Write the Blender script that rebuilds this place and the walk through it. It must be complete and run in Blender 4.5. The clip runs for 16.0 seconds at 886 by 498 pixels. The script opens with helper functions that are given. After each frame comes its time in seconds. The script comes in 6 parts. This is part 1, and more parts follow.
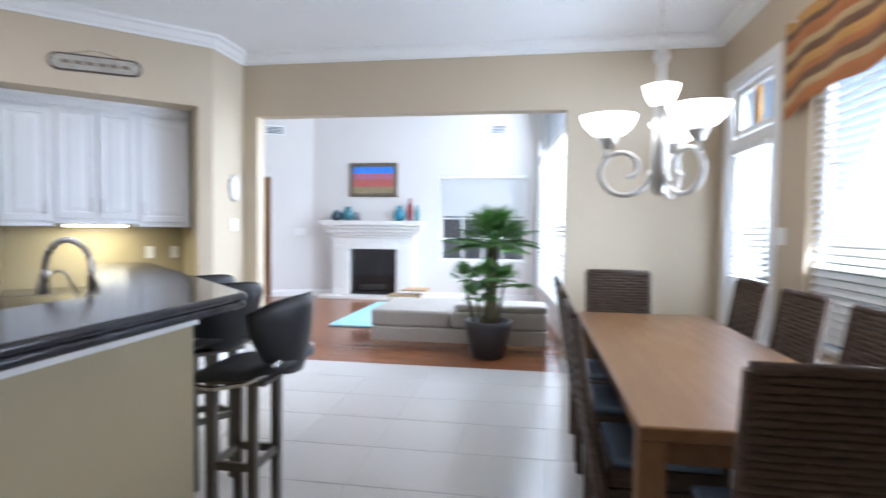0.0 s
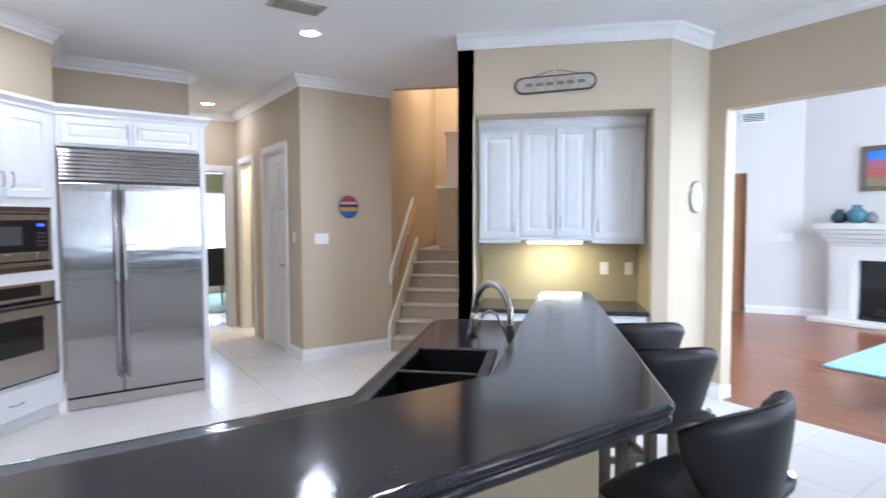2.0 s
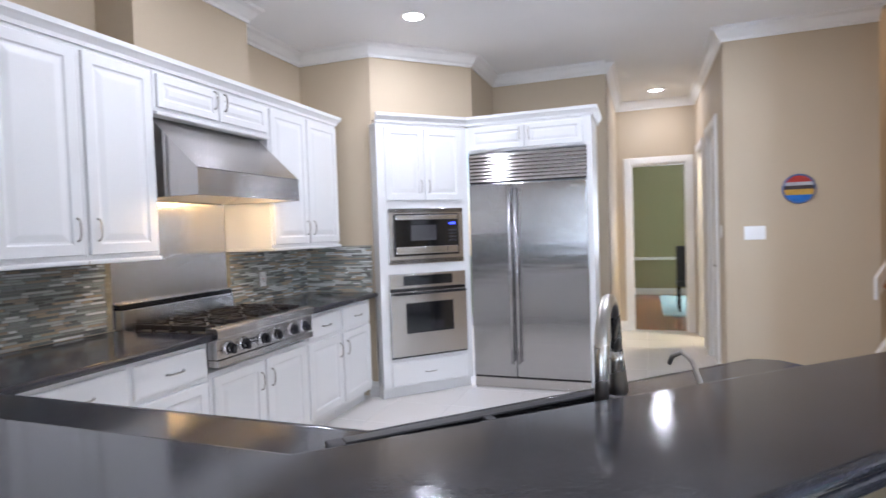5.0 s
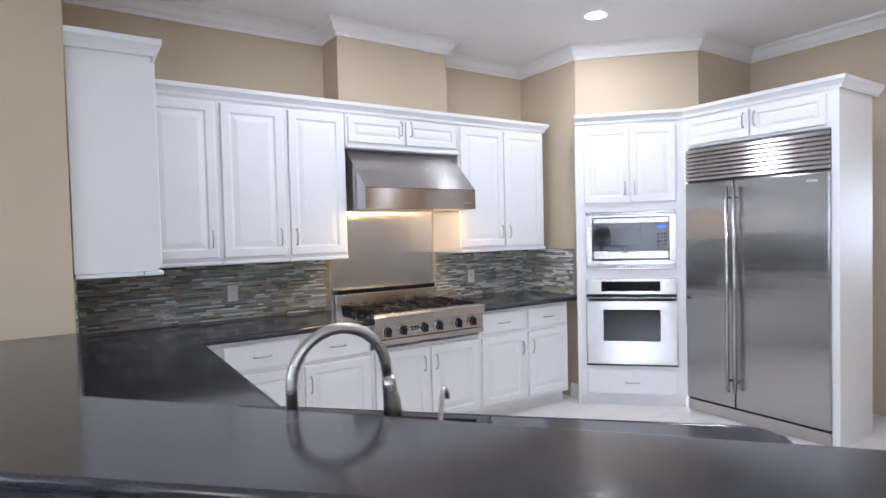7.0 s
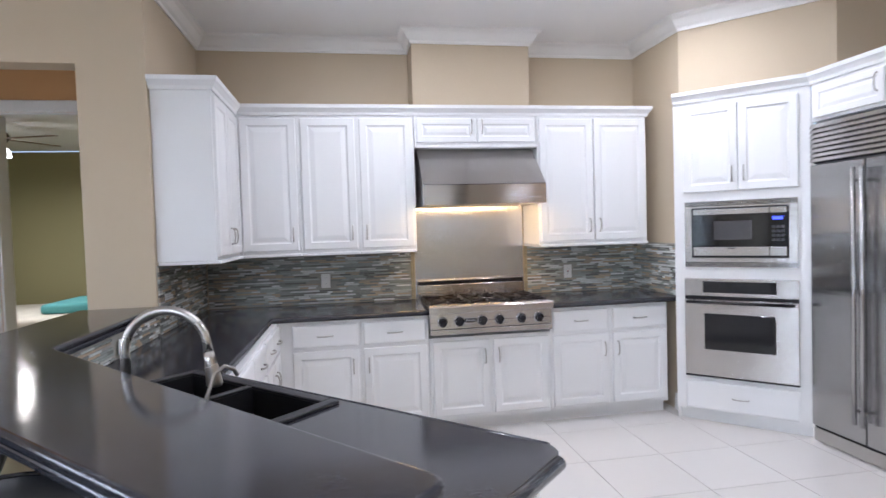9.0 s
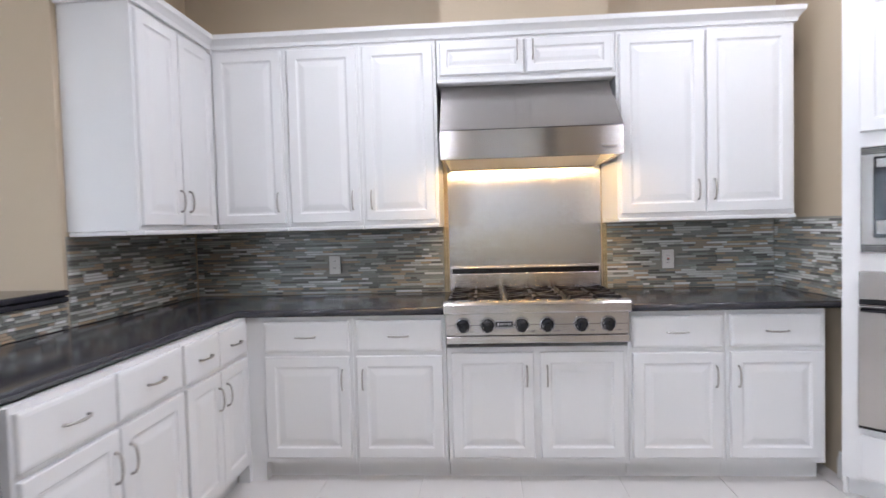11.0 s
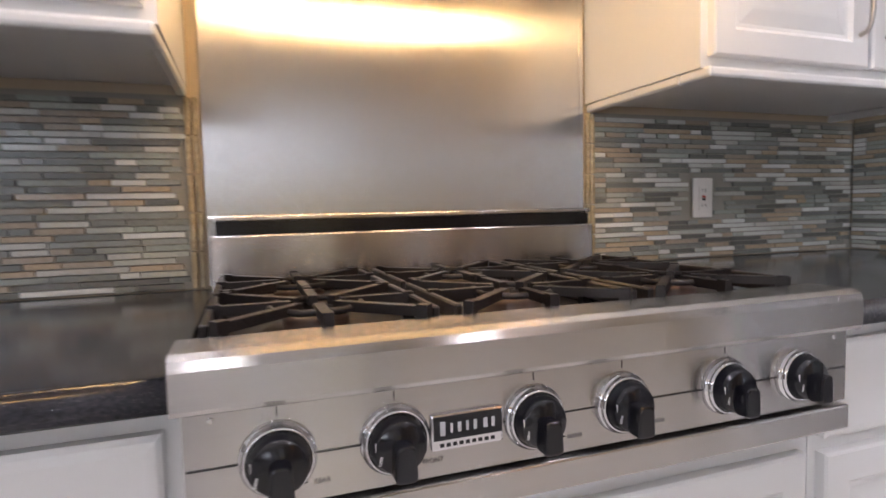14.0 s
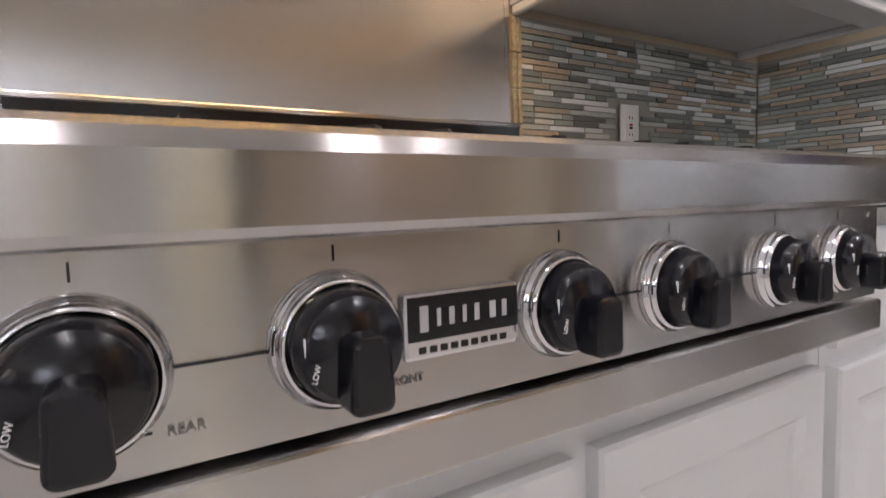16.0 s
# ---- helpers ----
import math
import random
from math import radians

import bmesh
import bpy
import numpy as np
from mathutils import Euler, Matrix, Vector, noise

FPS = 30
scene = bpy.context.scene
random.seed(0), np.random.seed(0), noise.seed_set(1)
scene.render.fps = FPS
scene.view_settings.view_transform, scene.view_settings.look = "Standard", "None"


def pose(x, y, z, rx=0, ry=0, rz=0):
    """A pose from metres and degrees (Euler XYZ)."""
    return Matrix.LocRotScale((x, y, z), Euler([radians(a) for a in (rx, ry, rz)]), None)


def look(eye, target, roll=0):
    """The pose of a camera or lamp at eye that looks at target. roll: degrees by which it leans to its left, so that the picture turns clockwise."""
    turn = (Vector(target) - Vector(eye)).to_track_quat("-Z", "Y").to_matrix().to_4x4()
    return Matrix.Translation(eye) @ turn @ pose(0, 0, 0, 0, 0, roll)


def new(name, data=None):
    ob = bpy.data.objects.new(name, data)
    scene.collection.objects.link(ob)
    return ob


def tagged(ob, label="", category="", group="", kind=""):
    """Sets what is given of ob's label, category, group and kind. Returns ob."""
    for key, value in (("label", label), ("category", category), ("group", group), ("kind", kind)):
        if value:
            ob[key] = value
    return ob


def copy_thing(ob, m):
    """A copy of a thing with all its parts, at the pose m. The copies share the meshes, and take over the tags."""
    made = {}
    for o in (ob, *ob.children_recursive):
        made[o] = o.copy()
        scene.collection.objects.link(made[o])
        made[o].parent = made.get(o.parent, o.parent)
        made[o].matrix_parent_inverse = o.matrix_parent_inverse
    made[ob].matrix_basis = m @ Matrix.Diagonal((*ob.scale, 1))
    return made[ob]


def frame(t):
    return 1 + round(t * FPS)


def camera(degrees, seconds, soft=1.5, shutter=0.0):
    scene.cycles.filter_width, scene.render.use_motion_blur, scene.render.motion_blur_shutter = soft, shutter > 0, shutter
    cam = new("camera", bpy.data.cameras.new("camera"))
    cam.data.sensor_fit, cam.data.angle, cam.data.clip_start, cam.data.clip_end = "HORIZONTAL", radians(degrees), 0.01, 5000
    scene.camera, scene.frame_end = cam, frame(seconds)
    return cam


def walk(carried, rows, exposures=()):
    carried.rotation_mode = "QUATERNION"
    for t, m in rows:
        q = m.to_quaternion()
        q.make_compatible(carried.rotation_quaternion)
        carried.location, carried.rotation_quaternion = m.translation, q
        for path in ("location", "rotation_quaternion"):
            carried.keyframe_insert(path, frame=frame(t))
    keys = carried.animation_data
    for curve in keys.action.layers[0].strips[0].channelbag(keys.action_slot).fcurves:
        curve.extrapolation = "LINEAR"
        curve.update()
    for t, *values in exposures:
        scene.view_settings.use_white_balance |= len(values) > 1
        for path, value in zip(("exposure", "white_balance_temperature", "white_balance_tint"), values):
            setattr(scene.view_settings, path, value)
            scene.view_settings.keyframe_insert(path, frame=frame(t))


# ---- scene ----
cam = camera(76.9, 16.0, shutter=0.5)
PATH = [
    (0, (0.195, -0.013, 1.328), (-0.126, 1.96, 1.255), 0.6),
    (0.5, (0.118, 0.155, 1.373), (-0.714, 1.972, 1.289), 0.2),
    (1, (0.008, 0.337, 1.43), (-1.19, 1.935, 1.338), 0.1),
    (1.5, (-0.057, 0.495, 1.487), (-1.504, 1.872, 1.389), 0.0),
    (2, (-0.083, 0.683, 1.519), (-1.724, 1.822, 1.417), -0.2),
    (2.5, (-0.107, 0.875, 1.526), (-1.903, 1.751, 1.424), -0.5),
    (3, (-0.176, 1.11, 1.512), (-2.055, 1.787, 1.406), -0.7),
    (3.5, (-0.247, 1.361, 1.5), (-2.202, 1.774, 1.397), -1.2),
    (4, (-0.323, 1.631, 1.493), (-2.319, 1.68, 1.393), -1.6),
    (4.2, (-0.359, 1.736, 1.486), (-2.354, 1.636, 1.389), -1.6),
    (4.5, (-0.423, 1.881, 1.461), (-2.398, 1.573, 1.37), -2.0),
    (5, (-0.549, 2.191, 1.426), (-2.429, 1.512, 1.362), -1.9),
    (7.5, (-1.524, 3.614, 1.503), (-2.462, 1.849, 1.438), -1.6),
    (8, (-1.811, 3.774, 1.501), (-2.616, 1.948, 1.437), -1.7),
    (8.5, (-2.086, 3.898, 1.489), (-2.665, 1.99, 1.423), -1.7),
    (9, (-2.366, 3.942, 1.484), (-2.698, 1.975, 1.416), -1.8),
    (9.5, (-2.665, 3.888, 1.450), (-2.798, 1.896, 1.383), -1.8),
    (9.7, (-2.765, 3.806, 1.428), (-2.834, 1.809, 1.358), -1.7),
    (12, (-3.144, 1.879, 1.256), (-2.989, -0.113, 1.176), -1.6),
    (12.5, (-3.098, 1.475, 1.225), (-2.974, -0.519, 1.139), -1.5),
    (13, (-3.041, 1.147, 1.204), (-3.193, -0.844, 1.1), -1.3),
    (13.5, (-2.982, 0.814, 1.135), (-3.414, -1.135, 1.009), -1.2),
    (14, (-2.986, 0.61, 1.074), (-3.646, -1.272, 0.932), -1.3),
    (14.5, (-2.994, 0.497, 1.007), (-3.874, -1.293, 0.855), -1.3),
    (15, (-3.012, 0.399, 0.962), (-3.935, -1.369, 0.808), -1.4),
    (15.5, (-3.029, 0.339, 0.927), (-4.026, -1.388, 0.769), -1.4),
    (16, (-3.016, 0.326, 0.9), (-4.076, -1.362, 0.737), -1.6),
]
EXPOSURES = [(0.0, -0.08, 5900, 14), (0.7, -0.06, 5800, 14), (1.7, 0.04, 5700, 14), (3.0, 0.10, 5900, 14), (5.0, 0.09, 5950, 16), (9.5, 0.11, 6050, 16), (12.5, 0.10, 6400, 16), (14.0, -0.08, 6600, 20), (16.0, -0.22, 6750, 19)]
walk(cam, [(t, look(eye, target, roll)) for t, eye, target, roll in PATH], EXPOSURES)

# ---- light ----
world = bpy.data.worlds.new("sky_world")
scene.world = world
world.use_nodes = True
wn = world.node_tree.nodes
sky = wn.new("ShaderNodeTexSky")
sky.sky_type, sky.sun_disc, sky.sun_elevation, sky.sun_rotation = "NISHITA", False, radians(48), radians(232)
world.node_tree.links.new(sky.outputs[0], wn["Background"].inputs[0])
wn["Background"].inputs[1].default_value = 0.15
sun = new("sun", bpy.data.lights.new("sun", "SUN"))
sun.data.energy, sun.data.angle, sun.data.color = 3.0, radians(0.6), (1.0, 0.95, 0.88)
sun.matrix_world = look((-18, -14, 26), (0, 0, 0))


def area(name, at, to, w, h, power, color):
    lamp = new(name, bpy.data.lights.new(name, "AREA"))
    lamp.data.shape, lamp.data.size, lamp.data.size_y = "RECTANGLE", w, h
    lamp.data.energy, lamp.data.color = power, color
    lamp.matrix_world = look(at, to)
    return lamp


DAY, WARM, LED = (0.80, 0.90, 1.0), (1.0, 0.80, 0.55), (0.92, 0.94, 1.0)
area("window_daylight_dining", (1.97, 2.57, 1.46), (0.5, 2.57, 2.1), 2.1, 1.65, 105, DAY)
area("window_daylight_door", (1.97, 4.56, 1.5), (-2.7, 4.98, 1.6), 0.8, 1.8, 110, (0.68, 0.83, 1.0)).data.spread = radians(70)
area("window_daylight_family_east", (0.62, 7.9, 2.25), (-1.4, 7.72, 1.7), 3.7, 3.7, 430, DAY)
area("window_daylight_hall_dining", (-12.72, 3.52, 1.38), (-9, 3.2, 1.2), 0.95, 1.7, 130, DAY)

# ---- materials ----


def mat(name, color, rough=0.5, metal=0.0, second=None, scale=6.0, fine=120.0, vary=0.10, bump=0.05, stretch=(1, 1, 1), spec=0.5,
        random_colors=None, island=False, coat=0.0, rough_vary=0.08, brushed=None, flecks=None):
    """A node material: base colour broken at two scales, gloss broken too, fine relief."""
    m = bpy.data.materials.new(name)
    m.use_nodes = True
    n, ln = m.node_tree.nodes, m.node_tree.links
    bsdf = n["Principled BSDF"]
    tex, mp = n.new("ShaderNodeTexCoord"), n.new("ShaderNodeMapping")
    mp.inputs["Scale"].default_value = stretch
    ln.new(tex.outputs["Object"], mp.inputs[0])
    big, small = n.new("ShaderNodeTexNoise"), n.new("ShaderNodeTexNoise")
    big.inputs["Scale"].default_value, small.inputs["Scale"].default_value = scale, fine
    big.inputs["Detail"].default_value, small.inputs["Detail"].default_value = 4, 3
    ln.new(mp.outputs[0], big.inputs["Vector"])
    ln.new(mp.outputs[0], small.inputs["Vector"])
    mix = n.new("ShaderNodeMixRGB")
    second = second or tuple(c * (1 - 2 * vary) for c in color)
    mix.inputs[1].default_value, mix.inputs[2].default_value = (*color, 1), (*second, 1)
    ramp = n.new("ShaderNodeMath")
    ramp.operation, ramp.use_clamp = "MULTIPLY_ADD", True
    ramp.inputs[1].default_value, ramp.inputs[2].default_value = 1.6, -0.3
    ln.new(big.outputs[0], ramp.inputs[0])
    ln.new(ramp.outputs[0], mix.inputs[0])
    out = mix.outputs[0]
    if random_colors:
        cr = n.new("ShaderNodeValToRGB")
        cr.color_ramp.interpolation = "CONSTANT"
        while len(cr.color_ramp.elements) < len(random_colors):
            cr.color_ramp.elements.new(0.5)
        for i, c in enumerate(random_colors):
            cr.color_ramp.elements[i].position = i / len(random_colors)
            cr.color_ramp.elements[i].color = (*c, 1)
        if island:
            ln.new(n.new("ShaderNodeNewGeometry").outputs["Random Per Island"], cr.inputs[0])
        else:
            ln.new(n.new("ShaderNodeObjectInfo").outputs["Random"], cr.inputs[0])
        m2 = n.new("ShaderNodeMixRGB")
        m2.blend_type, m2.inputs[0].default_value = "MULTIPLY", 1.0
        ln.new(out, m2.inputs[1])
        ln.new(cr.outputs[0], m2.inputs[2])
        out = m2.outputs[0]
    ov = n.new("ShaderNodeMixRGB")
    ov.blend_type, ov.inputs[0].default_value = "OVERLAY", min(1.0, vary * 2.5)
    ln.new(out, ov.inputs[1])
    ln.new(small.outputs[0], ov.inputs[2])
    out = ov.outputs[0]
    if flecks:
        dots, cut, mf = n.new("ShaderNodeTexVoronoi"), n.new("ShaderNodeMapRange"), n.new("ShaderNodeMixRGB")
        dots.inputs["Scale"].default_value = flecks[1]
        ln.new(tex.outputs["Object"], dots.inputs["Vector"])
        cut.inputs["From Min"].default_value, cut.inputs["From Max"].default_value = 0.30, 0.12
        ln.new(dots.outputs["Distance"], cut.inputs["Value"])
        pick, both = n.new("ShaderNodeMath"), n.new("ShaderNodeMath")
        pick.operation, pick.inputs[1].default_value = "GREATER_THAN", 0.62
        ln.new(dots.outputs["Color"], pick.inputs[0])
        both.operation = "MULTIPLY"
        ln.new(pick.outputs[0], both.inputs[0])
        ln.new(cut.outputs[0], both.inputs[1])
        ln.new(both.outputs[0], mf.inputs[0])
        ln.new(out, mf.inputs[1])
        mf.inputs[2].default_value = (*flecks[0], 1)
        out = mf.outputs[0]
    ln.new(out, bsdf.inputs["Base Color"])
    rv = n.new("ShaderNodeMath")
    rv.operation = "MULTIPLY_ADD"
    rv.inputs[1].default_value, rv.inputs[2].default_value = rough_vary, rough - rough_vary / 2
    ln.new(big.outputs[0], rv.inputs[0])
    ln.new(rv.outputs[0], bsdf.inputs["Roughness"])
    bsdf.inputs["Metallic"].default_value = metal
    bsdf.inputs["Specular IOR Level"].default_value = spec
    bsdf.inputs["Coat Weight"].default_value = coat
    if brushed:
        grain = n.new("ShaderNodeCombineXYZ")
        for i in range(3):
            grain.inputs[i].default_value = brushed[i]
        ln.new(grain.outputs[0], bsdf.inputs["Tangent"])
        bsdf.inputs["Anisotropic"].default_value = 0.97
    if bump:
        b = n.new("ShaderNodeBump")
        b.inputs["Strength"].default_value, b.inputs["Distance"].default_value = bump, 0.004
        ln.new(small.outputs[0], b.inputs["Height"])
        ln.new(b.outputs[0], bsdf.inputs["Normal"])
    return m


def glow(name, color, strength):
    m = bpy.data.materials.new(name)
    m.use_nodes = True
    b = m.node_tree.nodes["Principled BSDF"]
    b.inputs["Base Color"].default_value = (*color, 1)
    b.inputs["Emission Color"].default_value = (*color, 1)
    b.inputs["Emission Strength"].default_value = strength
    return m


def glass(name, color=(1, 1, 1), rough=0.0):
    m = bpy.data.materials.new(name)
    m.use_nodes = True
    b = m.node_tree.nodes["Principled BSDF"]
    b.inputs["Base Color"].default_value = (*color, 1)
    b.inputs["Roughness"].default_value = rough
    b.inputs["Transmission Weight"].default_value = 1.0
    return m


TAN = mat("tan_wall_paint", (0.54, 0.445, 0.32), 0.75, scale=1.2, fine=180, vary=0.02, bump=0.12)
# Yellow-tan with the knee wall's shade put into its base colour.
BARPAINT = mat("dimmed_yellow_tan_paint", (0.37, 0.305, 0.185), 0.6, scale=1.5, fine=160, vary=0.02, bump=0.1)
# Brighter, more orange base carries the warm light of an unseen passage lamp.
WARMLIT = mat("warm_lit_orange_tan", (0.66, 0.36, 0.15), 0.75, scale=1.2, fine=160, vary=0.02, bump=0.1)
OLIVE = mat("olive_wall_paint", (0.36, 0.34, 0.19), 0.75, scale=1.2, fine=160, vary=0.02, bump=0.1)
PALE = mat("pale_wall_paint", (0.68, 0.65, 0.62), 0.75, scale=1.2, fine=160, vary=0.02, bump=0.1)
CEIL = mat("ceiling_paint", (0.86, 0.86, 0.86), 0.85, scale=2, fine=220, vary=0.015, bump=0.15)
TRIMW = mat("white_trim_paint", (0.82, 0.81, 0.79), 0.4, scale=3, fine=90, vary=0.015, bump=0.02)
CABW = mat("white_cabinet_paint", (0.74, 0.74, 0.735), 0.42, scale=2.5, fine=60, vary=0.012, bump=0.0, rough_vary=0.04)
TILE_F = mat("cream_floor_tile", (0.70, 0.675, 0.645), 0.22, scale=1.5, fine=30, vary=0.008, bump=0.02,
             random_colors=[(1, 1, 1), (0.985, 0.98, 0.975), (0.99, 0.985, 0.98), (0.97, 0.97, 0.965)])
GROUT = mat("floor_grout", (0.68, 0.655, 0.62), 0.9, fine=200, vary=0.04)
WOOD_F = mat("red_brown_wood_floor", (0.32, 0.125, 0.055), 0.22, scale=3, fine=60, vary=0.12, stretch=(0.5, 6, 1), second=(0.22, 0.075, 0.03), bump=0.02)
GRANITE = mat("black_granite", (0.044, 0.044, 0.053), 0.10, scale=11, fine=260, vary=0.36, second=(0.020, 0.020, 0.026), bump=0.03, spec=0.5, rough_vary=0.10, flecks=((0.10, 0.10, 0.11), 330.0))
STEEL = mat("brushed_steel", (0.44, 0.435, 0.435), 0.19, 1.0, scale=0.8, fine=6, vary=0.012, stretch=(0.12, 0.12, 1), bump=0.6, rough_vary=0.04, brushed=(0.7, 0.7, 0.0))
STEEL_P = mat("brushed_steel_panel", (0.62, 0.605, 0.59), 0.23, 1.0, scale=2.0, fine=60, vary=0.03, stretch=(60, 60, 1), bump=0.02, rough_vary=0.04, brushed=(1.0, 0.0, 0.0))
STEEL_H = mat("brushed_steel_along", (0.55, 0.53, 0.515), 0.21, 1.0, scale=2.0, fine=60, vary=0.03, stretch=(1, 60, 60), bump=0.02, rough_vary=0.04, brushed=(0.0, 0.3, 1.0))
NICKEL = mat("brushed_nickel", (0.48, 0.46, 0.43), 0.28, 1.0, fine=200, vary=0.03, bump=0.0)
CHROME = mat("chrome", (0.78, 0.78, 0.80), 0.08, 1.0, vary=0.02, bump=0.0, rough_vary=0.03)
BLACKM = mat("black_plastic", (0.006, 0.006, 0.009), 0.17, fine=300, vary=0.05, bump=0.03)
IRON = mat("cast_iron_black", (0.015, 0.0105, 0.0095), 0.40, fine=300, vary=0.15, bump=0.2)
GLASSBLK = mat("black_oven_glass", (0.010, 0.010, 0.012), 0.06, vary=0.05, bump=0.0, spec=0.6, rough_vary=0.02)
SINKM = mat("black_composite_sink", (0.012, 0.012, 0.015), 0.45, fine=300, vary=0.1, bump=0.05)
LEATHER = mat("black_leatherette", (0.020, 0.021, 0.025), 0.42, scale=8, fine=220, vary=0.1, bump=0.12)
WICKER = mat("woven_brown_wicker", (0.105, 0.068, 0.043), 0.65, scale=20, fine=140, vary=0.25, second=(0.045, 0.027, 0.018), bump=0.5, stretch=(1, 1, 5))
TABLEW = mat("honey_brown_table_wood", (0.27, 0.140, 0.056), 0.33, scale=4, fine=50, vary=0.12, second=(0.20, 0.095, 0.036), stretch=(6, 0.6, 6), bump=0.02)
CARPET = mat("beige_carpet", (0.52, 0.45, 0.35), 0.95, scale=12, fine=400, vary=0.10, bump=0.6)
OAK = mat("oak_handrail", (0.42, 0.19, 0.07), 0.35, scale=5, fine=60, vary=0.1, stretch=(4, 4, 1), bump=0.02)
DOORW = mat("brown_wood_door", (0.36, 0.17, 0.07), 0.4, scale=5, fine=60, vary=0.12, stretch=(6, 6, 0.6), bump=0.03)
SOFA = mat("grey_beige_sofa_leather", (0.40, 0.37, 0.33), 0.5, scale=8, fine=200, vary=0.05, bump=0.1)
POT = mat("dark_grey_planter", (0.025, 0.024, 0.026), 0.45, fine=200, vary=0.1, bump=0.1)
SOIL = mat("potting_soil", (0.05, 0.035, 0.025), 0.95, fine=90, vary=0.2, bump=0.8)
LEAF = mat("palm_leaf_green", (0.15, 0.32, 0.08), 0.45, scale=9, fine=80, vary=0.2, second=(0.09, 0.23, 0.05), bump=0.05)
TRUNK = mat("palm_trunk_fibre", (0.17, 0.15, 0.08), 0.9, scale=30, fine=120, vary=0.2, bump=0.7)
RUG = mat("turquoise_shag_rug", (0.27, 0.57, 0.68), 0.95, scale=7, fine=150, vary=0.15, second=(0.45, 0.70, 0.78), bump=0.8)
STONE = mat("cast_stone_mantel", (0.76, 0.73, 0.69), 0.6, scale=4, fine=90, vary=0.03, bump=0.08)
BLINDW = mat("white_blind_slat", (0.80, 0.80, 0.78), 0.45, fine=60, vary=0.02)
SHADEF = bpy.data.materials.new("white_shade_fabric")
SHADEF.use_nodes = True
tl = SHADEF.node_tree.nodes.new("ShaderNodeBsdfTranslucent")
tl.inputs[0].default_value = (0.85, 0.85, 0.84, 1)
ms = SHADEF.node_tree.nodes.new("ShaderNodeMixShader")
SHADEF.node_tree.nodes["Principled BSDF"].inputs["Base Color"].default_value = (0.8, 0.8, 0.79, 1)
SHADEF.node_tree.links.new(SHADEF.node_tree.nodes["Principled BSDF"].outputs[0], ms.inputs[1])
SHADEF.node_tree.links.new(tl.outputs[0], ms.inputs[2])
SHADEF.node_tree.links.new(ms.outputs[0], SHADEF.node_tree.nodes["Material Output"].inputs[0])
GLASSP = glass("window_glass")
LAMPGLASS = glow("lit_frosted_glass", (1.0, 0.96, 0.9), 5.0)
DOWN = glow("downlight_lens", (1.0, 0.97, 0.95), 22.0)
STRIP = glow("under_cabinet_light", (1.0, 0.95, 0.72), 9.0)
SATIN = mat("satin_inner_steel", (0.66, 0.62, 0.56), 0.42, 0.3, fine=150, vary=0.03, bump=0.02)
HALO = glow("hood_lamp_lens", (1.0, 0.66, 0.28), 16.0)
PLASTW = mat("white_plastic", (0.80, 0.79, 0.77), 0.35, vary=0.01, bump=0.0)
INK = mat("worn_grey_ink", (0.16, 0.15, 0.14), 0.5, vary=0.05, bump=0.0)

# ---- mesh helpers ----


def box(bm, x0, x1, y0, y1, z0, z1, bevel=0.0, seg=2):
    r = bmesh.ops.create_cube(bm, size=1, matrix=Matrix.Translation(((x0 + x1) / 2, (y0 + y1) / 2, (z0 + z1) / 2)) @ Matrix.Diagonal((abs(x1 - x0), abs(y1 - y0), abs(z1 - z0), 1)))
    if bevel:
        edges = list({e for v in r["verts"] for e in v.link_edges})
        bmesh.ops.bevel(bm, geom=edges, offset=bevel, segments=seg, profile=0.5, affect="EDGES")
    return bm


def boxed(x0, x1, y0, y1, z0, z1, bevel=0.0, seg=2):
    return box(bmesh.new(), x0, x1, y0, y1, z0, z1, bevel, seg)


def prism(bm, poly, z0, z1, bevel=0.0, seg=3, vertical=0.0):
    """A flat-topped slab over a polygon, its edges rounded."""
    vb = [bm.verts.new((x, y, z0)) for x, y in poly]
    vt = [bm.verts.new((x, y, z1)) for x, y in poly]
    n = len(poly)
    faces = [bm.faces.new(vb[::-1]), bm.faces.new(vt)]
    faces += [bm.faces.new((vb[i], vb[(i + 1) % n], vt[(i + 1) % n], vt[i])) for i in range(n)]
    bmesh.ops.recalc_face_normals(bm, faces=faces)
    if bevel:
        edges = [e for e in bm.edges if e.verts[0] in vt + vb and abs(e.verts[0].co.z - e.verts[1].co.z) < 1e-6]
        bmesh.ops.bevel(bm, geom=edges, offset=bevel, segments=seg, profile=0.5, affect="EDGES")
    return bm


def tube(bm, pts, r, seg=8, caps=True):
    """A round bar swept along points; r is one radius or one per point."""
    pts = [Vector(p) for p in pts]
    rs = r if isinstance(r, (list, tuple)) else [r] * len(pts)
    rings, up = [], None
    for i, p in enumerate(pts):
        d = (pts[min(i + 1, len(pts) - 1)] - pts[max(i - 1, 0)]).normalized()
        if up is None:
            up = d.orthogonal().normalized()
        up = (up - d * up.dot(d)).normalized()
        side = d.cross(up)
        rings.append([bm.verts.new(p + rs[i] * (math.cos(a) * up + math.sin(a) * side)) for a in [2 * math.pi * k / seg for k in range(seg)]])
    for a, b in zip(rings, rings[1:]):
        for k in range(seg):
            bm.faces.new((a[k], a[(k + 1) % seg], b[(k + 1) % seg], b[k])).smooth = True
    if caps:
        bm.faces.new(rings[0][::-1])
        bm.faces.new(rings[-1])
    return bm


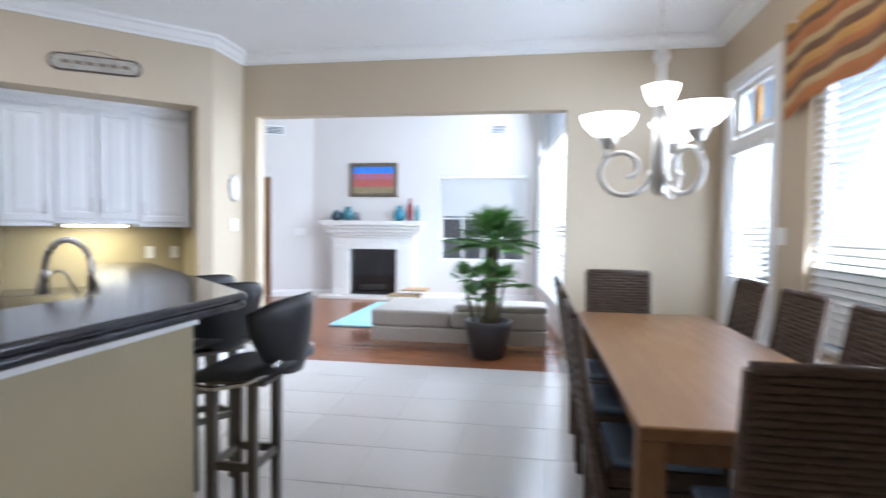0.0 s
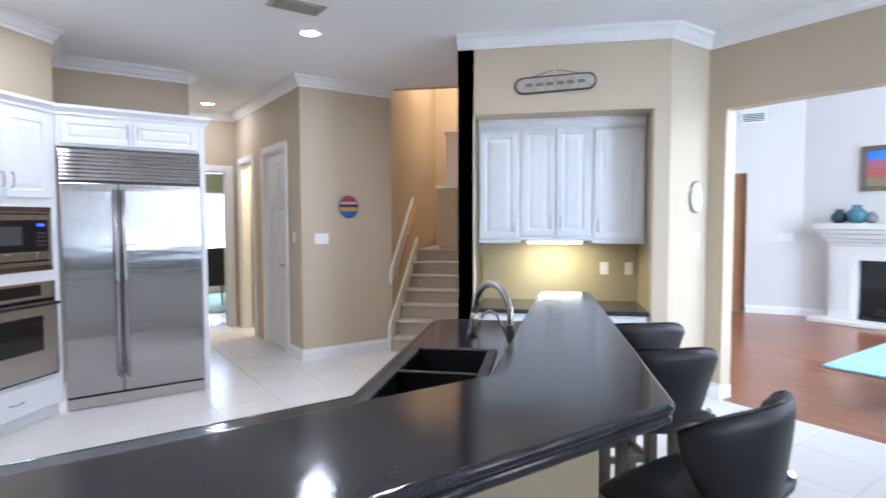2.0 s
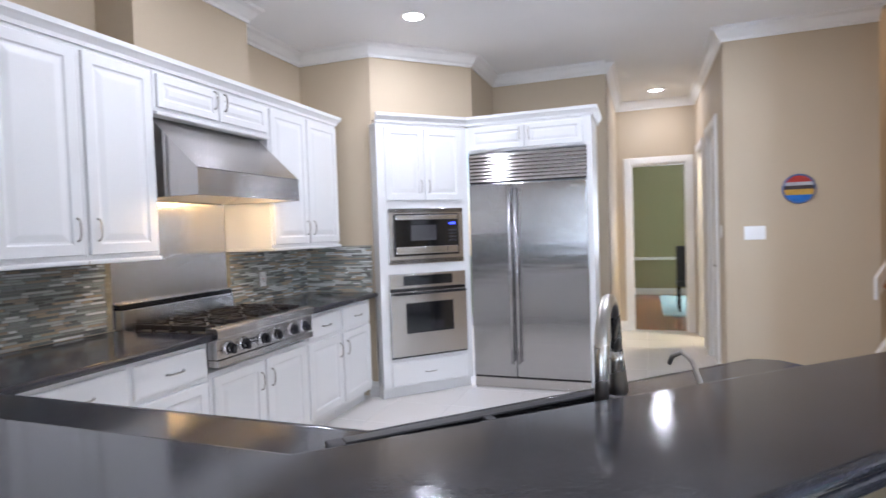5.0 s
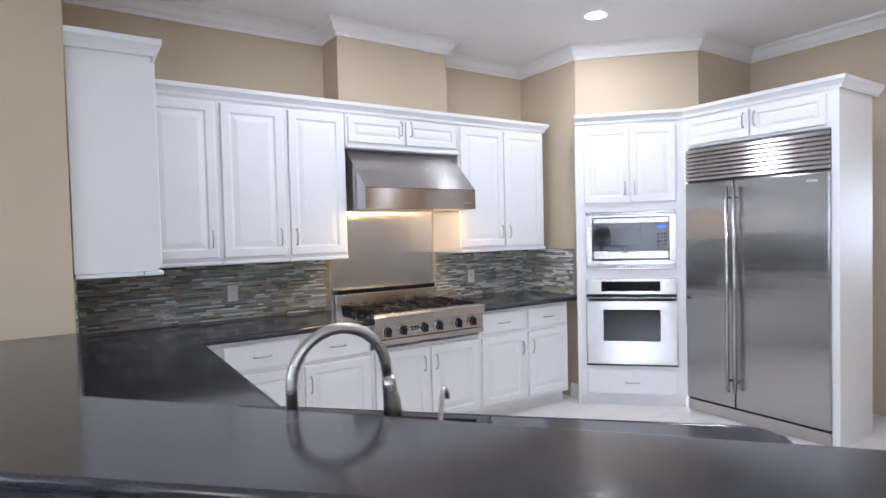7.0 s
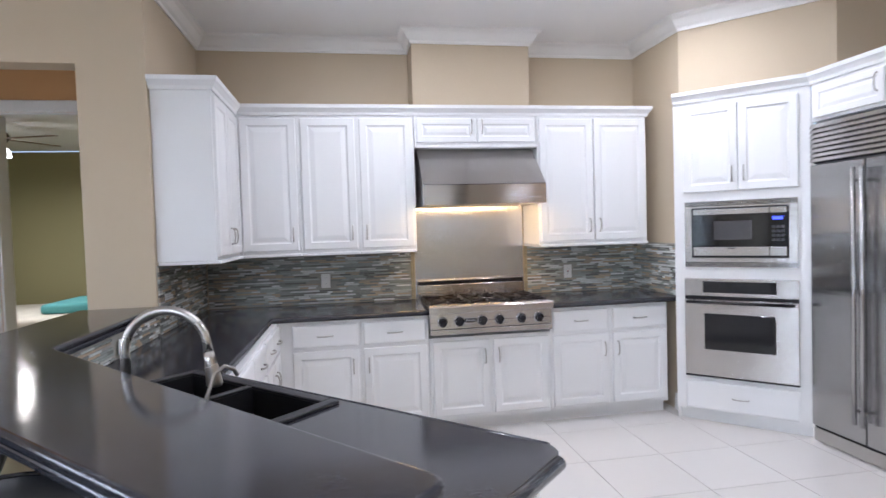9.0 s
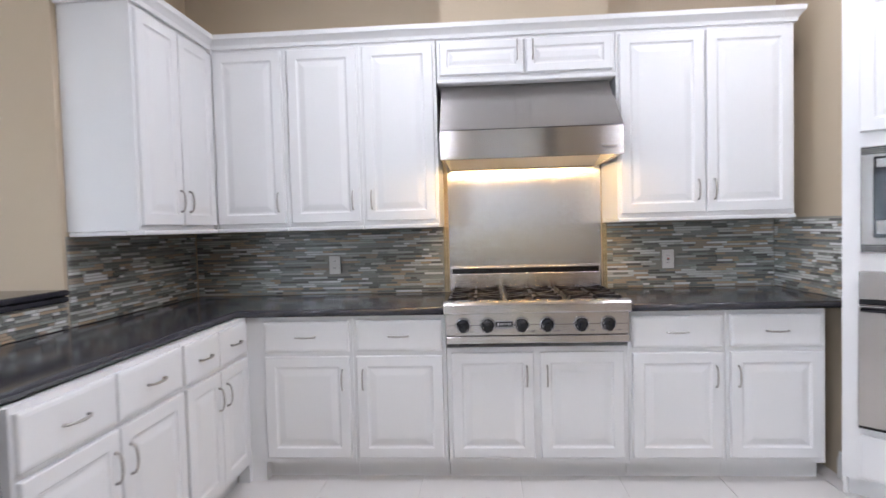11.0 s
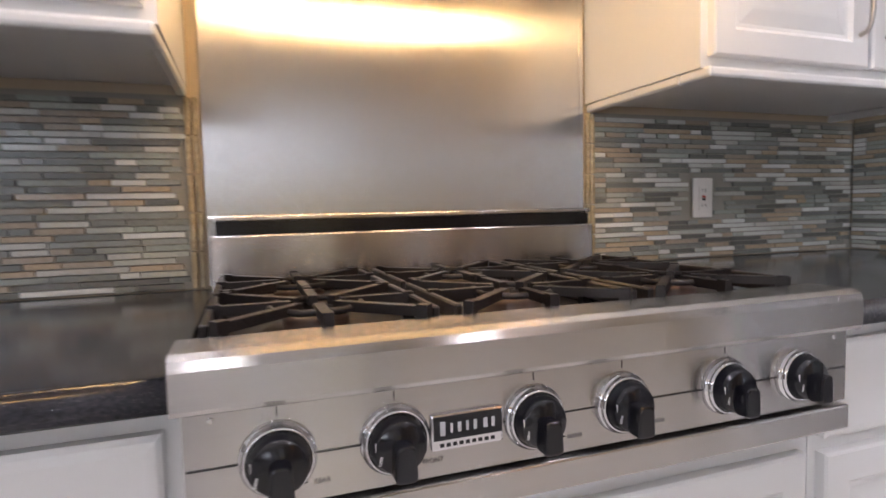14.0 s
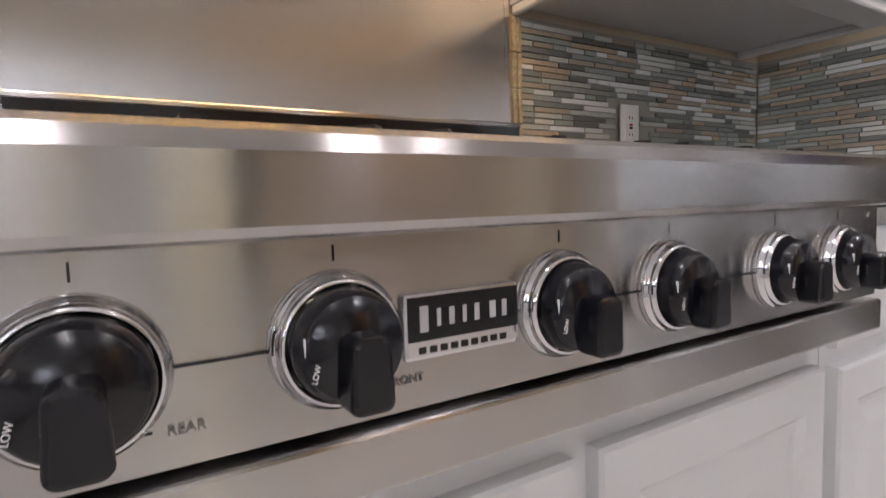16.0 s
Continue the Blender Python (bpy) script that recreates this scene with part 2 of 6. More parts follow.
def lathe(bm, profile, seg=24, at=(0, 0, 0), axis="z"):
    """A turned shape from (radius, height) pairs."""
    turn = {"z": Matrix(), "-y": pose(0, 0, 0, 90), "x": pose(0, 0, 0, 0, 90)}[axis]
    rings = []
    for r, h in profile:
        rings.append([bm.verts.new(Vector(at) + turn.to_3x3() @ Vector((max(r, 1e-4) * math.cos(2 * math.pi * k / seg), max(r, 1e-4) * math.sin(2 * math.pi * k / seg), h))) for k in range(seg)])
    for a, b in zip(rings, rings[1:]):
        for k in range(seg):
            bm.faces.new((a[k], a[(k + 1) % seg], b[(k + 1) % seg], b[k])).smooth = True
    bm.faces.new(rings[0][::-1])
    bm.faces.new(rings[-1])
    return bm


def panelled(w, h, rings, depth=0.02):
    """A slab in the xz plane, front at y = 0 facing -y; rings: (inset, depth behind the front)."""
    bm = bmesh.new()
    loops = [[bm.verts.new(p) for p in ((0, depth, 0), (w, depth, 0), (w, depth, h), (0, depth, h))]]
    for i, d in rings:
        loops.append([bm.verts.new(p) for p in ((i, d, i), (w - i, d, i), (w - i, d, h - i), (i, d, h - i))])
    bm.faces.new(loops[0][::-1])
    for a, b in zip(loops, loops[1:]):
        for k in range(4):
            bm.faces.new((a[k], a[(k + 1) % 4], b[(k + 1) % 4], b[k]))
    bm.faces.new(loops[-1])
    bmesh.ops.recalc_face_normals(bm, faces=bm.faces)
    return bm


def link(name, bm, material):
    me = bpy.data.meshes.new(name)
    bm.normal_update()
    bm.to_mesh(me)
    bm.free()
    me.materials.append(material)
    return new(name, me)


def part(name, bm, material, parent, label="", at=None):
    ob = link(name, bm, material)
    ob.parent = parent
    if at is not None:
        ob.matrix_basis = at
    return tagged(ob, label)


def thing(name, at, label, category, group=""):
    return tagged_at(new(name), at, label, category, group)


def tagged_at(ob, at, label, category, group=""):
    ob.matrix_basis = at
    return tagged(ob, label, category, group)


def structure(name, bm, material, label=""):
    return tagged(link(name, bm, material), label, kind="structure")


def wall(name, p0, p1, thick, z0, z1, material, openings=(), label="painted plaster wall"):
    """A wall from p0 to p1 whose thickness lies to the left of that way; openings: (from, to, low, high) along it."""
    d = Vector((p1[0] - p0[0], p1[1] - p0[1], 0))
    length = d.length
    bm = bmesh.new()
    at = 0.0
    for a, b, lo, hi in sorted(openings):
        if a > at:
            box(bm, at, a, 0, thick, z0, z1)
        if lo > z0:
            box(bm, a, b, 0, thick, z0, lo)
        if hi < z1:
            box(bm, a, b, 0, thick, hi, z1)
        at = b
    if at < length:
        box(bm, at, length, 0, thick, z0, z1)
    ob = structure(name, bm, material, label)
    ob.matrix_basis = Matrix.Translation((p0[0], p0[1], 0)) @ Matrix.Rotation(math.atan2(d.y, d.x), 4, "Z")
    return ob


CROWN = [(0, 0), (0.012, 0.0), (0.016, 0.02), (0.035, 0.035), (0.06, 0.075), (0.085, 0.09), (0.09, 0.11), (0, 0.11)]
BASE = [(0, 0), (0.016, 0), (0.016, 0.09), (0.010, 0.105), (0.008, 0.13), (0, 0.13)]


def moulding(name, line, profile, z, material=None, closed=False, label="white painted moulding"):
    """A moulding along a line on plan, its profile (out, up) standing out to the right of the way."""
    bm = bmesh.new()
    pts = [Vector((x, y)) for x, y in line]
    rings = []
    for i, p in enumerate(pts):
        before = (p - pts[i - 1]).normalized() if i else None
        after = (pts[i + 1] - p).normalized() if i + 1 < len(pts) else None
        before, after = before or after, after or before
        n0, n1 = Vector((before.y, -before.x)), Vector((after.y, -after.x))
        m = (n0 + n1).normalized()
        m = m / max(0.3, m.dot(n0))
        rings.append([bm.verts.new((p.x + m.x * o, p.y + m.y * o, z + u)) for o, u in profile])
    k = len(profile)
    for a, b in zip(rings, rings[1:]):
        for j in range(k):
            bm.faces.new((a[j], b[j], b[(j + 1) % k], a[(j + 1) % k]))
    bm.faces.new(rings[0])
    bm.faces.new(rings[-1][::-1])
    bmesh.ops.recalc_face_normals(bm, faces=bm.faces)
    return structure(name, bm, material or TRIMW, label)


H = math.sqrt(0.5)


def es(e, s):
    """Plan point from the diagonal axes: e along the desk niche, s towards the stairs."""
    return (e * H - s * H, e * H + s * H)

# ---- large structure ----
CZ = 3.05
N0, P0 = es(-0.295, 5.246), (-5.84, 3.94)
A1 = es(1.407, 5.246)
PS = P0[0] * -H + P0[1] * H          # s of the hall corner
PE = P0[0] * H + P0[1] * H           # e of the hall corner

structure("floor", boxed(-9.0, 1.8, -5.1, 5.25, -0.06, -0.004), GROUT, "cream tiled kitchen floor with thin grout")
structure("floor_family_room", boxed(-6.2, 1.2, 5.25, 11.6, -0.06, 0.0), WOOD_F, "polished red-brown wood floor")
structure("floor_front_dining", boxed(-13.0, -8.55, -0.5, 4.6, -0.05, 0.002), WOOD_F, "red-brown wood floor")
bm = bmesh.new()
prism(bm, [(1.95, -1.05), (1.95, 5.4), (-2.85, 5.4), es(1.6, 6.05), es(-0.295, 6.05), es(-0.295, PS), P0, (-5.99, 3.0), (-9.3, 3.0), (-9.3, 1.7), (-6.6, 1.7), (-6.6, -1.05)], CZ, CZ + 0.12)
structure("ceiling", bm, CEIL, "flat white painted ceiling")
structure("ceiling_family_room", boxed(-6.2, 1.2, 5.25, 11.6, 5.0, 5.1), CEIL, "high white ceiling")
structure("ceiling_bedroom", boxed(-0.6, 4.2, -5.2, -1.05, 2.83, 2.93), CEIL, "white bedroom ceiling")

wall("wall_range", (-1.13, -0.70), (-4.90, -0.70), 0.15, 0, CZ, TAN)
wall("wall_range_side", (-4.90, -0.85), (-4.90, 0.0), 0.12, 0, CZ, TAN)
wall("wall_over_oven", (-4.90, 0.0), (-5.60, 0.70), 0.12, 2.40, CZ, TAN)
wall("wall_oven_return", (-5.60, 0.70), (-6.40, 0.70), 0.10, 2.40, CZ, TAN)
wall("wall_over_fridge", (-6.40, 0.60), (-6.40, 1.86), 0.12, 0, CZ, TAN)
wall("wall_hall_south", (-6.40, 1.86), (-8.45, 1.86), 0.12, 0, CZ, TAN)
wall("wall_hall_end", (-8.45, 1.68), (-8.45, 2.96), 0.15, 0, CZ, TAN, [(0.36, 1.04, 0, 2.22)])
wall("wall_hall_north", (-8.45, 2.84), (-5.84, 2.84), 0.12, 0, CZ, TAN, [(0.28, 0.88, 0, 2.30), (1.38, 2.12, 0, 2.33)])
wall("wall_plate", (-5.84, 2.96), P0, 0.12, 0, CZ, TAN)
wall("wall_stairs_left", P0, es(PE, PS + 3.4), 0.12, 0, 5.4, TAN)
wall("wall_stairs_back", es(PE - 0.12, PS + 2.75), es(0.7, PS + 2.75), 0.12, 0, 5.4, TAN)
wall("wall_stairs_right", es(-0.295, PS + 2.75), N0, 0.14, 0, 5.4, TAN)
wall("wall_over_stairs", P0, es(-0.295, PS), 0.10, CZ, 5.4, TAN)
structure("ceiling_stairwell", prism(bmesh.new(), [es(PE - 0.2, PS - 0.2), es(-0.1, PS - 0.2), es(-0.1, PS + 3), es(PE - 0.2, PS + 3)][::-1], 5.4, 5.5), CEIL, "white stairwell ceiling")
wall("wall_niche", N0, A1, 0.14, 0, CZ, TAN, [(0.13, 1.579, 0, 2.403)])
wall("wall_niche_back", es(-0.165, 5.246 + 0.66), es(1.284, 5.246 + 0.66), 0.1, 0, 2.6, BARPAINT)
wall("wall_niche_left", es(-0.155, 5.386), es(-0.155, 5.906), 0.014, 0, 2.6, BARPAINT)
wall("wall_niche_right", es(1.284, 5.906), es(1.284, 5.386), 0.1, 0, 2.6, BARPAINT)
structure("niche_soffit", prism(bmesh.new(), [es(-0.165, 5.386), es(1.284, 5.386), es(1.284, 5.906), es(-0.165, 5.906)], 2.403, 2.5), TAN, "painted soffit of the desk niche")
wall("wall_thermostat", A1, (A1[0], 5.25), 0.14, 0, CZ, TAN)
wall("wall_family_opening", (A1[0] - 0.14, 5.25), (1.95, 5.25), 0.15, 0, CZ, TAN, [(0.29, 3.33, 0, 2.43)])
wall("wall_family_opening_upper", (-6.2, 5.27), (1.2, 5.27), 0.13, CZ, 5.0, PALE)
wall("wall_east", (1.80, 5.25), (1.80, 0.31), 0.15, 0, CZ, TAN, [(0.25, 1.13, 0, 2.50), (1.62, 3.75, 0.62, 2.30)])
wall("wall_south", (1.80, 0.46), (-1.25, 0.46), 0.15, 0, CZ, TAN, [(0.5, 2.68, 0, 2.49)])
wall("wall_kitchen_left", (-1.25, 0.31), (-1.25, -0.70), 0.12, 0, CZ, TAN)
wall("wall_behind", (1.95, -0.90), (-1.13, -0.90), 0.15, 0, CZ, WARMLIT, [(1.64, 2.56, 0, 2.50)])
wall("wall_behind_east", (1.80, 0.31), (1.80, -0.90), 0.15, 0, CZ, TAN)
wall("wall_bedroom_back", (4.2, -5.10), (-0.6, -5.10), 0.1, 0, 2.8, OLIVE)
wall("wall_bedroom_west", (-0.5, -5.1), (-0.5, -1.05), 0.1, 0, 2.8, OLIVE)
wall("wall_bedroom_east", (4.2, -1.05), (4.2, -5.1), 0.1, 0, 2.8, OLIVE)
wall("wall_bedroom_front", (1.95, -1.05), (4.2, -1.05), 0.1, 0, 2.8, OLIVE)

# family room shell
wall("wall_fireplace", (-4.05, 10.30), (0.22, 10.30), 0.15, 0, 5.0, PALE, [(2.50, 4.10, 0.72, 2.32)])
wall("wall_family_corner", (-5.05, 9.75), (-4.05, 10.30), 0.15, 0, 5.0, PALE, [(0.10, 0.36, 0, 2.28)])
wall("wall_family_west", (-5.05, 5.4), (-5.05, 9.75), 0.15, 0, 5.0, PALE)
wall("wall_family_east", (0.22, 10.30), (0.66, 5.40), 0.15, 0, 5.0, PALE, [(0.5, 4.3, 0.35, 4.2)])
structure("family_west_infill", boxed(-5.2, -2.84, 5.26, 5.4, 0, CZ), PALE, "pale painted wall")

# far dining room past the hall
wall("wall_front_dining_back", (-12.6, 1.0), (-12.6, 4.6), 0.1, 0, 3.0, OLIVE, [(2.05, 3.0, 0.62, 2.14)])
wall("wall_front_dining_south", (-8.6, 0.9), (-12.6, 0.9), 0.1, 0, 3.0, OLIVE)
wall("wall_front_dining_north", (-12.6, 4.6), (-8.6, 4.6), 0.1, 0, 3.0, OLIVE)
structure("ceiling_front_dining", boxed(-12.7, -8.6, 0.9, 4.7, 2.95, 3.05), CEIL, "white ceiling")
# small room off the hall
wall("wall_pantry_back", (-8.45, 4.3), (-7.45, 4.3), 0.1, 0, 2.8, BARPAINT)
wall("wall_pantry_west", (-8.45, 2.96), (-8.45, 4.3), 0.1, 0, 2.8, BARPAINT)
wall("wall_pantry_east", (-7.40, 4.3), (-7.40, 2.96), 0.1, 0, 2.8, BARPAINT)
structure("ceiling_pantry", boxed(-8.5, -7.4, 2.96, 4.3, 2.75, 2.85), CEIL, "white ceiling")
area("pantry_lamp", (-7.9, 3.6, 2.7), (-7.9, 3.6, 0), 0.3, 0.3, 60, (1.0, 0.86, 0.55))

# mouldings
crown_line = [(-1.25, 0.46), (-1.25, -0.70), (-2.90, -0.70), (-2.90, -0.42), (-3.85, -0.42), (-3.85, -0.70), (-4.90, -0.70), (-4.90, 0.0), (-5.60, 0.70), (-6.40, 0.70), (-6.40, 1.86)]
moulding("crown_moulding_kitchen", crown_line, CROWN, CZ - 0.11)
moulding("crown_moulding_hall", [(-6.40, 1.86), (-8.45, 1.86), (-8.45, 2.84), (-5.84, 2.84), P0], CROWN, CZ - 0.11)
moulding("crown_moulding_dining", [N0, A1, (A1[0], 5.25), (1.80, 5.25), (1.80, 0.46), (-1.25, 0.46)], CROWN, CZ - 0.11)
structure("vent_chase", boxed(-3.85, -2.90, -0.70, -0.42, 2.36, CZ), TAN, "tan painted chase above the range hood")
moulding("baseboard_hall", [(-6.24, 2.84), (-5.84, 2.84), P0, es(PE, PS + 0.05)], BASE, 0)
moulding("baseboard_hall_south", [(-6.00, 1.86), (-8.45, 1.86), (-8.45, 1.95)], BASE, 0)
moulding("baseboard_niche_left", [es(-0.295, 5.386), N0, es(-0.165, 5.246)], BASE, 0)
moulding("baseboard_thermostat", [es(1.284, 5.246), A1, (A1[0], 5.25), (-2.574, 5.25), (-2.574, 5.40)], BASE, 0)
moulding("baseboard_dining", [(0.476, 5.40), (0.476, 5.25), (1.80, 5.25)], BASE, 0)
moulding("baseboard_oven", [(-4.90, -0.10), (-4.90, 0.0), (-4.82, 0.08)], BASE, 0)
moulding("baseboard_fireplace", [(-5.05, 5.4), (-5.05, 9.75), (-4.96, 9.80)], BASE, 0)
moulding("baseboard_corner", [(-4.72, 9.93), (-4.05, 10.30), (-3.70, 10.30)], BASE, 0)
moulding("baseboard_fireplace_side", [(-1.85, 10.30), (0.22, 10.30)], BASE, 0)


def casing(name, at, w, h, depth=0.12, label="white painted door casing"):
    """A door casing round an opening whose lower left corner lies at the pose's origin, seen from its front (-y)."""
    bm = bmesh.new()
    for x0, x1, z0, z1 in ((-0.09, 0, 0, h + 0.09), (w, w + 0.09, 0, h + 0.09), (0, w, h, h + 0.09)):
        box(bm, x0, x1, -0.018, 0, z0, z1, 0.004, 1)
        box(bm, x0 + 0.012, x1 - 0.012, -0.024, -0.018, z0 + 0.012 * (z0 > 0), z1 - 0.012)
    for x0, x1, z0, z1 in ((0, 0.018, 0, h), (w - 0.018, w, 0, h), (0.018, w - 0.018, h - 0.018, h)):
        box(bm, x0, x1, 0.002, depth, z0, z1)
    ob = structure(name, bm, TRIMW, label)
    ob.matrix_basis = at
    return ob


casing("door_casing_1", pose(-8.45, 2.04, 0, 0, 0, 90), 0.68, 2.22, 0.15)
casing("door_casing_2", pose(-8.17, 2.84, 0, 0, 0, 0), 0.60, 2.30)
casing("door_casing_3", pose(-7.07, 2.84, 0, 0, 0, 0), 0.74, 2.33)
casing("door_casing_4", pose(0.31, -0.90, 0, 0, 0, 180), 0.92, 2.50, 0.15)


def panel_door(name, at, w, h, label, material=TRIMW, lever=True):
    """A six-panel door leaf; hinge side at the origin, front at y = 0."""
    d = thing(name, at, label, "door")
    part("leaf", boxed(0, w, 0.006, 0.04, 0, h), material, d)
    cols = [(0.10, w / 2 - 0.04), (w / 2 + 0.04, w - 0.10)]
    rows = [(0.22, 0.30 * h), (0.34 * h, 0.72 * h), (0.76 * h, h - 0.12)]
    for x0, x1 in cols:
        for z0, z1 in rows:
            part("panel", panelled(x1 - x0, z1 - z0, [(0, 0.0), (0.02, 0.008), (0.03, 0.008), (0.05, 0.001)], 0.01), material, d, at=pose(x0, -0.002, z0))
    if lever:
        hb = lathe(bmesh.new(), [(0.028, 0), (0.028, 0.006), (0.012, 0.01), (0.012, 0.045)], 16, (w - 0.06, 0.004, 1.0), "-y")
        tube(hb, [(w - 0.06, -0.035, 1.0), (w - 0.16, -0.04, 1.0)], 0.009)
        part("door_handle", hb, NICKEL, d, "satin nickel lever handle")
    return d


panel_door("hall_door", pose(-7.05, 2.862, 0.01), 0.70, 2.30, "white six-panel hall door with a nickel lever, closed")
panel_door("pantry_door", pose(-8.14, 2.98, 0.01, 0, 0, 78), 0.55, 2.27, "white panelled door standing open into the small lit room", lever=False)
panel_door("family_room_door", Matrix.Translation((-4.955, 9.90, 0.01)) @ pose(0, 0, 0, 0, 0, 28.8), 0.24, 2.26, "brown wooden door seen edge-on in its frame", DOORW, lever=False)

# ---- kitchen cabinets ----
KITCHEN = []


def pull(parent, x, z, upright=True, length=0.105):
    """A bowed nickel pull standing out of a front at y = 0."""
    pts = []
    for k in range(9):
        a = math.pi * k / 8
        along, out = -math.cos(a) * length / 2, -0.004 - 0.026 * math.sin(a) ** 0.6
        pts.append((x, out, z + along) if upright else (x + along, out, z))
    bm = tube(bmesh.new(), pts, [0.0055, 0.005, 0.0045, 0.005, 0.0055, 0.005, 0.0045, 0.005, 0.0055], 8)
    return part("handle", bm, NICKEL, parent, "satin nickel bow pull")


RAISED = [(0.0, 0.004), (0.004, 0.0), (0.052, 0.0), (0.060, 0.007), (0.068, 0.008), (0.098, 0.002), (0.104, 0.0015)]
SLAB = [(0.0, 0.006), (0.006, 0.002), (0.016, 0.0)]


def door_front(parent, x, z, w, h, handle=None, rings=None, name="door"):
    """A front at the cabinet's face (y from -0.02 to 0); handle: 'l', 'r' low; 'L', 'R' high; 'm' across."""
    rings = rings or ([r for r in RAISED] if h > 0.22 and w > 0.22 else SLAB)
    d = part(name, panelled(w, h, rings, 0.02), CABW, parent, at=pose(x, -0.02, z))
    if handle == "m":
        pull(d, w / 2, h / 2, False)
    elif handle:
        pull(d, 0.035 if handle in "lL" else w - 0.035, 0.12 if handle in "lr" else h - 0.12)
    return d


def short_rings():
    return [(0.0, 0.004), (0.004, 0.0), (0.042, 0.0), (0.049, 0.007), (0.056, 0.008), (0.075, 0.002)]


def upper(name, at, w, h, depth, doors, label, handles, low=1.345):
    """A wall cabinet, its lower edge at the height low, with raised-panel doors."""
    c = thing(name, at, label, "kitchen cabinet", "white wall cabinets")
    part("body", boxed(0, w, 0, depth, low, low + h), CABW, c)
    part("light_rail", boxed(0.001, w - 0.001, -0.024, 0.06, low - 0.022, low - 0.001, 0.006), CABW, c)
    for x0 in (0.001, w - 0.021):
        part("side_rail", boxed(x0, x0 + 0.020, 0.0605, depth - 0.003, low - 0.022, low - 0.001, 0.004, 1), CABW, c)
    dw = (w - 0.034 - 0.014 * (doors - 1)) / doors
    for i in range(doors):
        door_front(c, 0.017 + i * (dw + 0.014), low + 0.022, dw, h - 0.055, handles[i], short_rings() if h < 0.4 else None)
    return c


def base_unit(name, at, w, fronts, label, depth=0.58, toe=0.10, top=0.878):
    """A base cabinet: fronts are (x, z, w, h, handle, name)."""
    c = thing(name, at, label, "kitchen cabinet", "white base cabinets")
    part("body", boxed(0, w, 0, depth, toe, top), CABW, c)
    part("toe_kick", boxed(0, w, 0.07, 0.09, 0, toe - 0.001), CABW, c)
    for x, z, fw, fh, handle, nm in fronts:
        door_front(c, x, z, fw, fh, handle, SLAB if nm == "drawer" else None, nm)
    return c


YF = -0.03
LEFT_END = -1.59
# wall cabinets along the range wall, seen from the front left to right
uy = -0.29
for i, hd in enumerate("rrl"):
    x = -1.60 - i * 0.427
    upper("wall_cabinet", pose(x, uy, 0, 0, 0, 180), 0.426, 1.02, 0.405, 1, "white raised-panel wall cabinet above the mosaic backsplash", hd)
upper("wall_cabinet", pose(-3.855, uy, 0, 0, 0, 180), 0.925, 1.02, 0.405, 2, "white two-door wall cabinet beside the range hood", "rl")
upper("wall_cabinet", pose(-2.885, uy, 0, 0, 0, 180), 0.966, 0.235, 0.405, 2, "short white two-door cabinet above the range hood", "rl", low=2.13)
upper("wall_cabinet", pose(-1.59, 0.43, 0, 0, 0, -90), 0.718, 1.02, 0.335, 2, "white two-door wall cabinet at the end of the run", "rl")
CABCROWN = [(0, 0), (0.014, 0.0), (0.018, 0.02), (0.034, 0.04), (0.044, 0.05), (0.046, 0.075), (0, 0.075)]
bm_line = [(-1.252, 0.432), (-1.592, 0.432), (-1.592, -0.292), (-4.782, -0.292), (-4.782, -0.69)]
moulding("cabinet_crown_range", bm_line, CABCROWN, 2.355, CABW, label="white cabinet crown moulding")

structure("corner_stile", boxed(-1.612, -1.588, -0.32, -0.272, 1.323, 2.362), CABW, "white corner stile of the wall cabinets")
# base cabinets on the range wall
for i, hd in enumerate("RL"):
    x = -1.94 - i * 0.487
    base_unit("base_cabinet", pose(x, YF, 0, 0, 0, 180), 0.485, [(0.018, 0.690, 0.449, 0.160, "m", "drawer"), (0.018, 0.130, 0.449, 0.535, hd, "door")], "white base cabinet with one drawer over one door")
base_unit("base_cabinet", pose(-2.916, YF, 0, 0, 0, 180), 0.914, [(0.022, 0.130, 0.419, 0.545, "R", "door"), (0.473, 0.130, 0.419, 0.545, "L", "door")], "white two-door base cabinet under the rangetop", top=0.70)
for i, hd in enumerate("RL"):
    x = -3.832 - i * 0.477
    base_unit("base_cabinet", pose(x, YF, 0, 0, 0, 180), 0.475, [(0.018, 0.690, 0.439, 0.160, "m", "drawer"), (0.018, 0.130, 0.439, 0.535, hd, "door")], "white base cabinet with one drawer over one door")
# base cabinets on the side leg, facing the room's middle
XF = -1.86
base_unit("base_cabinet", pose(XF, 0.62, 0, 0, 0, -90), 0.62, [(0.012, 0.695, 0.293, 0.165, "m", "drawer"), (0.315, 0.695, 0.293, 0.165, "m", "drawer"), (0.012, 0.125, 0.293, 0.55, "R", "door"), (0.315, 0.125, 0.293, 0.55, "L", "door")], "white base cabinet with two drawers over two doors")
base_unit("base_cabinet", pose(XF, 1.46, 0, 0, 0, -90), 0.835, [(0.012, 0.695, 0.40, 0.165, "m", "drawer"), (0.424, 0.695, 0.40, 0.165, "m", "drawer"), (0.012, 0.125, 0.40, 0.55, "R", "door"), (0.424, 0.125, 0.40, 0.55, "L", "door")], "white base cabinet with two drawers over two doors")
fb = boxed(-1.941, -1.859, -0.10, -0.031, 0.0, 0.878)
box(fb, -1.859, -1.80, -0.10, -0.001, 0.0, 0.878)
structure("corner_filler", fb, CABW, "white corner filler strip")
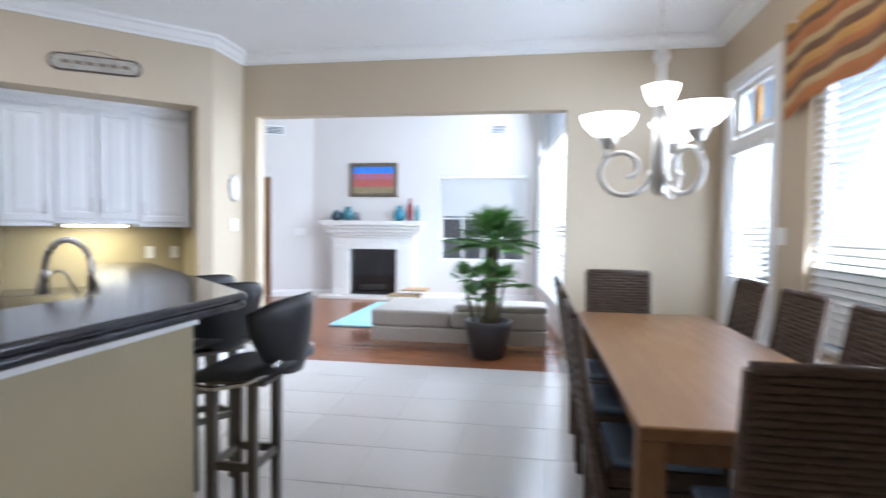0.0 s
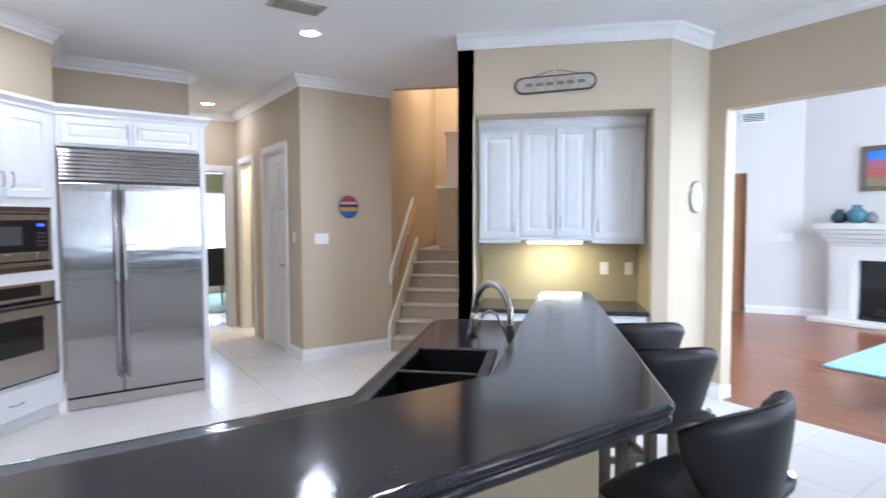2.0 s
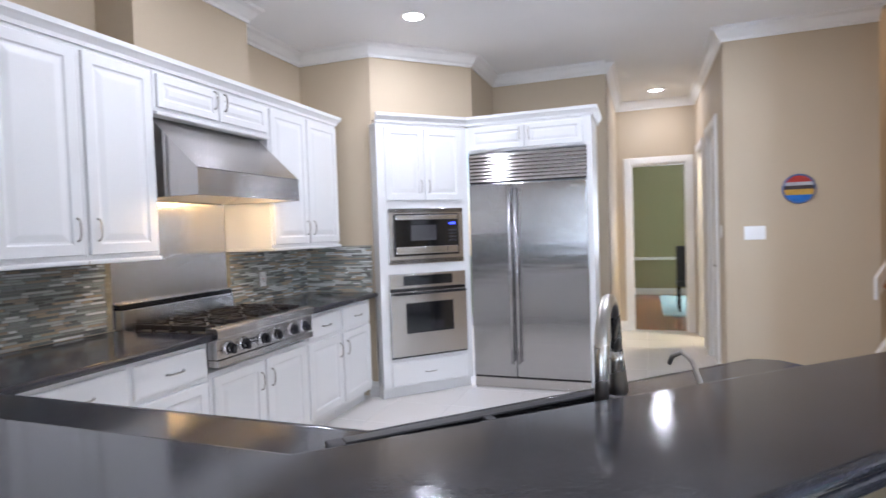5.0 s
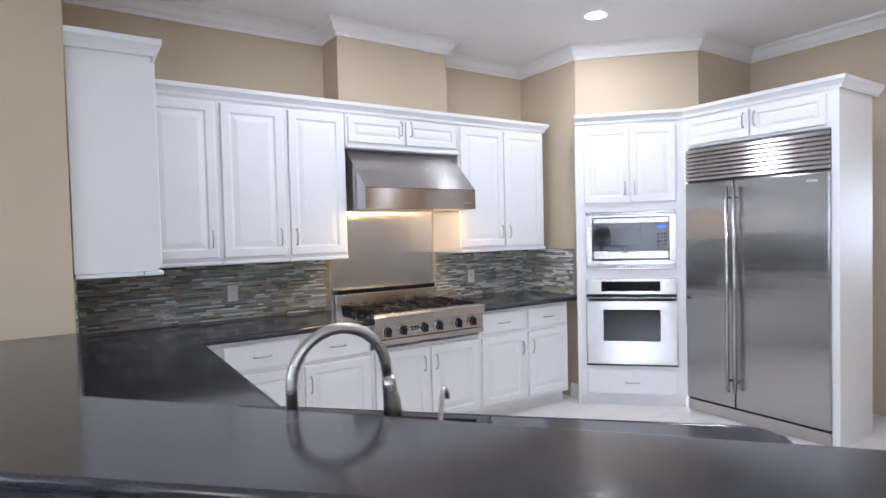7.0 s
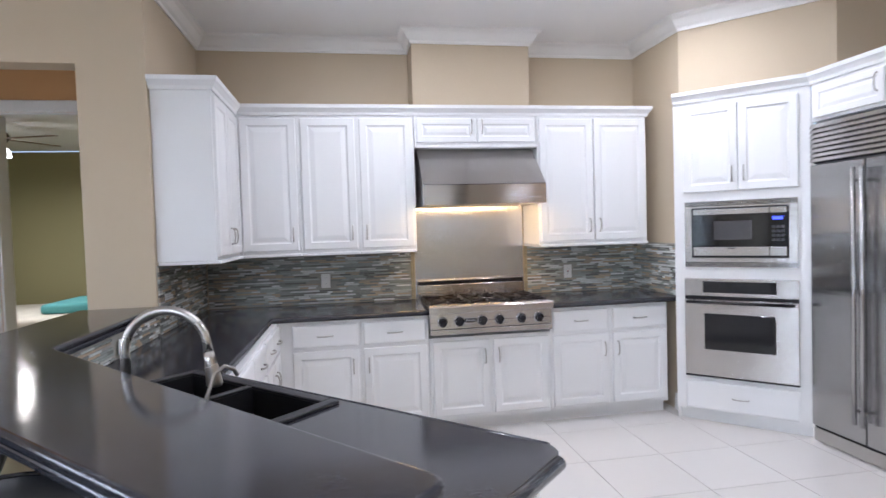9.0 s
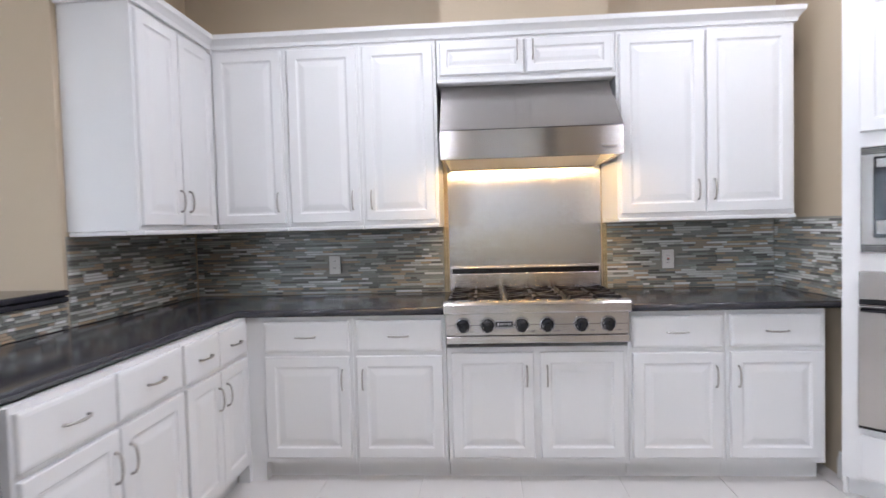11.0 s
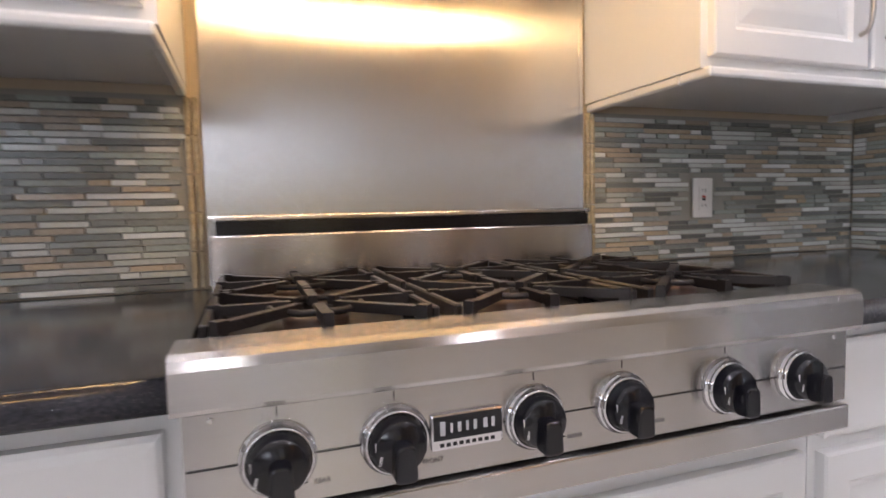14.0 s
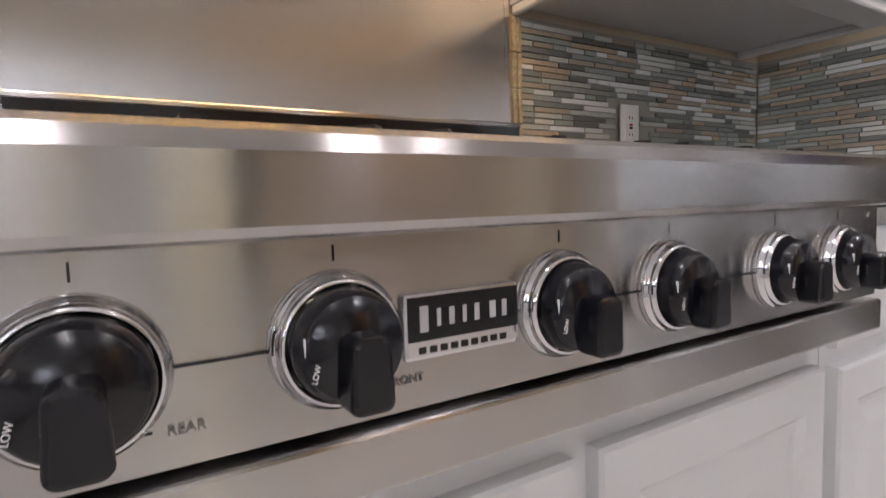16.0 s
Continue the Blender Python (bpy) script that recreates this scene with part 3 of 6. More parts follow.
# Unseen filler added behind the kitchen wall to keep sun out of a gap.
structure("sun_leak_filler", boxed(-1.129, -1.0, -0.899, 0.309, 0, CZ), TAN, "painted plaster wall")
# sink base on the diagonal
SB = pose(*es(0, 0), 0)
SUMF, SUM_OUT = -0.31, 1.04        # x + y of the diagonal counter's outer edges
e_f = SUMF * H
sb_at = Matrix.Translation((*es(e_f + 0.03, 3.83), 0)) @ pose(0, 0, 0, 0, 0, -45)
# seen from the kitchen, the run goes from the open end to the corner
base_unit("sink_cabinet", sb_at @ pose(0, 0, 0, 0, 0, 0), 1.42, [(0.02, 0.125, 0.44, 0.735, "R", "door"), (0.48, 0.125, 0.44, 0.735, "L", "door"), (0.94, 0.125, 0.44, 0.735, "L", "door")], "white base cabinet under the sink", depth=0.44, top=0.66)

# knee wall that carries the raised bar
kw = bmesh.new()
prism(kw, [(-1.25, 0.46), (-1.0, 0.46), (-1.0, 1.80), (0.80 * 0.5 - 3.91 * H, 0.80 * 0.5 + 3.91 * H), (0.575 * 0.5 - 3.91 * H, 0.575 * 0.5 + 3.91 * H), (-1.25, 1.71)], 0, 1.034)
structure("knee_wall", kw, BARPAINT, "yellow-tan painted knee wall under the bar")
band = bmesh.new()
prism(band, [(-1.001, 0.462), (-0.985, 0.462), (-0.985, 1.808), (0.815 * 0.5 - 3.915 * H, 0.815 * 0.5 + 3.915 * H), (0.80 * 0.5 - 3.915 * H, 0.80 * 0.5 + 3.915 * H), (-1.001, 1.80)], 0.978, 1.033)
structure("bar_trim", band, TRIMW, "white trim board under the bar top")
moulding("baseboard_bar", [(0.40 - 3.91 * H, 0.40 + 3.91 * H), (-1.0, 1.80), (-1.0, 0.47)], BASE, 0)


def diag(sum_, s):
    return (sum_ / 2 - s * H, sum_ / 2 + s * H)


def rounded(poly, rads, seg=6):
    """A polygon with its corners rounded by the given radii."""
    out = []
    n = len(poly)
    for i, (p, r) in enumerate(zip(poly, rads)):
        p, a, b = Vector(p), Vector(poly[i - 1]), Vector(poly[(i + 1) % n])
        if r <= 0:
            out.append(tuple(p))
            continue
        u, v = (a - p).normalized(), (b - p).normalized()
        half = u.angle(v) / 2
        t = r / math.tan(half)
        c = p + (u + v).normalized() * (r / math.sin(half))
        s0, s1 = p + u * t - c, p + v * t - c
        ang = s0.angle_signed(s1)
        for k in range(seg + 1):
            q = s0.copy()
            q.rotate(Matrix.Rotation(-ang * k / seg, 2))
            out.append(tuple(c + q))
    return out


BAR_END, LOW_END = 3.96, 3.89
bar = thing("breakfast_bar", Matrix(), "polished black granite raised bar top with a doubled bullnose edge", "countertop")


def bar_outline(inset):
    """The bar's plan, drawn in by an inset on its free edges; the diagonal run narrows a little towards its end."""
    k = 1.4 * inset
    tip = (-0.83 - inset, SUM_OUT - k + 0.83 + inset)
    corner = (-1.274 + inset, 0.395 + k + 1.274 - inset)
    return rounded([(-0.83 - inset, 0.462), tip, diag(0.995 - k, BAR_END - inset), diag(0.560 + k, BAR_END - inset), corner, (corner[0], 0.462)], [0, 0.06, 0.07, 0.05, 0, 0])


part("slab", prism(bmesh.new(), bar_outline(0.0), 1.0625, 1.091, 0.0135, 5), GRANITE, bar)
part("edge_build_up", prism(bmesh.new(), bar_outline(0.005), 1.035, 1.062, 0.011, 4), GRANITE, bar, "lower layer of the laminated granite edge")

# sink position on the diagonal
SINK_S0, SINK_S1, SINK_N0, SINK_N1 = 2.245, 3.08, -0.245, 0.29   # along s; sums of the front and back rim
low = thing("countertop", Matrix(), "polished black granite countertop of the kitchen and peninsula", "countertop")
ct = bmesh.new()
prism(ct, [(-2.912, -0.684), (-2.912, 0.01), (-1.82, 0.01), (-1.82, SUMF + 1.82), diag(SUMF, SINK_S0), diag(0.44, SINK_S0), (-1.252, 0.44 + 1.252), (-1.252, -0.684)], 0.88, 0.914)
part("slab", ct, GRANITE, low)
ct = bmesh.new()
prism(ct, rounded([diag(SUMF, SINK_S1), diag(0.52, SINK_S1), diag(0.54, LOW_END), diag(SUMF, LOW_END)], [0, 0, 0.0, 0.08]), 0.88, 0.914)
part("slab", ct, GRANITE, low)
part("slab", prism(bmesh.new(), [diag(SUMF, SINK_S0), diag(SUMF, SINK_S1), diag(SINK_N0, SINK_S1), diag(SINK_N0, SINK_S0)][::-1], 0.88, 0.914), GRANITE, low)
part("slab", prism(bmesh.new(), [diag(SINK_N1, SINK_S0), diag(SINK_N1, SINK_S1), diag(0.52, SINK_S1), diag(0.44, SINK_S0)][::-1], 0.88, 0.914), GRANITE, low)
part("slab", prism(bmesh.new(), [(-4.89, -0.684), (-4.89, 0.01), (-3.834, 0.01), (-3.834, -0.684)], 0.88, 0.914), GRANITE, low)
nose = bmesh.new()
edge_r = 0.019
for pts in ([(-2.914, 0.008), (-1.822, 0.008), (-1.822, SUMF + 1.822), diag(SUMF, LOW_END - 0.06)], [(-4.885, 0.008), (-3.834, 0.008)], [diag(SUMF + 0.09, LOW_END), diag(0.52, LOW_END)]):
    tube(nose, [(x, y, 0.897) for x, y in pts], edge_r, 12)
part("edge", nose, GRANITE, low, "rounded granite edge")
# ---- appliances ----
# wall ovens in the diagonal tower
TW = 0.86
tower_at = pose(-4.79, 0.09, 0, 0, 0, 135)
tw = thing("oven_tower_cabinet", tower_at, "tall white cabinet holding the microwave and wall oven", "kitchen cabinet")
part("body", boxed(0, TW, 0.0, 0.55, 0.09, 2.36), CABW, tw)
part("toe_kick", boxed(0, TW, 0.05, 0.08, 0, 0.089), CABW, tw)
for i, hd in enumerate("rl"):
    door_front(tw, 0.07 + i * 0.362, 1.70, 0.358, 0.62, hd)
door_front(tw, 0.07, 0.105, 0.72, 0.205, "m", SLAB, "drawer")

mw = thing("microwave", tower_at @ pose(0.075, 0, 0), "built-in stainless microwave with a black glass door", "microwave")
part("trim_frame", boxed(0, 0.71, -0.022, 0, 1.150, 1.632, 0.004), STEEL_H, mw, "stainless trim kit")
for z0 in (1.596, 1.160):
    for k in range(4):
        part("vent_slot", boxed(0.004, 0.706, -0.0245, -0.021, z0 + k * 0.0085, z0 + k * 0.0085 + 0.0045), BLACKM, mw, "dark vent slot")
part("door", boxed(0.05, 0.66, -0.040, -0.022, 1.222, 1.582, 0.004), GLASSBLK, mw, "black glass front")
part("top_band", boxed(0.062, 0.545, -0.047, -0.040, 1.532, 1.572, 0.004), STEEL_H, mw, "stainless band over the window")
part("top_band", boxed(0.548, 0.648, -0.047, -0.040, 1.532, 1.572, 0.004), STEEL_H, mw, "stainless band over the keypad")
part("bottom_band", boxed(0.062, 0.545, -0.047, -0.040, 1.238, 1.300, 0.004), STEEL_H, mw, "stainless band under the window")
part("bottom_band", boxed(0.548, 0.648, -0.047, -0.040, 1.238, 1.300, 0.004), STEEL_H, mw, "stainless door button")
part("window", boxed(0.20, 0.44, -0.0412, -0.040, 1.352, 1.485), mat("microwave_window", (0.07, 0.07, 0.075), 0.10, bump=0), mw, "grey mesh window")
for gx in range(3):
    for gz in range(4):
        part("key", boxed(0.560 + gx * 0.027, 0.580 + gx * 0.027, -0.0412, -0.040, 1.338 + gz * 0.030, 1.356 + gz * 0.030), mat("keypad_grey", (0.03, 0.03, 0.033), 0.3, bump=0) if "keypad_grey" not in bpy.data.materials else bpy.data.materials["keypad_grey"], mw)
part("display", boxed(0.565, 0.625, -0.0412, -0.040, 1.486, 1.506), glow("blue_display", (0.05, 0.08, 1.0), 2.0), mw, "blue lit clock display")
part("badge", boxed(0.285, 0.335, -0.0482, -0.047, 1.285, 1.295), INK, mw, "small dark maker's mark")

ov = thing("wall_oven", tower_at @ pose(0.07, 0, 0), "stainless single wall oven with a black window", "oven")
part("body", boxed(0, 0.72, -0.02, 0, 0.345, 1.070, 0.004), STEEL_H, ov)
part("control_panel", boxed(0.0, 0.72, -0.030, -0.02, 0.942, 1.070, 0.004), STEEL_H, ov)
part("display", boxed(0.125, 0.59, -0.034, -0.030, 0.968, 1.050, 0.002), GLASSBLK, ov, "black control display")
part("vent_slot", boxed(0.0, 0.72, -0.026, -0.0195, 0.918, 0.9415), BLACKM, ov, "dark vent gap")
odoor = part("door", boxed(0.0, 0.72, -0.045, -0.02, 0.362, 0.915, 0.006), STEEL_H, ov)
part("window", boxed(0.135, 0.585, -0.049, -0.045, 0.556, 0.818, 0.002), GLASSBLK, odoor, "black glass oven window")
hb = tube(bmesh.new(), [(0.02, -0.078, 0.903), (0.70, -0.078, 0.903)], 0.012, 12)
for x in (0.05, 0.67):
    tube(hb, [(x, -0.044, 0.903), (x, -0.078, 0.903)], 0.008, 8)
part("handle", hb, BLACKM, odoor, "black tubular oven handle")
part("lower_vent", boxed(0.0, 0.72, -0.030, -0.02, 0.347, 0.3605), BLACKM, ov, "dark lower vent")

# built-in refrigerator
FX = -5.40
fr_at = pose(FX, 0.715, 0, 0, 0, 90)
FW = 1.035
fc = thing("refrigerator_surround", fr_at, "white cabinet surround above and beside the refrigerator", "kitchen cabinet")
part("side_panel", boxed(FW, FW + 0.045, -0.005, 0.51, 0, 2.36), CABW, fc)
part("body", boxed(-0.01, FW, 0.0, 0.51, 2.115, 2.36), CABW, fc)
for i, hd in enumerate("rl"):
    door_front(fc, 0.02 + i * 0.50, 2.135, 0.49, 0.20, hd, short_rings())
moulding("cabinet_crown_tower", [(-4.79, 0.09), (-5.3985, 0.698), (-5.405, 1.797), (-5.98, 1.797)], CABCROWN, 2.36, CABW, label="white cabinet crown moulding")
fg = thing("refrigerator", fr_at, "built-in side-by-side stainless steel refrigerator", "refrigerator")
part("body", boxed(0, FW, 0.02, 0.51, 0.0, 2.11), mat("fridge_side_grey", (0.25, 0.25, 0.26), 0.5), fg)
part("left_door", boxed(0.002, 0.395, -0.03, 0.02, 0.115, 1.83, 0.008), STEEL, fg, "narrow brushed steel freezer door")
part("right_door", boxed(0.403, FW - 0.002, -0.03, 0.02, 0.115, 1.83, 0.008), STEEL, fg, "wide brushed steel refrigerator door")
for x in (0.372, 0.428):
    hb = tube(bmesh.new(), [(x, -0.085, 0.24), (x, -0.085, 1.78)], 0.014, 12)
    for z in (0.32, 1.70):
        tube(hb, [(x, -0.03, z), (x, -0.085, z)], 0.010, 8)
    part("handle", hb, STEEL, fg, "long tubular steel handle")
part("grille_back", boxed(0.002, FW - 0.002, 0.0, 0.018, 1.84, 2.10), BLACKM, fg, "dark grille backing")
for k in range(8):
    sl = bmesh.new()
    z = 1.848 + k * 0.0312
    prism(sl, [(0.0, -0.028), (0.004, -0.032), (0.028, -0.02), (0.028, -0.005), (0.024, -0.004), (0.0, -0.012)], 0.004, FW - 0.004)
    bmesh.ops.rotate(sl, verts=sl.verts, cent=(0, 0, 0), matrix=Matrix(((0, 0, 1), (0, 1, 0), (1, 0, 0))))
    bmesh.ops.translate(sl, verts=sl.verts, vec=(0, 0, z))
    bmesh.ops.recalc_face_normals(sl, faces=sl.faces)
    part("slat", sl, STEEL_H, fg, "louvred steel grille slat")
part("kick_plate", boxed(0.002, FW - 0.002, -0.012, 0.019, 0.006, 0.096, 0.003, 1), STEEL_H, fg, "steel kick plate")
part("kick_gap", boxed(0.004, FW - 0.004, -0.004, 0.019, 0.0965, 0.1145), BLACKM, fg, "dark gap over the kick plate")
part("badge", boxed(FW - 0.14, FW - 0.07, -0.033, -0.03, 1.765, 1.785, 0.002), CHROME, fg, "small blank maker's badge")

# rangetop: seen from the front, x runs to the right
rt_at = pose(-2.914, 0.045, 0, 0, 0, 180)
RW = 0.914
rt = thing("rangetop", rt_at, "stainless six-burner gas rangetop with black knobs", "rangetop")
body = boxed(0.004, RW - 0.004, 0.07, 0.66, 0.735, 0.905)
part("body", body, STEEL_H, rt)
# front bullnose rail
rail = bmesh.new()
prism(rail, [(0.0, 0.884), (-0.004, 0.886), (-0.006, 0.891), (-0.006, 0.928), (-0.002, 0.938), (0.008, 0.943), (0.075, 0.943), (0.075, 0.884)], -0.004, RW + 0.004, 0.0)
for v in rail.verts:
    v.co = Vector((v.co.z, v.co.x, v.co.y))
bmesh.ops.recalc_face_normals(rail, faces=rail.faces)
part("front_rail", rail, STEEL_H, rt, "brushed steel landing ledge")
panel = bmesh.new()
prism(panel, [(0.012, 0.884), (0.012, 0.775), (0.07, 0.775), (0.07, 0.884)], 0.004, RW - 0.004)
for v in panel.verts:
    v.co = Vector((v.co.z, v.co.x, v.co.y))
bmesh.ops.recalc_face_normals(panel, faces=panel.faces)
part("control_panel", panel, STEEL_H, rt, "brushed steel control panel")
part("panel_line", boxed(0.006, RW - 0.006, 0.0105, 0.0122, 0.8245, 0.8260), BLACKM, rt, "fine dark seam line")
part("lower_tray", boxed(0.004, RW - 0.004, 0.004, 0.07, 0.733, 0.770, 0.003), STEEL_H, rt, "brushed steel drip tray front")
for x in (0.03, RW - 0.03):
    part("screw", lathe(bmesh.new(), [(0.0035, 0), (0.0035, 0.001), (0.002, 0.0015)], 12, (x, 0.012, 0.873), "-y"), CHROME, rt)
KX = [0.092, 0.214, 0.384, 0.509, 0.676, 0.808]
KZ = 0.826


def knob(x):
    k = part("knob", lathe(bmesh.new(), [(0.0312, 0.0), (0.0312, 0.007), (0.0298, 0.014), (0.028, 0.018), (0.026, 0.0205), (0.0, 0.021)], 36, (0, 0, 0), "-y"), BLACKM, rt, "black control knob", pose(x, 0.003, KZ))
    part("bezel", lathe(bmesh.new(), [(0.0390, 0.0), (0.0390, 0.003), (0.0380, 0.006), (0.0364, 0.0065), (0.0362, 0.009), (0.0348, 0.0125), (0.0332, 0.0135), (0.0320, 0.012), (0.0316, 0.0)], 40, (0, 0.009, 0), "-y"), CHROME, k, "polished chrome bezel")
    grip = bmesh.new()
    prism(grip, rounded([(-0.0105, 0.010), (0.0105, 0.010), (0.0125, -0.0295), (-0.0125, -0.0295)][::-1], [0.006, 0.006, 0.007, 0.007], 4), 0.018, 0.040, 0.003, 2)
    for v in grip.verts:
        v.co = Vector((v.co.x, -v.co.z, v.co.y))
    bmesh.ops.recalc_face_normals(grip, faces=grip.faces)
    part("grip", grip, BLACKM, k)
    part("mark", boxed(-0.0006, 0.0006, 0.0085, 0.0092, 0.044, 0.053), BLACKM, k, "fine black index mark")
    part("dial_mark", boxed(-0.0275, -0.0268, -0.0190, -0.0172, 0.000, 0.009), PLASTW, k, "white dial mark")
    return k




def words(name, text, size, material, parent, at, depth=0.0004):
    cu = bpy.data.curves.new(name, "FONT")
    cu.body, cu.size, cu.extrude, cu.align_x, cu.align_y = text, size, depth, "CENTER", "CENTER"
    tmp = bpy.data.objects.new(name, cu)
    me = bpy.data.meshes.new_from_object(tmp)
    bpy.data.objects.remove(tmp)
    me.materials.clear()
    me.materials.append(material)
    ob = new(name, me)
    ob.parent, ob.matrix_basis = parent, at
    return ob


for x in KX:
    words("lettering", "LOW", 0.0042, PLASTW, knob(x), pose(-0.0225, -0.0208, -0.009, 90, 0, 0) @ pose(0, 0, 0, 0, 0, 75))
for x, t in ((0.123, "REAR"), (0.245, "FRONT")):
    words("lettering", t, 0.0075, INK, rt, pose(x + 0.012, 0.0112, KZ - 0.032, 90))
    part("pointer_line", boxed(x - 0.012, x - 0.003, 0.0108, 0.0121, KZ - 0.0315, KZ - 0.0305), BLACKM, rt)
bx = 0.298
SILVERB = mat("satin_silver_bar", (0.55, 0.55, 0.55), 0.45, 0.3, bump=0.0)
badge = part("badge", boxed(-0.044, 0.044, -0.003, 0.003, -0.021, 0.021, 0.003), CHROME, rt, "chrome-rimmed maker's badge, left blank", pose(bx, 0.010, KZ))
part("badge_field", boxed(-0.0415, 0.0415, -0.0042, -0.003, -0.0085, 0.0185), BLACKM, badge, "black badge field")
for x0, x1, h in ((-0.034, -0.028, 0.016), (-0.022, -0.019, 0.011), (-0.013, -0.009, 0.011), (-0.003, 0.000, 0.011), (0.006, 0.010, 0.011), (0.018, 0.023, 0.011), (0.028, 0.032, 0.011)):
    part("badge_bar", boxed(x0, x1, -0.0052, -0.0042, 0.005 - h / 2, 0.005 + h / 2, 0.0004, 1), SILVERB, badge, "plain silver bar")
for q in range(9):
    part("badge_line", boxed(-0.034 + q * 0.0077, -0.034 + q * 0.0077 + 0.0048, -0.0036, -0.003, -0.0165, -0.0125), BLACKM, badge, "plain dark bar")
for x in KX[2:]:
    part("pointer_line", boxed(x + 0.034, x + 0.043, 0.0108, 0.0121, KZ - 0.0315, KZ - 0.0308), BLACKM, rt)
    part("lettering_bar", boxed(x + 0.046, x + 0.066, 0.0112, 0.0121, KZ - 0.0345, KZ - 0.0300), INK, rt, "unreadable fine lettering")

# burner deck and grates
part("burner_deck", boxed(0.02, RW - 0.02, 0.076, 0.60, 0.8955, 0.912), mat("dark_burner_deck", (0.03, 0.028, 0.028), 0.4, bump=0.1), rt, "dark enamelled burner deck")
for k in (1, 2):
    part("deck_divider", boxed(0.007 + k * 0.300 - 0.0085, 0.007 + k * 0.300 + 0.0085, 0.080, 0.598, 0.9125, 0.936, 0.002), STEEL_H, rt, "steel divider between grates")
BURN = mat("burnt_brown_burner", (0.075, 0.042, 0.030), 0.5, fine=120, vary=0.2, bump=0.1)
for i in range(3):
    for j in range(2):
        cx, cy = 0.157 + i * 0.300, 0.211 + j * 0.262
        b = lathe(bmesh.new(), [(0.075, 0.0), (0.07, 0.004), (0.045, 0.006), (0.045, 0.018), (0.036, 0.022), (0.0, 0.024)], 24, (cx, cy, 0.9125))
        part("burner", b, BURN, rt, "brown-black burner with cap")
        g = bmesh.new()
        x0, x1, y0, y1 = cx - 0.140, cx + 0.140, cy - 0.129, cy + 0.129
        zt = 0.957
        for ax0, ax1, ay0, ay1 in ((x0, x1, y0, y0 + 0.010), (x0, x1, y1 - 0.010, y1), (x0, x0 + 0.010, y0 + 0.010, y1 - 0.010), (x1 - 0.010, x1, y0 + 0.010, y1 - 0.010)):
            side = ax1 - ax0 < 0.02
            box(g, ax0, ax1, ay0, ay1, zt - (0.032 if side else 0.044), zt - (0.004 if side else 0.030), 0.002, 1)
        c0 = Vector((cx, cy, 0))
        for a in range(8):
            ang = a * math.pi / 4
            r1 = (0.138 if a % 4 == 0 else 0.127) if a % 2 == 0 else 0.176
            d = Vector((math.cos(ang), math.sin(ang), 0))
            s = Vector((-d.y, d.x, 0)) * 0.0068
            spans = [(0.034, r1 - 0.016, zt - 0.015, zt - 0.002), (r1 - 0.016, r1, zt - 0.045, zt)]
            for ra, rb, za, zb in spans:
                p0, p1 = c0 + d * ra, c0 + d * rb
                vs = [g.verts.new((q.x, q.y, z)) for q, z in ((p0 - s, za), (p0 + s, za), (p1 + s, za), (p1 - s, za), (p0 - s, zb), (p0 + s, zb), (p1 + s, zb), (p1 - s, zb))]
                for fc in ((3, 2, 1, 0), (4, 5, 6, 7), (0, 1, 5, 4), (1, 2, 6, 5), (2, 3, 7, 6), (3, 0, 4, 7)):
                    g.faces.new([vs[q] for q in fc])
        ring = [(cx + 0.066 * math.cos(q), cy + 0.066 * math.sin(q), zt - 0.010) for q in [2 * math.pi * w / 8 + math.pi / 8 for w in range(9)]]
        tube(g, ring, 0.0055, 6)
        part("grate", g, IRON, rt, "cast-iron grate with radial fingers")
# backguard
bgm = bmesh.new()
box(bgm, 0.0, RW, 0.665, 0.735, 0.80, 1.030, 0.004)
part("backguard", bgm, STEEL_H, rt, "steel backguard")
part("backguard_slot", boxed(0.012, RW - 0.012, 0.668, 0.73, 1.0305, 1.058), BLACKM, rt, "dark vent slot")
part("backguard_cap", boxed(0.0, RW, 0.676, 0.735, 1.0585, 1.070, 0.003), STEEL_H, rt, "steel backguard cap")

back = thing("steel_back_panel", Matrix(), "brushed steel splash panel behind the rangetop", "wall panel")
part("sheet", boxed(-3.834, -2.918, -0.699, -0.690, 0.92, 1.70), STEEL_P, back)
for x in (-3.846, -2.918):
    part("edge_trim", boxed(x, x + 0.012, -0.699, -0.689, 0.92, 1.70), STEEL_P, back, "folded steel edge")
part("top_flange", boxed(-3.83, -2.922, -0.690, -0.676, 1.676, 1.682), BLACKM, back, "dark seam under the hood")

# hood
hd_at = pose(-2.908, -0.03, 0, 0, 0, 180)
HW = 0.92
hood = thing("range_hood", hd_at, "brushed stainless range hood with a sloped front", "range hood")
hz = 1.665
shell = bmesh.new()
outer = [(0.0, hz), (0.0, hz + 0.145), (0.34, 2.127), (0.69, 2.127), (0.69, hz)]
inner = [(0.022, hz), (0.022, hz + 0.09), (0.64, hz + 0.09), (0.64, hz)]
for x0, x1, inner_on in ((0.0, 0.022, 0), (HW - 0.022, HW, 0)):
    vs0, vs1 = [shell.verts.new((x0, y, z)) for y, z in outer], [shell.verts.new((x1, y, z)) for y, z in outer]
    shell.faces.new(vs0)
    shell.faces.new(vs1[::-1])
    for k in range(5):
        shell.faces.new((vs0[k], vs1[k], vs1[(k + 1) % 5], vs0[(k + 1) % 5]))
mid = [(0.0, hz), (0.0, hz + 0.145), (0.34, 2.127), (0.69, 2.127), (0.69, hz + 0.012), (0.64, hz + 0.012), (0.10, hz + 0.15), (0.022, hz + 0.135), (0.022, hz)]
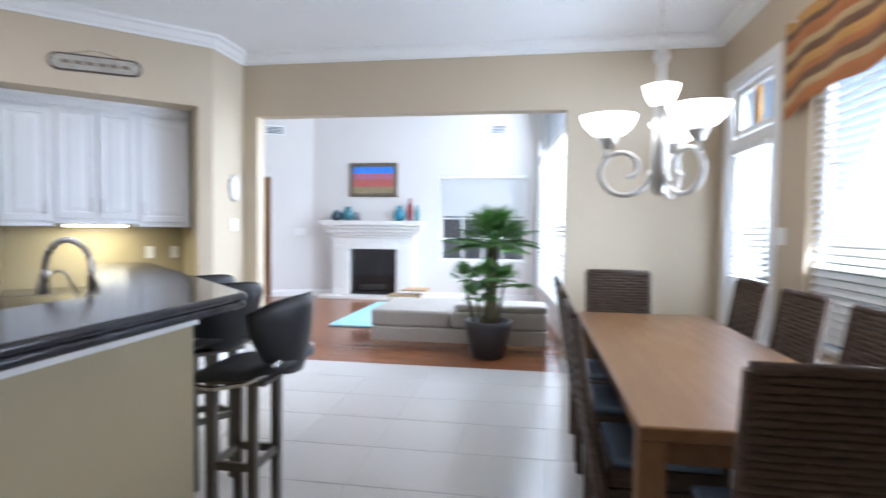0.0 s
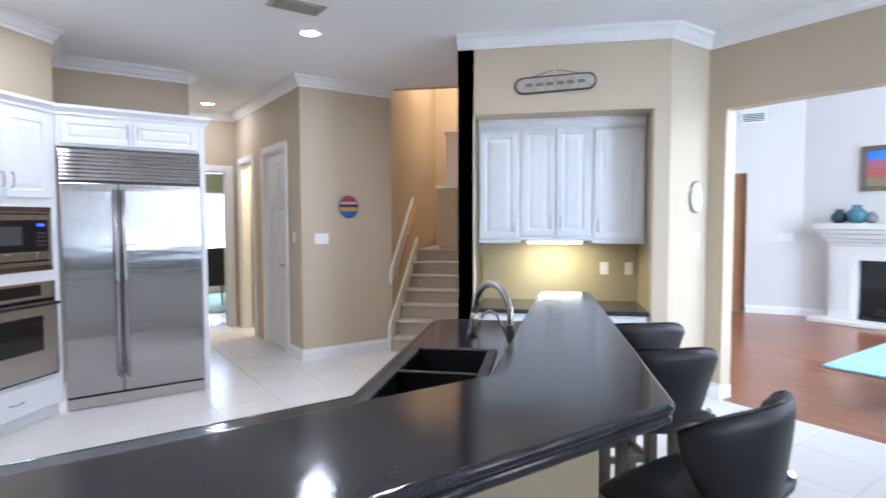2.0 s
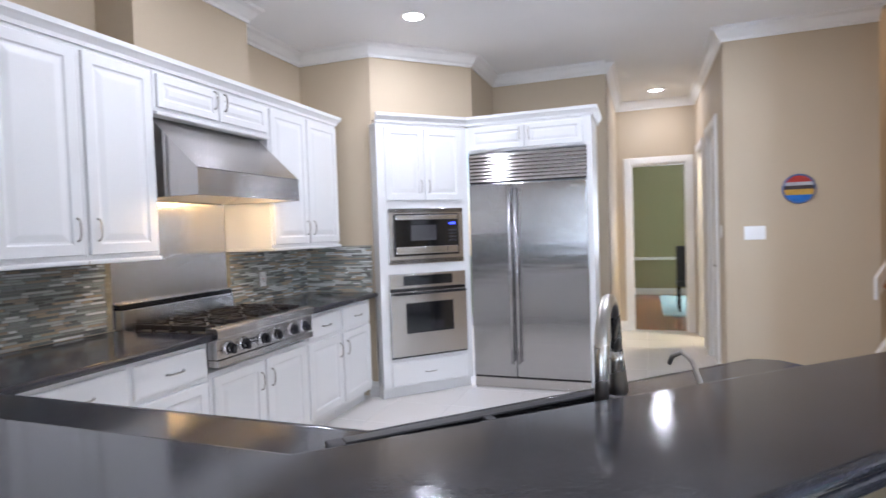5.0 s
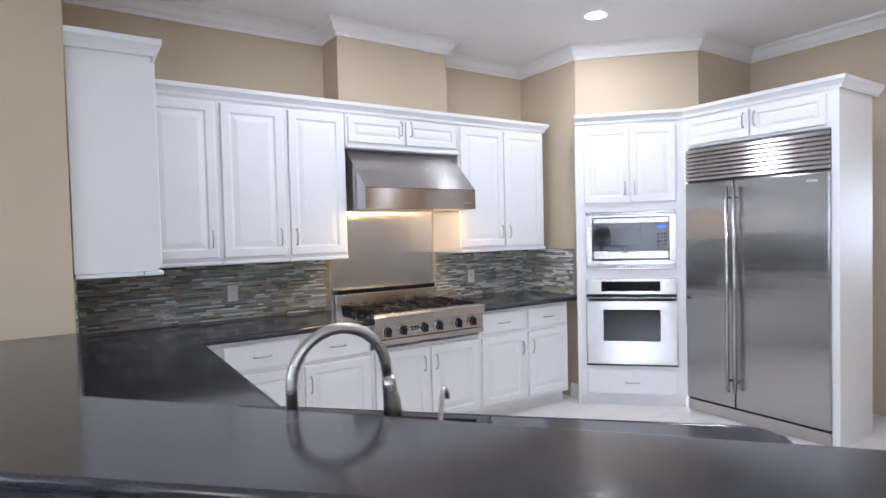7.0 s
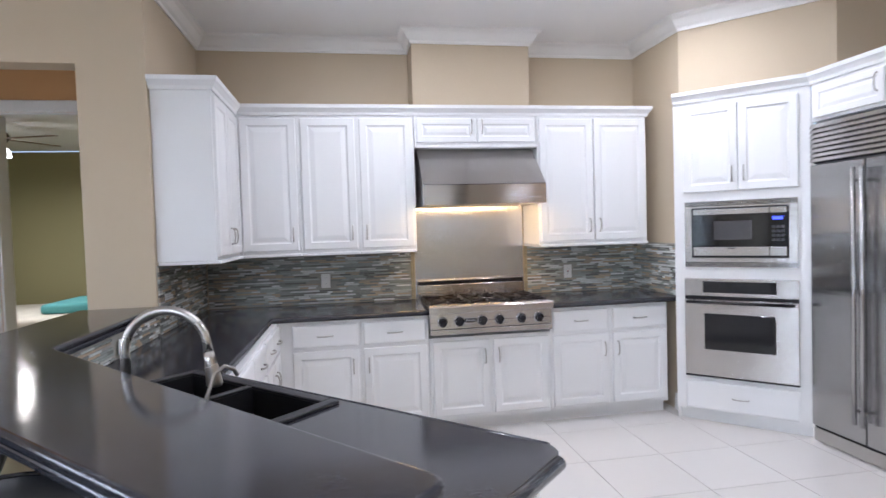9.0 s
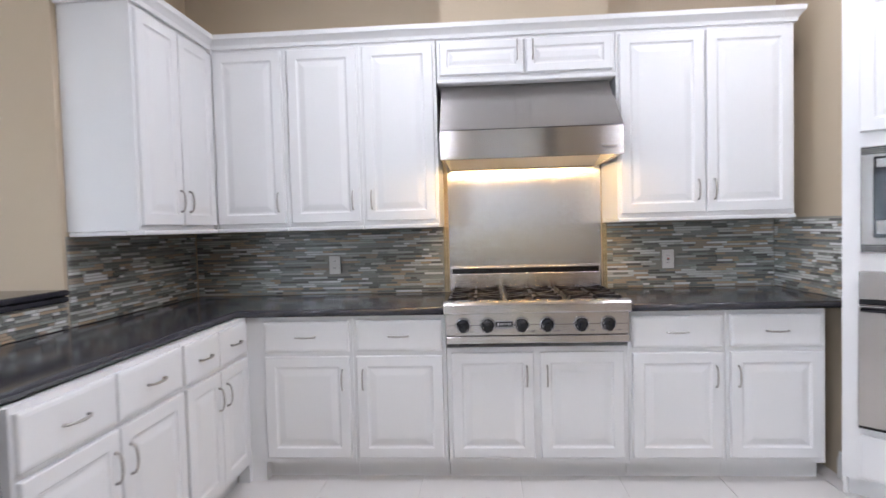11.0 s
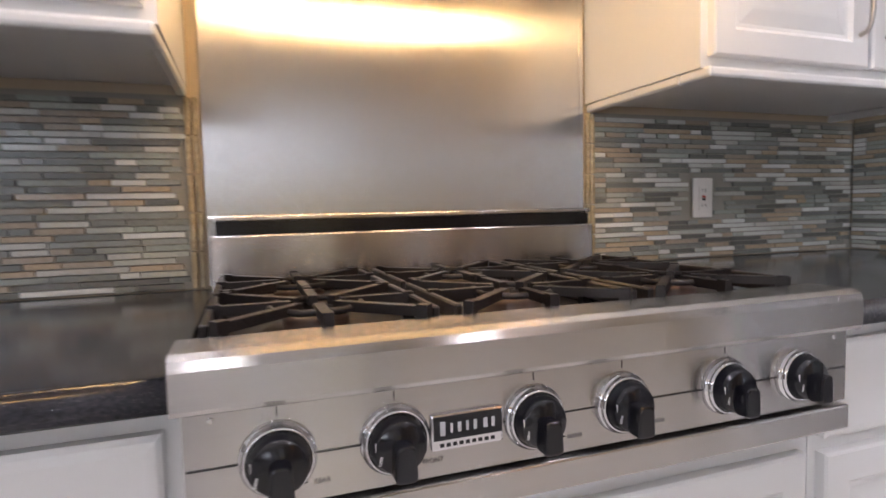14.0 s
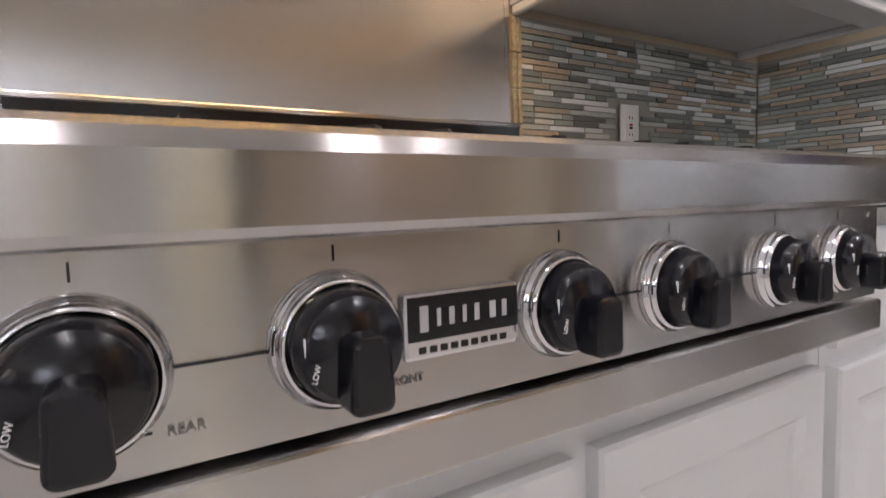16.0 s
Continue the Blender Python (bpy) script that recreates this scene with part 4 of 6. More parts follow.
vs0, vs1 = [shell.verts.new((0.022, y, z)) for y, z in mid], [shell.verts.new((HW - 0.022, y, z)) for y, z in mid]
shell.faces.new(vs0)
shell.faces.new(vs1[::-1])
for k in range(len(mid)):
    shell.faces.new((vs0[k], vs1[k], vs1[(k + 1) % len(mid)], vs0[(k + 1) % len(mid)]))
bmesh.ops.recalc_face_normals(shell, faces=shell.faces)
part("shell", shell, STEEL_H, hood)
part("seam", boxed(0.001, HW - 0.001, -0.0012, 0.001, hz + 0.143, hz + 0.1465), BLACKM, hood, "fine fold line")
part("badge", boxed(HW - 0.11, HW - 0.03, -0.003, 0.0, hz + 0.035, hz + 0.05, 0.002), CHROME, hood, "small blank maker's badge")
for x in (0.0225, HW - 0.0265):
    cheek = prism(bmesh.new(), [(0.092, hz + 0.002), (0.635, hz + 0.002), (0.635, hz + 0.0105), (0.105, hz + 0.144), (0.092, hz + 0.142)], x, x + 0.003)
    for v in cheek.verts:
        v.co = Vector((v.co.z, v.co.x, v.co.y))
    bmesh.ops.recalc_face_normals(cheek, faces=cheek.faces)
    part("side_liner", cheek, SATIN, hood, "inner steel lining")
slope = math.degrees(math.atan2(0.138, 0.54))
for k in range(3):
    part("baffle_filter", boxed(0.0004, 0.2901, -0.50, 0.0, -0.012, -0.003, 0.001, 1), SATIN, hood, "steel baffle filter", pose(0.0255 + k * 0.2905, 0.615, hz + 0.0175, -slope))
part("lamp", boxed(0.06, HW - 0.06, 0.040, 0.075, hz + 0.050, hz + 0.066, 0.003), HALO, hood, "lit warm lamp lens")
part("lamp_housing", boxed(0.024, HW - 0.024, 0.026, 0.088, hz + 0.067, hz + 0.085, 0.003), STEEL_H, hood, "steel lamp housing")
for k in range(3):
    part("switch", lathe(bmesh.new(), [(0.008, 0), (0.008, 0.012), (0.004, 0.014)], 12, (HW / 2 - 0.05 + k * 0.05, 0.034, hz + 0.004), "z"), BLACKM, hood)
area("hood_lamp", (-2.908 - HW / 2, -0.095, hz + 0.046), (-2.908 - HW / 2, -0.55, hz - 0.03), 0.80, 0.03, 6.5, (1.0, 0.68, 0.31))

# ---- sink and tap ----
sink_at = Matrix.Translation((*diag(0, 0), 0)) @ pose(0, 0, 0, 0, 0, 135)   # local x along s, local y towards the kitchen


def slocal(sum_, s):
    return s, -sum_ * H


sx0, sx1 = SINK_S0, SINK_S1
sy0, sy1 = -SINK_N1 * H, -SINK_N0 * H
sk = thing("kitchen_sink", sink_at, "black composite double-bowl drop-in sink", "sink")
rim = bmesh.new()
m = (sx0 + sx1) / 2
for a0, a1, b0, b1 in ((sx0 - 0.012, sx0 + 0.03, sy0 - 0.012, sy1 + 0.012), (sx1 - 0.03, sx1 + 0.012, sy0 - 0.012, sy1 + 0.012), (sx0 + 0.03, sx1 - 0.03, sy0 - 0.012, sy0 + 0.03), (sx0 + 0.03, sx1 - 0.03, sy1 - 0.03, sy1 + 0.012), (m - 0.015, m + 0.015, sy0 + 0.03, sy1 - 0.03)):
    box(rim, a0, a1, b0, b1, 0.9145, 0.926, 0.003, 1)
part("rim", rim, SINKM, sk)
for a0, a1 in ((sx0 + 0.03, m - 0.015), (m + 0.015, sx1 - 0.03)):
    bowl = bmesh.new()
    b0, b1 = sy0 + 0.03, sy1 - 0.03
    zb = 0.70
    for q in ((a0 - 0.012, a0, b0, b1), (a1, a1 + 0.012, b0, b1), (a0, a1, b0 - 0.012, b0), (a0, a1, b1, b1 + 0.012)):
        box(bowl, *q, zb, 0.9144)
    box(bowl, a0 - 0.012, a1 + 0.012, b0 - 0.012, b1 + 0.012, zb - 0.012, zb)
    part("bowl", bowl, SINKM, sk, "deep black sink bowl")
    part("drain", lathe(bmesh.new(), [(0.045, 0), (0.045, 0.003), (0.03, 0.004), (0.0, 0.002)], 20, ((a0 + a1) / 2, (b0 + b1) / 2, zb + 0.0005)), CHROME, sk, "chrome drain")

tap_base = (-1.680, 2.106)
tap = thing("kitchen_tap", Matrix.Translation((*tap_base, 0.914)) @ pose(0, 0, 0, 0, 0, 176), "brushed nickel gooseneck pull-down tap", "tap")
part("base", lathe(bmesh.new(), [(0.03, 0), (0.03, 0.012), (0.022, 0.02), (0.022, 0.10), (0.017, 0.115)], 20), NICKEL, tap)
arc = [(0, 0, 0.10), (0, 0, 0.228)] + [(0.122 - 0.122 * math.cos(a), 0, 0.228 + 0.122 * math.sin(a)) for a in [math.pi * k / 16 for k in range(1, 16)]] + [(0.246, 0, 0.215)]
part("spout", tube(bmesh.new(), arc, 0.014, 14), NICKEL, tap)
part("spray_head", tube(bmesh.new(), [(0.246, 0, 0.217), (0.250, 0, 0.19), (0.257, 0, 0.14), (0.260, 0, 0.115), (0.260, 0, 0.108)], [0.016, 0.018, 0.023, 0.025, 0.021], 18), NICKEL, tap)
part("lever", tube(bmesh.new(), [(0, -0.015, 0.055), (0.0, -0.03, 0.056), (0.0, -0.042, 0.057), (0.004, -0.075, 0.060), (0.012, -0.11, 0.064), (0.016, -0.128, 0.066)], [0.020, 0.021, 0.013, 0.008, 0.010, 0.005], 12), NICKEL, tap)
part("collar", lathe(bmesh.new(), [(0.017, 0.098), (0.026, 0.108), (0.027, 0.118), (0.018, 0.130), (0.0145, 0.134)], 20), NICKEL, tap)
sp = thing("soap_dispenser", Matrix.Translation((-1.932, 2.342, 0.914)) @ pose(0, 0, 0, 0, 0, -135), "small nickel filtered-water tap", "tap")
part("base", lathe(bmesh.new(), [(0.018, 0), (0.018, 0.008), (0.01, 0.014), (0.008, 0.03)], 16), NICKEL, sp)
part("spout", tube(bmesh.new(), [(0, 0, 0.02), (0.03, 0, 0.10), (0.07, 0, 0.185), (0.10, 0, 0.20), (0.13, 0, 0.185), (0.14, 0, 0.165)], 0.006, 10), NICKEL, sp)


# ---- small wall fittings ----
def wall_plate(name, at, w, h, label, kind, category="socket"):
    p = thing(name, at, label, category)
    part("plate", boxed(-w / 2, w / 2, -0.006, 0, -h / 2, h / 2, 0.003), PLASTW, p)
    if kind == "socket":
        for z in (-0.022, 0.022):
            part("outlet", boxed(-0.016, 0.016, -0.0085, -0.006, z - 0.014, z + 0.014, 0.003), PLASTW, p)
            for dx in (-0.006, 0.006):
                part("slot", boxed(dx - 0.001, dx + 0.001, -0.009, -0.0084, z - 0.002, z + 0.007), BLACKM, p)
    elif kind == "gfci":
        part("outlet", boxed(-0.017, 0.017, -0.0085, -0.006, -0.034, 0.034, 0.002), PLASTW, p)
        for z in (-0.022, 0.022):
            for dx in (-0.006, 0.006):
                part("slot", boxed(dx - 0.001, dx + 0.001, -0.009, -0.0084, z - 0.004, z + 0.004), BLACKM, p)
        part("reset_button", boxed(-0.006, 0.006, -0.0095, -0.0084, 0.001, 0.007), mat("red_button", (0.55, 0.03, 0.02), 0.4), p, "red reset button")
        part("test_button", boxed(-0.006, 0.006, -0.0095, -0.0084, -0.007, -0.001), BLACKM, p, "black test button")
    else:
        n = max(1, round(w / 0.05) - 1)
        for k in range(n):
            x = (k - (n - 1) / 2) * 0.046
            part("rocker", boxed(x - 0.016, x + 0.016, -0.0095, -0.006, -0.033, 0.033, 0.002), PLASTW, p)
    return p


wall_plate("wall_socket", pose(-4.247, -0.686, 1.09, 0, 0, 180), 0.072, 0.115, "white outlet with a red reset button in the mosaic", "gfci")
wall_plate("wall_socket", pose(-2.172, -0.686, 1.10, 0, 0, 180), 0.072, 0.115, "white double outlet in the mosaic backsplash", "socket")
wall_plate("wall_socket", pose(-1.266, 1.02, 0.975, 0, 90, -90), 0.07, 0.115, "white outlet in the mosaic riser under the bar", "socket")
wall_plate("light_switch", pose(-5.84, 3.065, 1.325, 0, 0, 90), 0.16, 0.115, "white triple light switch", "switch", "light switch")
for e, w in ((0.98, 0.075), (1.20, 0.07)):
    wall_plate("light_switch" if e < 1 else "wall_socket", Matrix.Translation((*es(e, 5.905), 1.07)) @ pose(0, 0, 0, 0, 0, 45), w, 0.115, "white wall plate in the desk niche", "switch" if e < 1 else "socket", "light switch" if e < 1 else "socket")
wall_plate("light_switch", pose(A1[0], 5.07, 1.345, 0, 0, 90), 0.12, 0.12, "white light switch beside the opening", "switch", "light switch")
wall_plate("light_switch", pose(1.80, 3.98, 1.30, 0, 0, -90), 0.16, 0.115, "white triple switch between door and window", "switch", "light switch")
wall_plate("light_switch", pose(-6.06, 2.84, 1.34), 0.075, 0.115, "white light switch beside the hall door", "switch", "light switch")
wall_plate("light_switch", Matrix.Translation((-4.25, 10.19, 1.24)) @ pose(0, 0, 0, 0, 0, 28.8), 0.22, 0.13, "white switch plate near the fireplace", "switch", "light switch")

plate = thing("decorative_plate", pose(-5.84, 3.387, 1.676, 0, 0, 90) @ Matrix.Diagonal((0.9, 1, 0.9, 1)), "round painted plate with a blue and red landscape", "wall plate")
part("rim", lathe(bmesh.new(), [(0.13, 0), (0.135, 0.008), (0.125, 0.014), (0.12, 0.01)], 40, (0, 0, 0), "-y"), mat("blue_rim", (0.05, 0.12, 0.35), 0.3), plate, "blue glazed rim")
for k, (z0, z1, c) in enumerate(((-0.12, -0.055, (0.03, 0.20, 0.65)), (-0.055, -0.005, (0.65, 0.40, 0.08)), (-0.005, 0.03, (0.06, 0.05, 0.06)), (0.03, 0.06, (0.55, 0.55, 0.60)), (0.06, 0.12, (0.55, 0.06, 0.05)))):
    seg = bmesh.new()
    n = 8
    lo = [(-math.sqrt(max(0, 0.12 ** 2 - z * z)), z) for z in [z0 + (z1 - z0) * i / n for i in range(n + 1)]]
    ring = [(x, z) for x, z in lo] + [(-x, z) for x, z in lo[::-1]]
    vs = []
    for x, z in ring:
        if not vs or (abs(vs[-1].co.x - x) + abs(vs[-1].co.z - z)) > 1e-5:
            vs.append(seg.verts.new((x, -0.0125, z)))
    f0 = seg.faces.new(vs)
    r = bmesh.ops.extrude_face_region(seg, geom=[f0])
    bmesh.ops.translate(seg, verts=[v for v in r["geom"] if isinstance(v, bmesh.types.BMVert)], vec=(0, 0.008, 0))
    bmesh.ops.recalc_face_normals(seg, faces=seg.faces)
    part("painted_band", seg, mat("glaze_%d" % k, c, 0.25, vary=0.2, scale=30), plate)

sign = thing("hanging_sign", Matrix.Translation((*es(0.51, 5.244), 2.63)) @ pose(0, 0, 0, 0, -2.5, 45), "distressed white oval wooden sign with a dark rim", "wall sign")
pl = bmesh.new()
stad = [(0.26 + 0.068 * math.cos(a), 0.068 * math.sin(a)) for a in [-math.pi / 2 + math.pi * k / 10 for k in range(11)]] + [(-0.26 - 0.068 * math.cos(a), -0.068 * math.sin(a)) for a in [-math.pi / 2 + math.pi * k / 10 for k in range(11)]]
prism(pl, stad, 0.0, 0.016)
part("rim", pl, mat("dark_sign_rim", (0.10, 0.07, 0.05), 0.7, vary=0.2), sign, at=pose(0, 0, 0, 90))
pl = bmesh.new()
prism(pl, [(x * 0.955, y * 0.80) for x, y in stad], 0.0, 0.019)
part("board", pl, mat("distressed_white_wood", (0.50, 0.45, 0.38), 0.8, vary=0.2, scale=25), sign, at=pose(0, 0, 0, 90))
for k in range(6):
    part("lettering_bar", boxed(-0.24 + k * 0.083, -0.24 + k * 0.083 + 0.06, -0.021, -0.019, -0.014, 0.014), mat("faded_letters", (0.22, 0.17, 0.13), 0.8), sign, "unreadable dark lettering")
part("cord", tube(bmesh.new(), [(-0.22, -0.01, 0.06), (0, -0.006, 0.115), (0.22, -0.01, 0.06)], 0.003, 6), mat("jute_cord", (0.30, 0.22, 0.12), 0.9), sign, "jute hanging cord")
part("nail", lathe(bmesh.new(), [(0.006, 0), (0.006, 0.012)], 10, (0, 0, 0.115), "-y"), PLASTW, sign)
clock = thing("wall_clock", pose(A1[0], 5.06, 1.705, 0, 0, 90), "small oval white wall clock with a grey rim", "clock")
part("rim", lathe(bmesh.new(), [(0.10, 0), (0.10, 0.02), (0.085, 0.03), (0.08, 0.022)], 32, (0, 0, 0), "-y"), NICKEL, clock, at=Matrix.Diagonal((0.85, 1, 1.35, 1)))
part("face", lathe(bmesh.new(), [(0.082, 0.0), (0.082, 0.023)], 32, (0, 0, 0), "-y"), PLASTW, clock, at=Matrix.Diagonal((0.85, 1, 1.35, 1)))


def downlight(x, y, z=CZ, power=17, color=LED):
    d = thing("recessed_downlight", pose(x, y, z), "white-trimmed recessed ceiling downlight, lit", "ceiling light", "recessed downlights")
    part("trim_ring", lathe(bmesh.new(), [(0.076, 0.0), (0.076, -0.004), (0.096, -0.006), (0.100, -0.001), (0.100, 0.0)], 28), PLASTW, d)
    part("lens", lathe(bmesh.new(), [(0.0, -0.003), (0.0755, -0.003), (0.0755, -0.0005), (0.0, -0.0005)], 28), DOWN, d, "glowing lens")
    lamp = new("downlight_lamp", bpy.data.lights.new("downlight_lamp", "AREA"))
    lamp.data.shape, lamp.data.size, lamp.data.energy, lamp.data.color = "DISK", 0.15, power, color
    lamp.matrix_world = pose(x, y, z - 0.008)
    return d


for x, y in ((-4.50, 0.59), (-4.51, 2.44), (-2.75, 0.59), (-2.75, 2.44)):
    downlight(x, y)
downlight(-7.87, 2.36, power=8)
vent = thing("ceiling_vent", pose(-4.0, 2.14, CZ), "beige metal ceiling air vent", "air vent")
part("frame", boxed(-0.10, 0.10, -0.19, 0.19, -0.012, -0.0005, 0.003), mat("vent_beige", (0.45, 0.42, 0.35), 0.5), vent)
for k in range(7):
    part("slat", boxed(-0.075 + k * 0.022, -0.063 + k * 0.022, -0.16, 0.16, -0.016, -0.012), mat("vent_slat", (0.38, 0.36, 0.30), 0.5) if k == 0 else bpy.data.materials["vent_slat"], vent)

# ---- desk niche ----
def niche_pose(e, s, z=0):
    return Matrix.Translation((*es(e, s), z)) @ pose(0, 0, 0, 0, 0, 45)


ns = 5.246 + 0.32
for e, w, n, hd in ((-0.160, 0.375, 1, "r"), (0.215, 0.62, 2, "rl"), (0.835, 0.445, 1, "l")):
    upper("wall_cabinet", niche_pose(e, ns), w, 1.0, 0.33, n, "white wall cabinet in the desk niche", hd, low=1.335 if n == 1 else 1.36)
moulding("cabinet_crown_niche", [es(-0.16, ns - 0.002), es(1.28, ns - 0.002)], CABCROWN, 2.328, CABW, label="white cabinet crown moulding")
strip = thing("under_cabinet_light", niche_pose(0.27, ns), "lit fluorescent under-cabinet light", "lamp")
part("housing", boxed(0.0, 0.50, 0.02, 0.10, 1.325, 1.3365, 0.003), PLASTW, strip)
part("tube", boxed(0.015, 0.485, 0.012, 0.092, 1.310, 1.3245, 0.005), STRIP, strip, "glowing diffuser")
area("under_cabinet_lamp", (*es(0.52, ns + 0.06), 1.30), (*es(0.52, ns + 0.12), 0.7), 0.46, 0.07, 8, (1.0, 0.93, 0.60))
desk = thing("desk_counter", niche_pose(-0.155, 5.26), "black granite desk top in the niche", "countertop")
part("slab", boxed(0, 1.43, 0, 0.64, 0.73, 0.768, 0.012, 3), GRANITE, desk)
dk = thing("desk_drawer_unit", niche_pose(-0.155, 5.30), "white desk drawers under the niche counter", "desk")
part("apron", boxed(0, 0.90, 0.0, 0.55, 0.585, 0.728), CABW, dk)
door_front(dk, 0.10, 0.595, 0.70, 0.12, "m", SLAB, "drawer")
part("pedestal", boxed(0.902, 1.43, 0.0, 0.55, 0.09, 0.728), CABW, dk)
for z0, h in ((0.56, 0.15), (0.34, 0.205), (0.115, 0.21)):
    door_front(dk, 0.925, z0, 0.48, h, "m", SLAB, "drawer")
part("side_panel", boxed(0.0, 0.02, 0.001, 0.55, 0.0, 0.584), CABW, dk)

# ---- stairs ----
RISE, RUN = 0.16, 0.235
st = tagged(new("staircase"), "carpeted beige stairs with white skirting", kind="structure")
for n in range(1, 8):
    s0 = PS - 0.16 + RUN * (n - 1)
    tr = bmesh.new()
    last = n == 7
    s1 = s0 + (1.25 if last else RUN)
    prism(tr, [es(PE + 0.03, s0), es(-0.30, s0), es(-0.30, s1), es(PE + 0.03, s1)], 0, RISE * n - 0.03)
    prism(tr, [es(PE + 0.03, s0 - 0.03), es(-0.30, s0 - 0.03), es(-0.30, s1), es(PE + 0.03, s1)], RISE * n - 0.03, RISE * n, 0.012, 2)
    part("step", tr, CARPET, st)
sk_b = bmesh.new()
pr = [(PS - 0.19, 0.0), (PS - 0.19, 0.30), (PS + 1.30, 1.29), (PS + 1.30, 1.0)]
v0 = [sk_b.verts.new((*es(PE + 0.002, s), z)) for s, z in pr]
v1 = [sk_b.verts.new((*es(PE + 0.024, s), z)) for s, z in pr]
sk_b.faces.new(v0)
sk_b.faces.new(v1[::-1])
for k in range(4):
    sk_b.faces.new((v0[k], v1[k], v1[(k + 1) % 4], v0[(k + 1) % 4]))
bmesh.ops.recalc_face_normals(sk_b, faces=sk_b.faces)
part("skirting", sk_b, TRIMW, st, "white painted stair skirting")
hr = tagged(thing("handrail", Matrix(), "white handrail board with an oak rail on the stair wall", "handrail"))
s_a, s_b = PS - 0.10, PS + 1.05
bm = bmesh.new()
pr = [(s_a, 0.78), (s_a, 0.95), (s_b, 1.83), (s_b, 1.66)]
v0 = [bm.verts.new((*es(PE + 0.002, s), z)) for s, z in pr]
v1 = [bm.verts.new((*es(PE + 0.022, s), z)) for s, z in pr]
bm.faces.new(v0)
bm.faces.new(v1[::-1])
for k in range(4):
    bm.faces.new((v0[k], v1[k], v1[(k + 1) % 4], v0[(k + 1) % 4]))
bmesh.ops.recalc_face_normals(bm, faces=bm.faces)
part("backboard", bm, TRIMW, hr, "white backing board")
part("rail", tube(bmesh.new(), [(*es(PE + 0.075, s_a + 0.02), 0.88), (*es(PE + 0.075, s_b - 0.02), 1.76)], 0.022, 12), OAK, hr, "oak rail")
for f in (0.12, 0.5, 0.88):
    s_, z_ = s_a + (s_b - s_a) * f, 0.86 + 0.88 * f
    part("bracket", tube(bmesh.new(), [(*es(PE + 0.02, s_), z_ - 0.06), (*es(PE + 0.07, s_), z_ - 0.05), (*es(PE + 0.075, s_), z_)], 0.006, 8), NICKEL, hr)
ledge = bmesh.new()
prism(ledge, [es(-1.03, PS + 1.40), es(-0.30, PS + 1.40), es(-0.30, PS + 1.55), es(-1.03, PS + 1.55)], 1.12, 1.97)
structure("stair_half_wall", ledge, TAN, "half wall beside the upper flight")
ledge = bmesh.new()
prism(ledge, [es(-1.07, PS + 1.37), es(-0.30, PS + 1.37), es(-0.30, PS + 1.58), es(-1.07, PS + 1.58)], 1.972, 2.015, 0.01, 2)
structure("stair_half_wall_cap", ledge, TRIMW, "white painted cap of the half wall")
post = thing("newel_post", Matrix.Translation((*es(-0.84, PS + 1.47), 2.015)) @ pose(0, 0, 0, 0, 0, 45), "square white newel post with a cap", "newel post")
part("shaft", boxed(-0.09, 0.09, -0.07, 0.07, 0, 0.72, 0.004), TRIMW, post)
part("cap", boxed(-0.12, 0.12, -0.10, 0.10, 0.722, 0.76, 0.01), TRIMW, post)
sconce = thing("wall_sconce", Matrix.Translation((*es(-0.30, PS + 0.75), 2.93)) @ pose(0, 0, 0, 0, 0, 45), "lit amber half-bowl wall sconce over the stairs", "wall lamp")
part("shade", lathe(bmesh.new(), [(0.03, -0.12), (0.10, -0.07), (0.15, 0.05), (0.14, 0.05), (0.09, -0.06), (0.02, -0.11)], 20, (-0.18, 0, 0)), glow("amber_lit_shade", (1.0, 0.55, 0.2), 2.5), sconce, "amber glass shade")
part("arm", tube(bmesh.new(), [(0.0, 0, -0.04), (-0.18, 0, -0.11)], 0.012, 8), NICKEL, sconce)
area("stair_lamp", (*es(-0.62, PS + 1.6), 4.6), (*es(-0.8, PS + 1.5), 0), 0.6, 0.6, 60, (1.0, 0.80, 0.56))


# ---- bar stools ----
LEGM = mat("dark_brushed_steel", (0.20, 0.18, 0.16), 0.35, 1.0, fine=120, vary=0.05, bump=0.02)

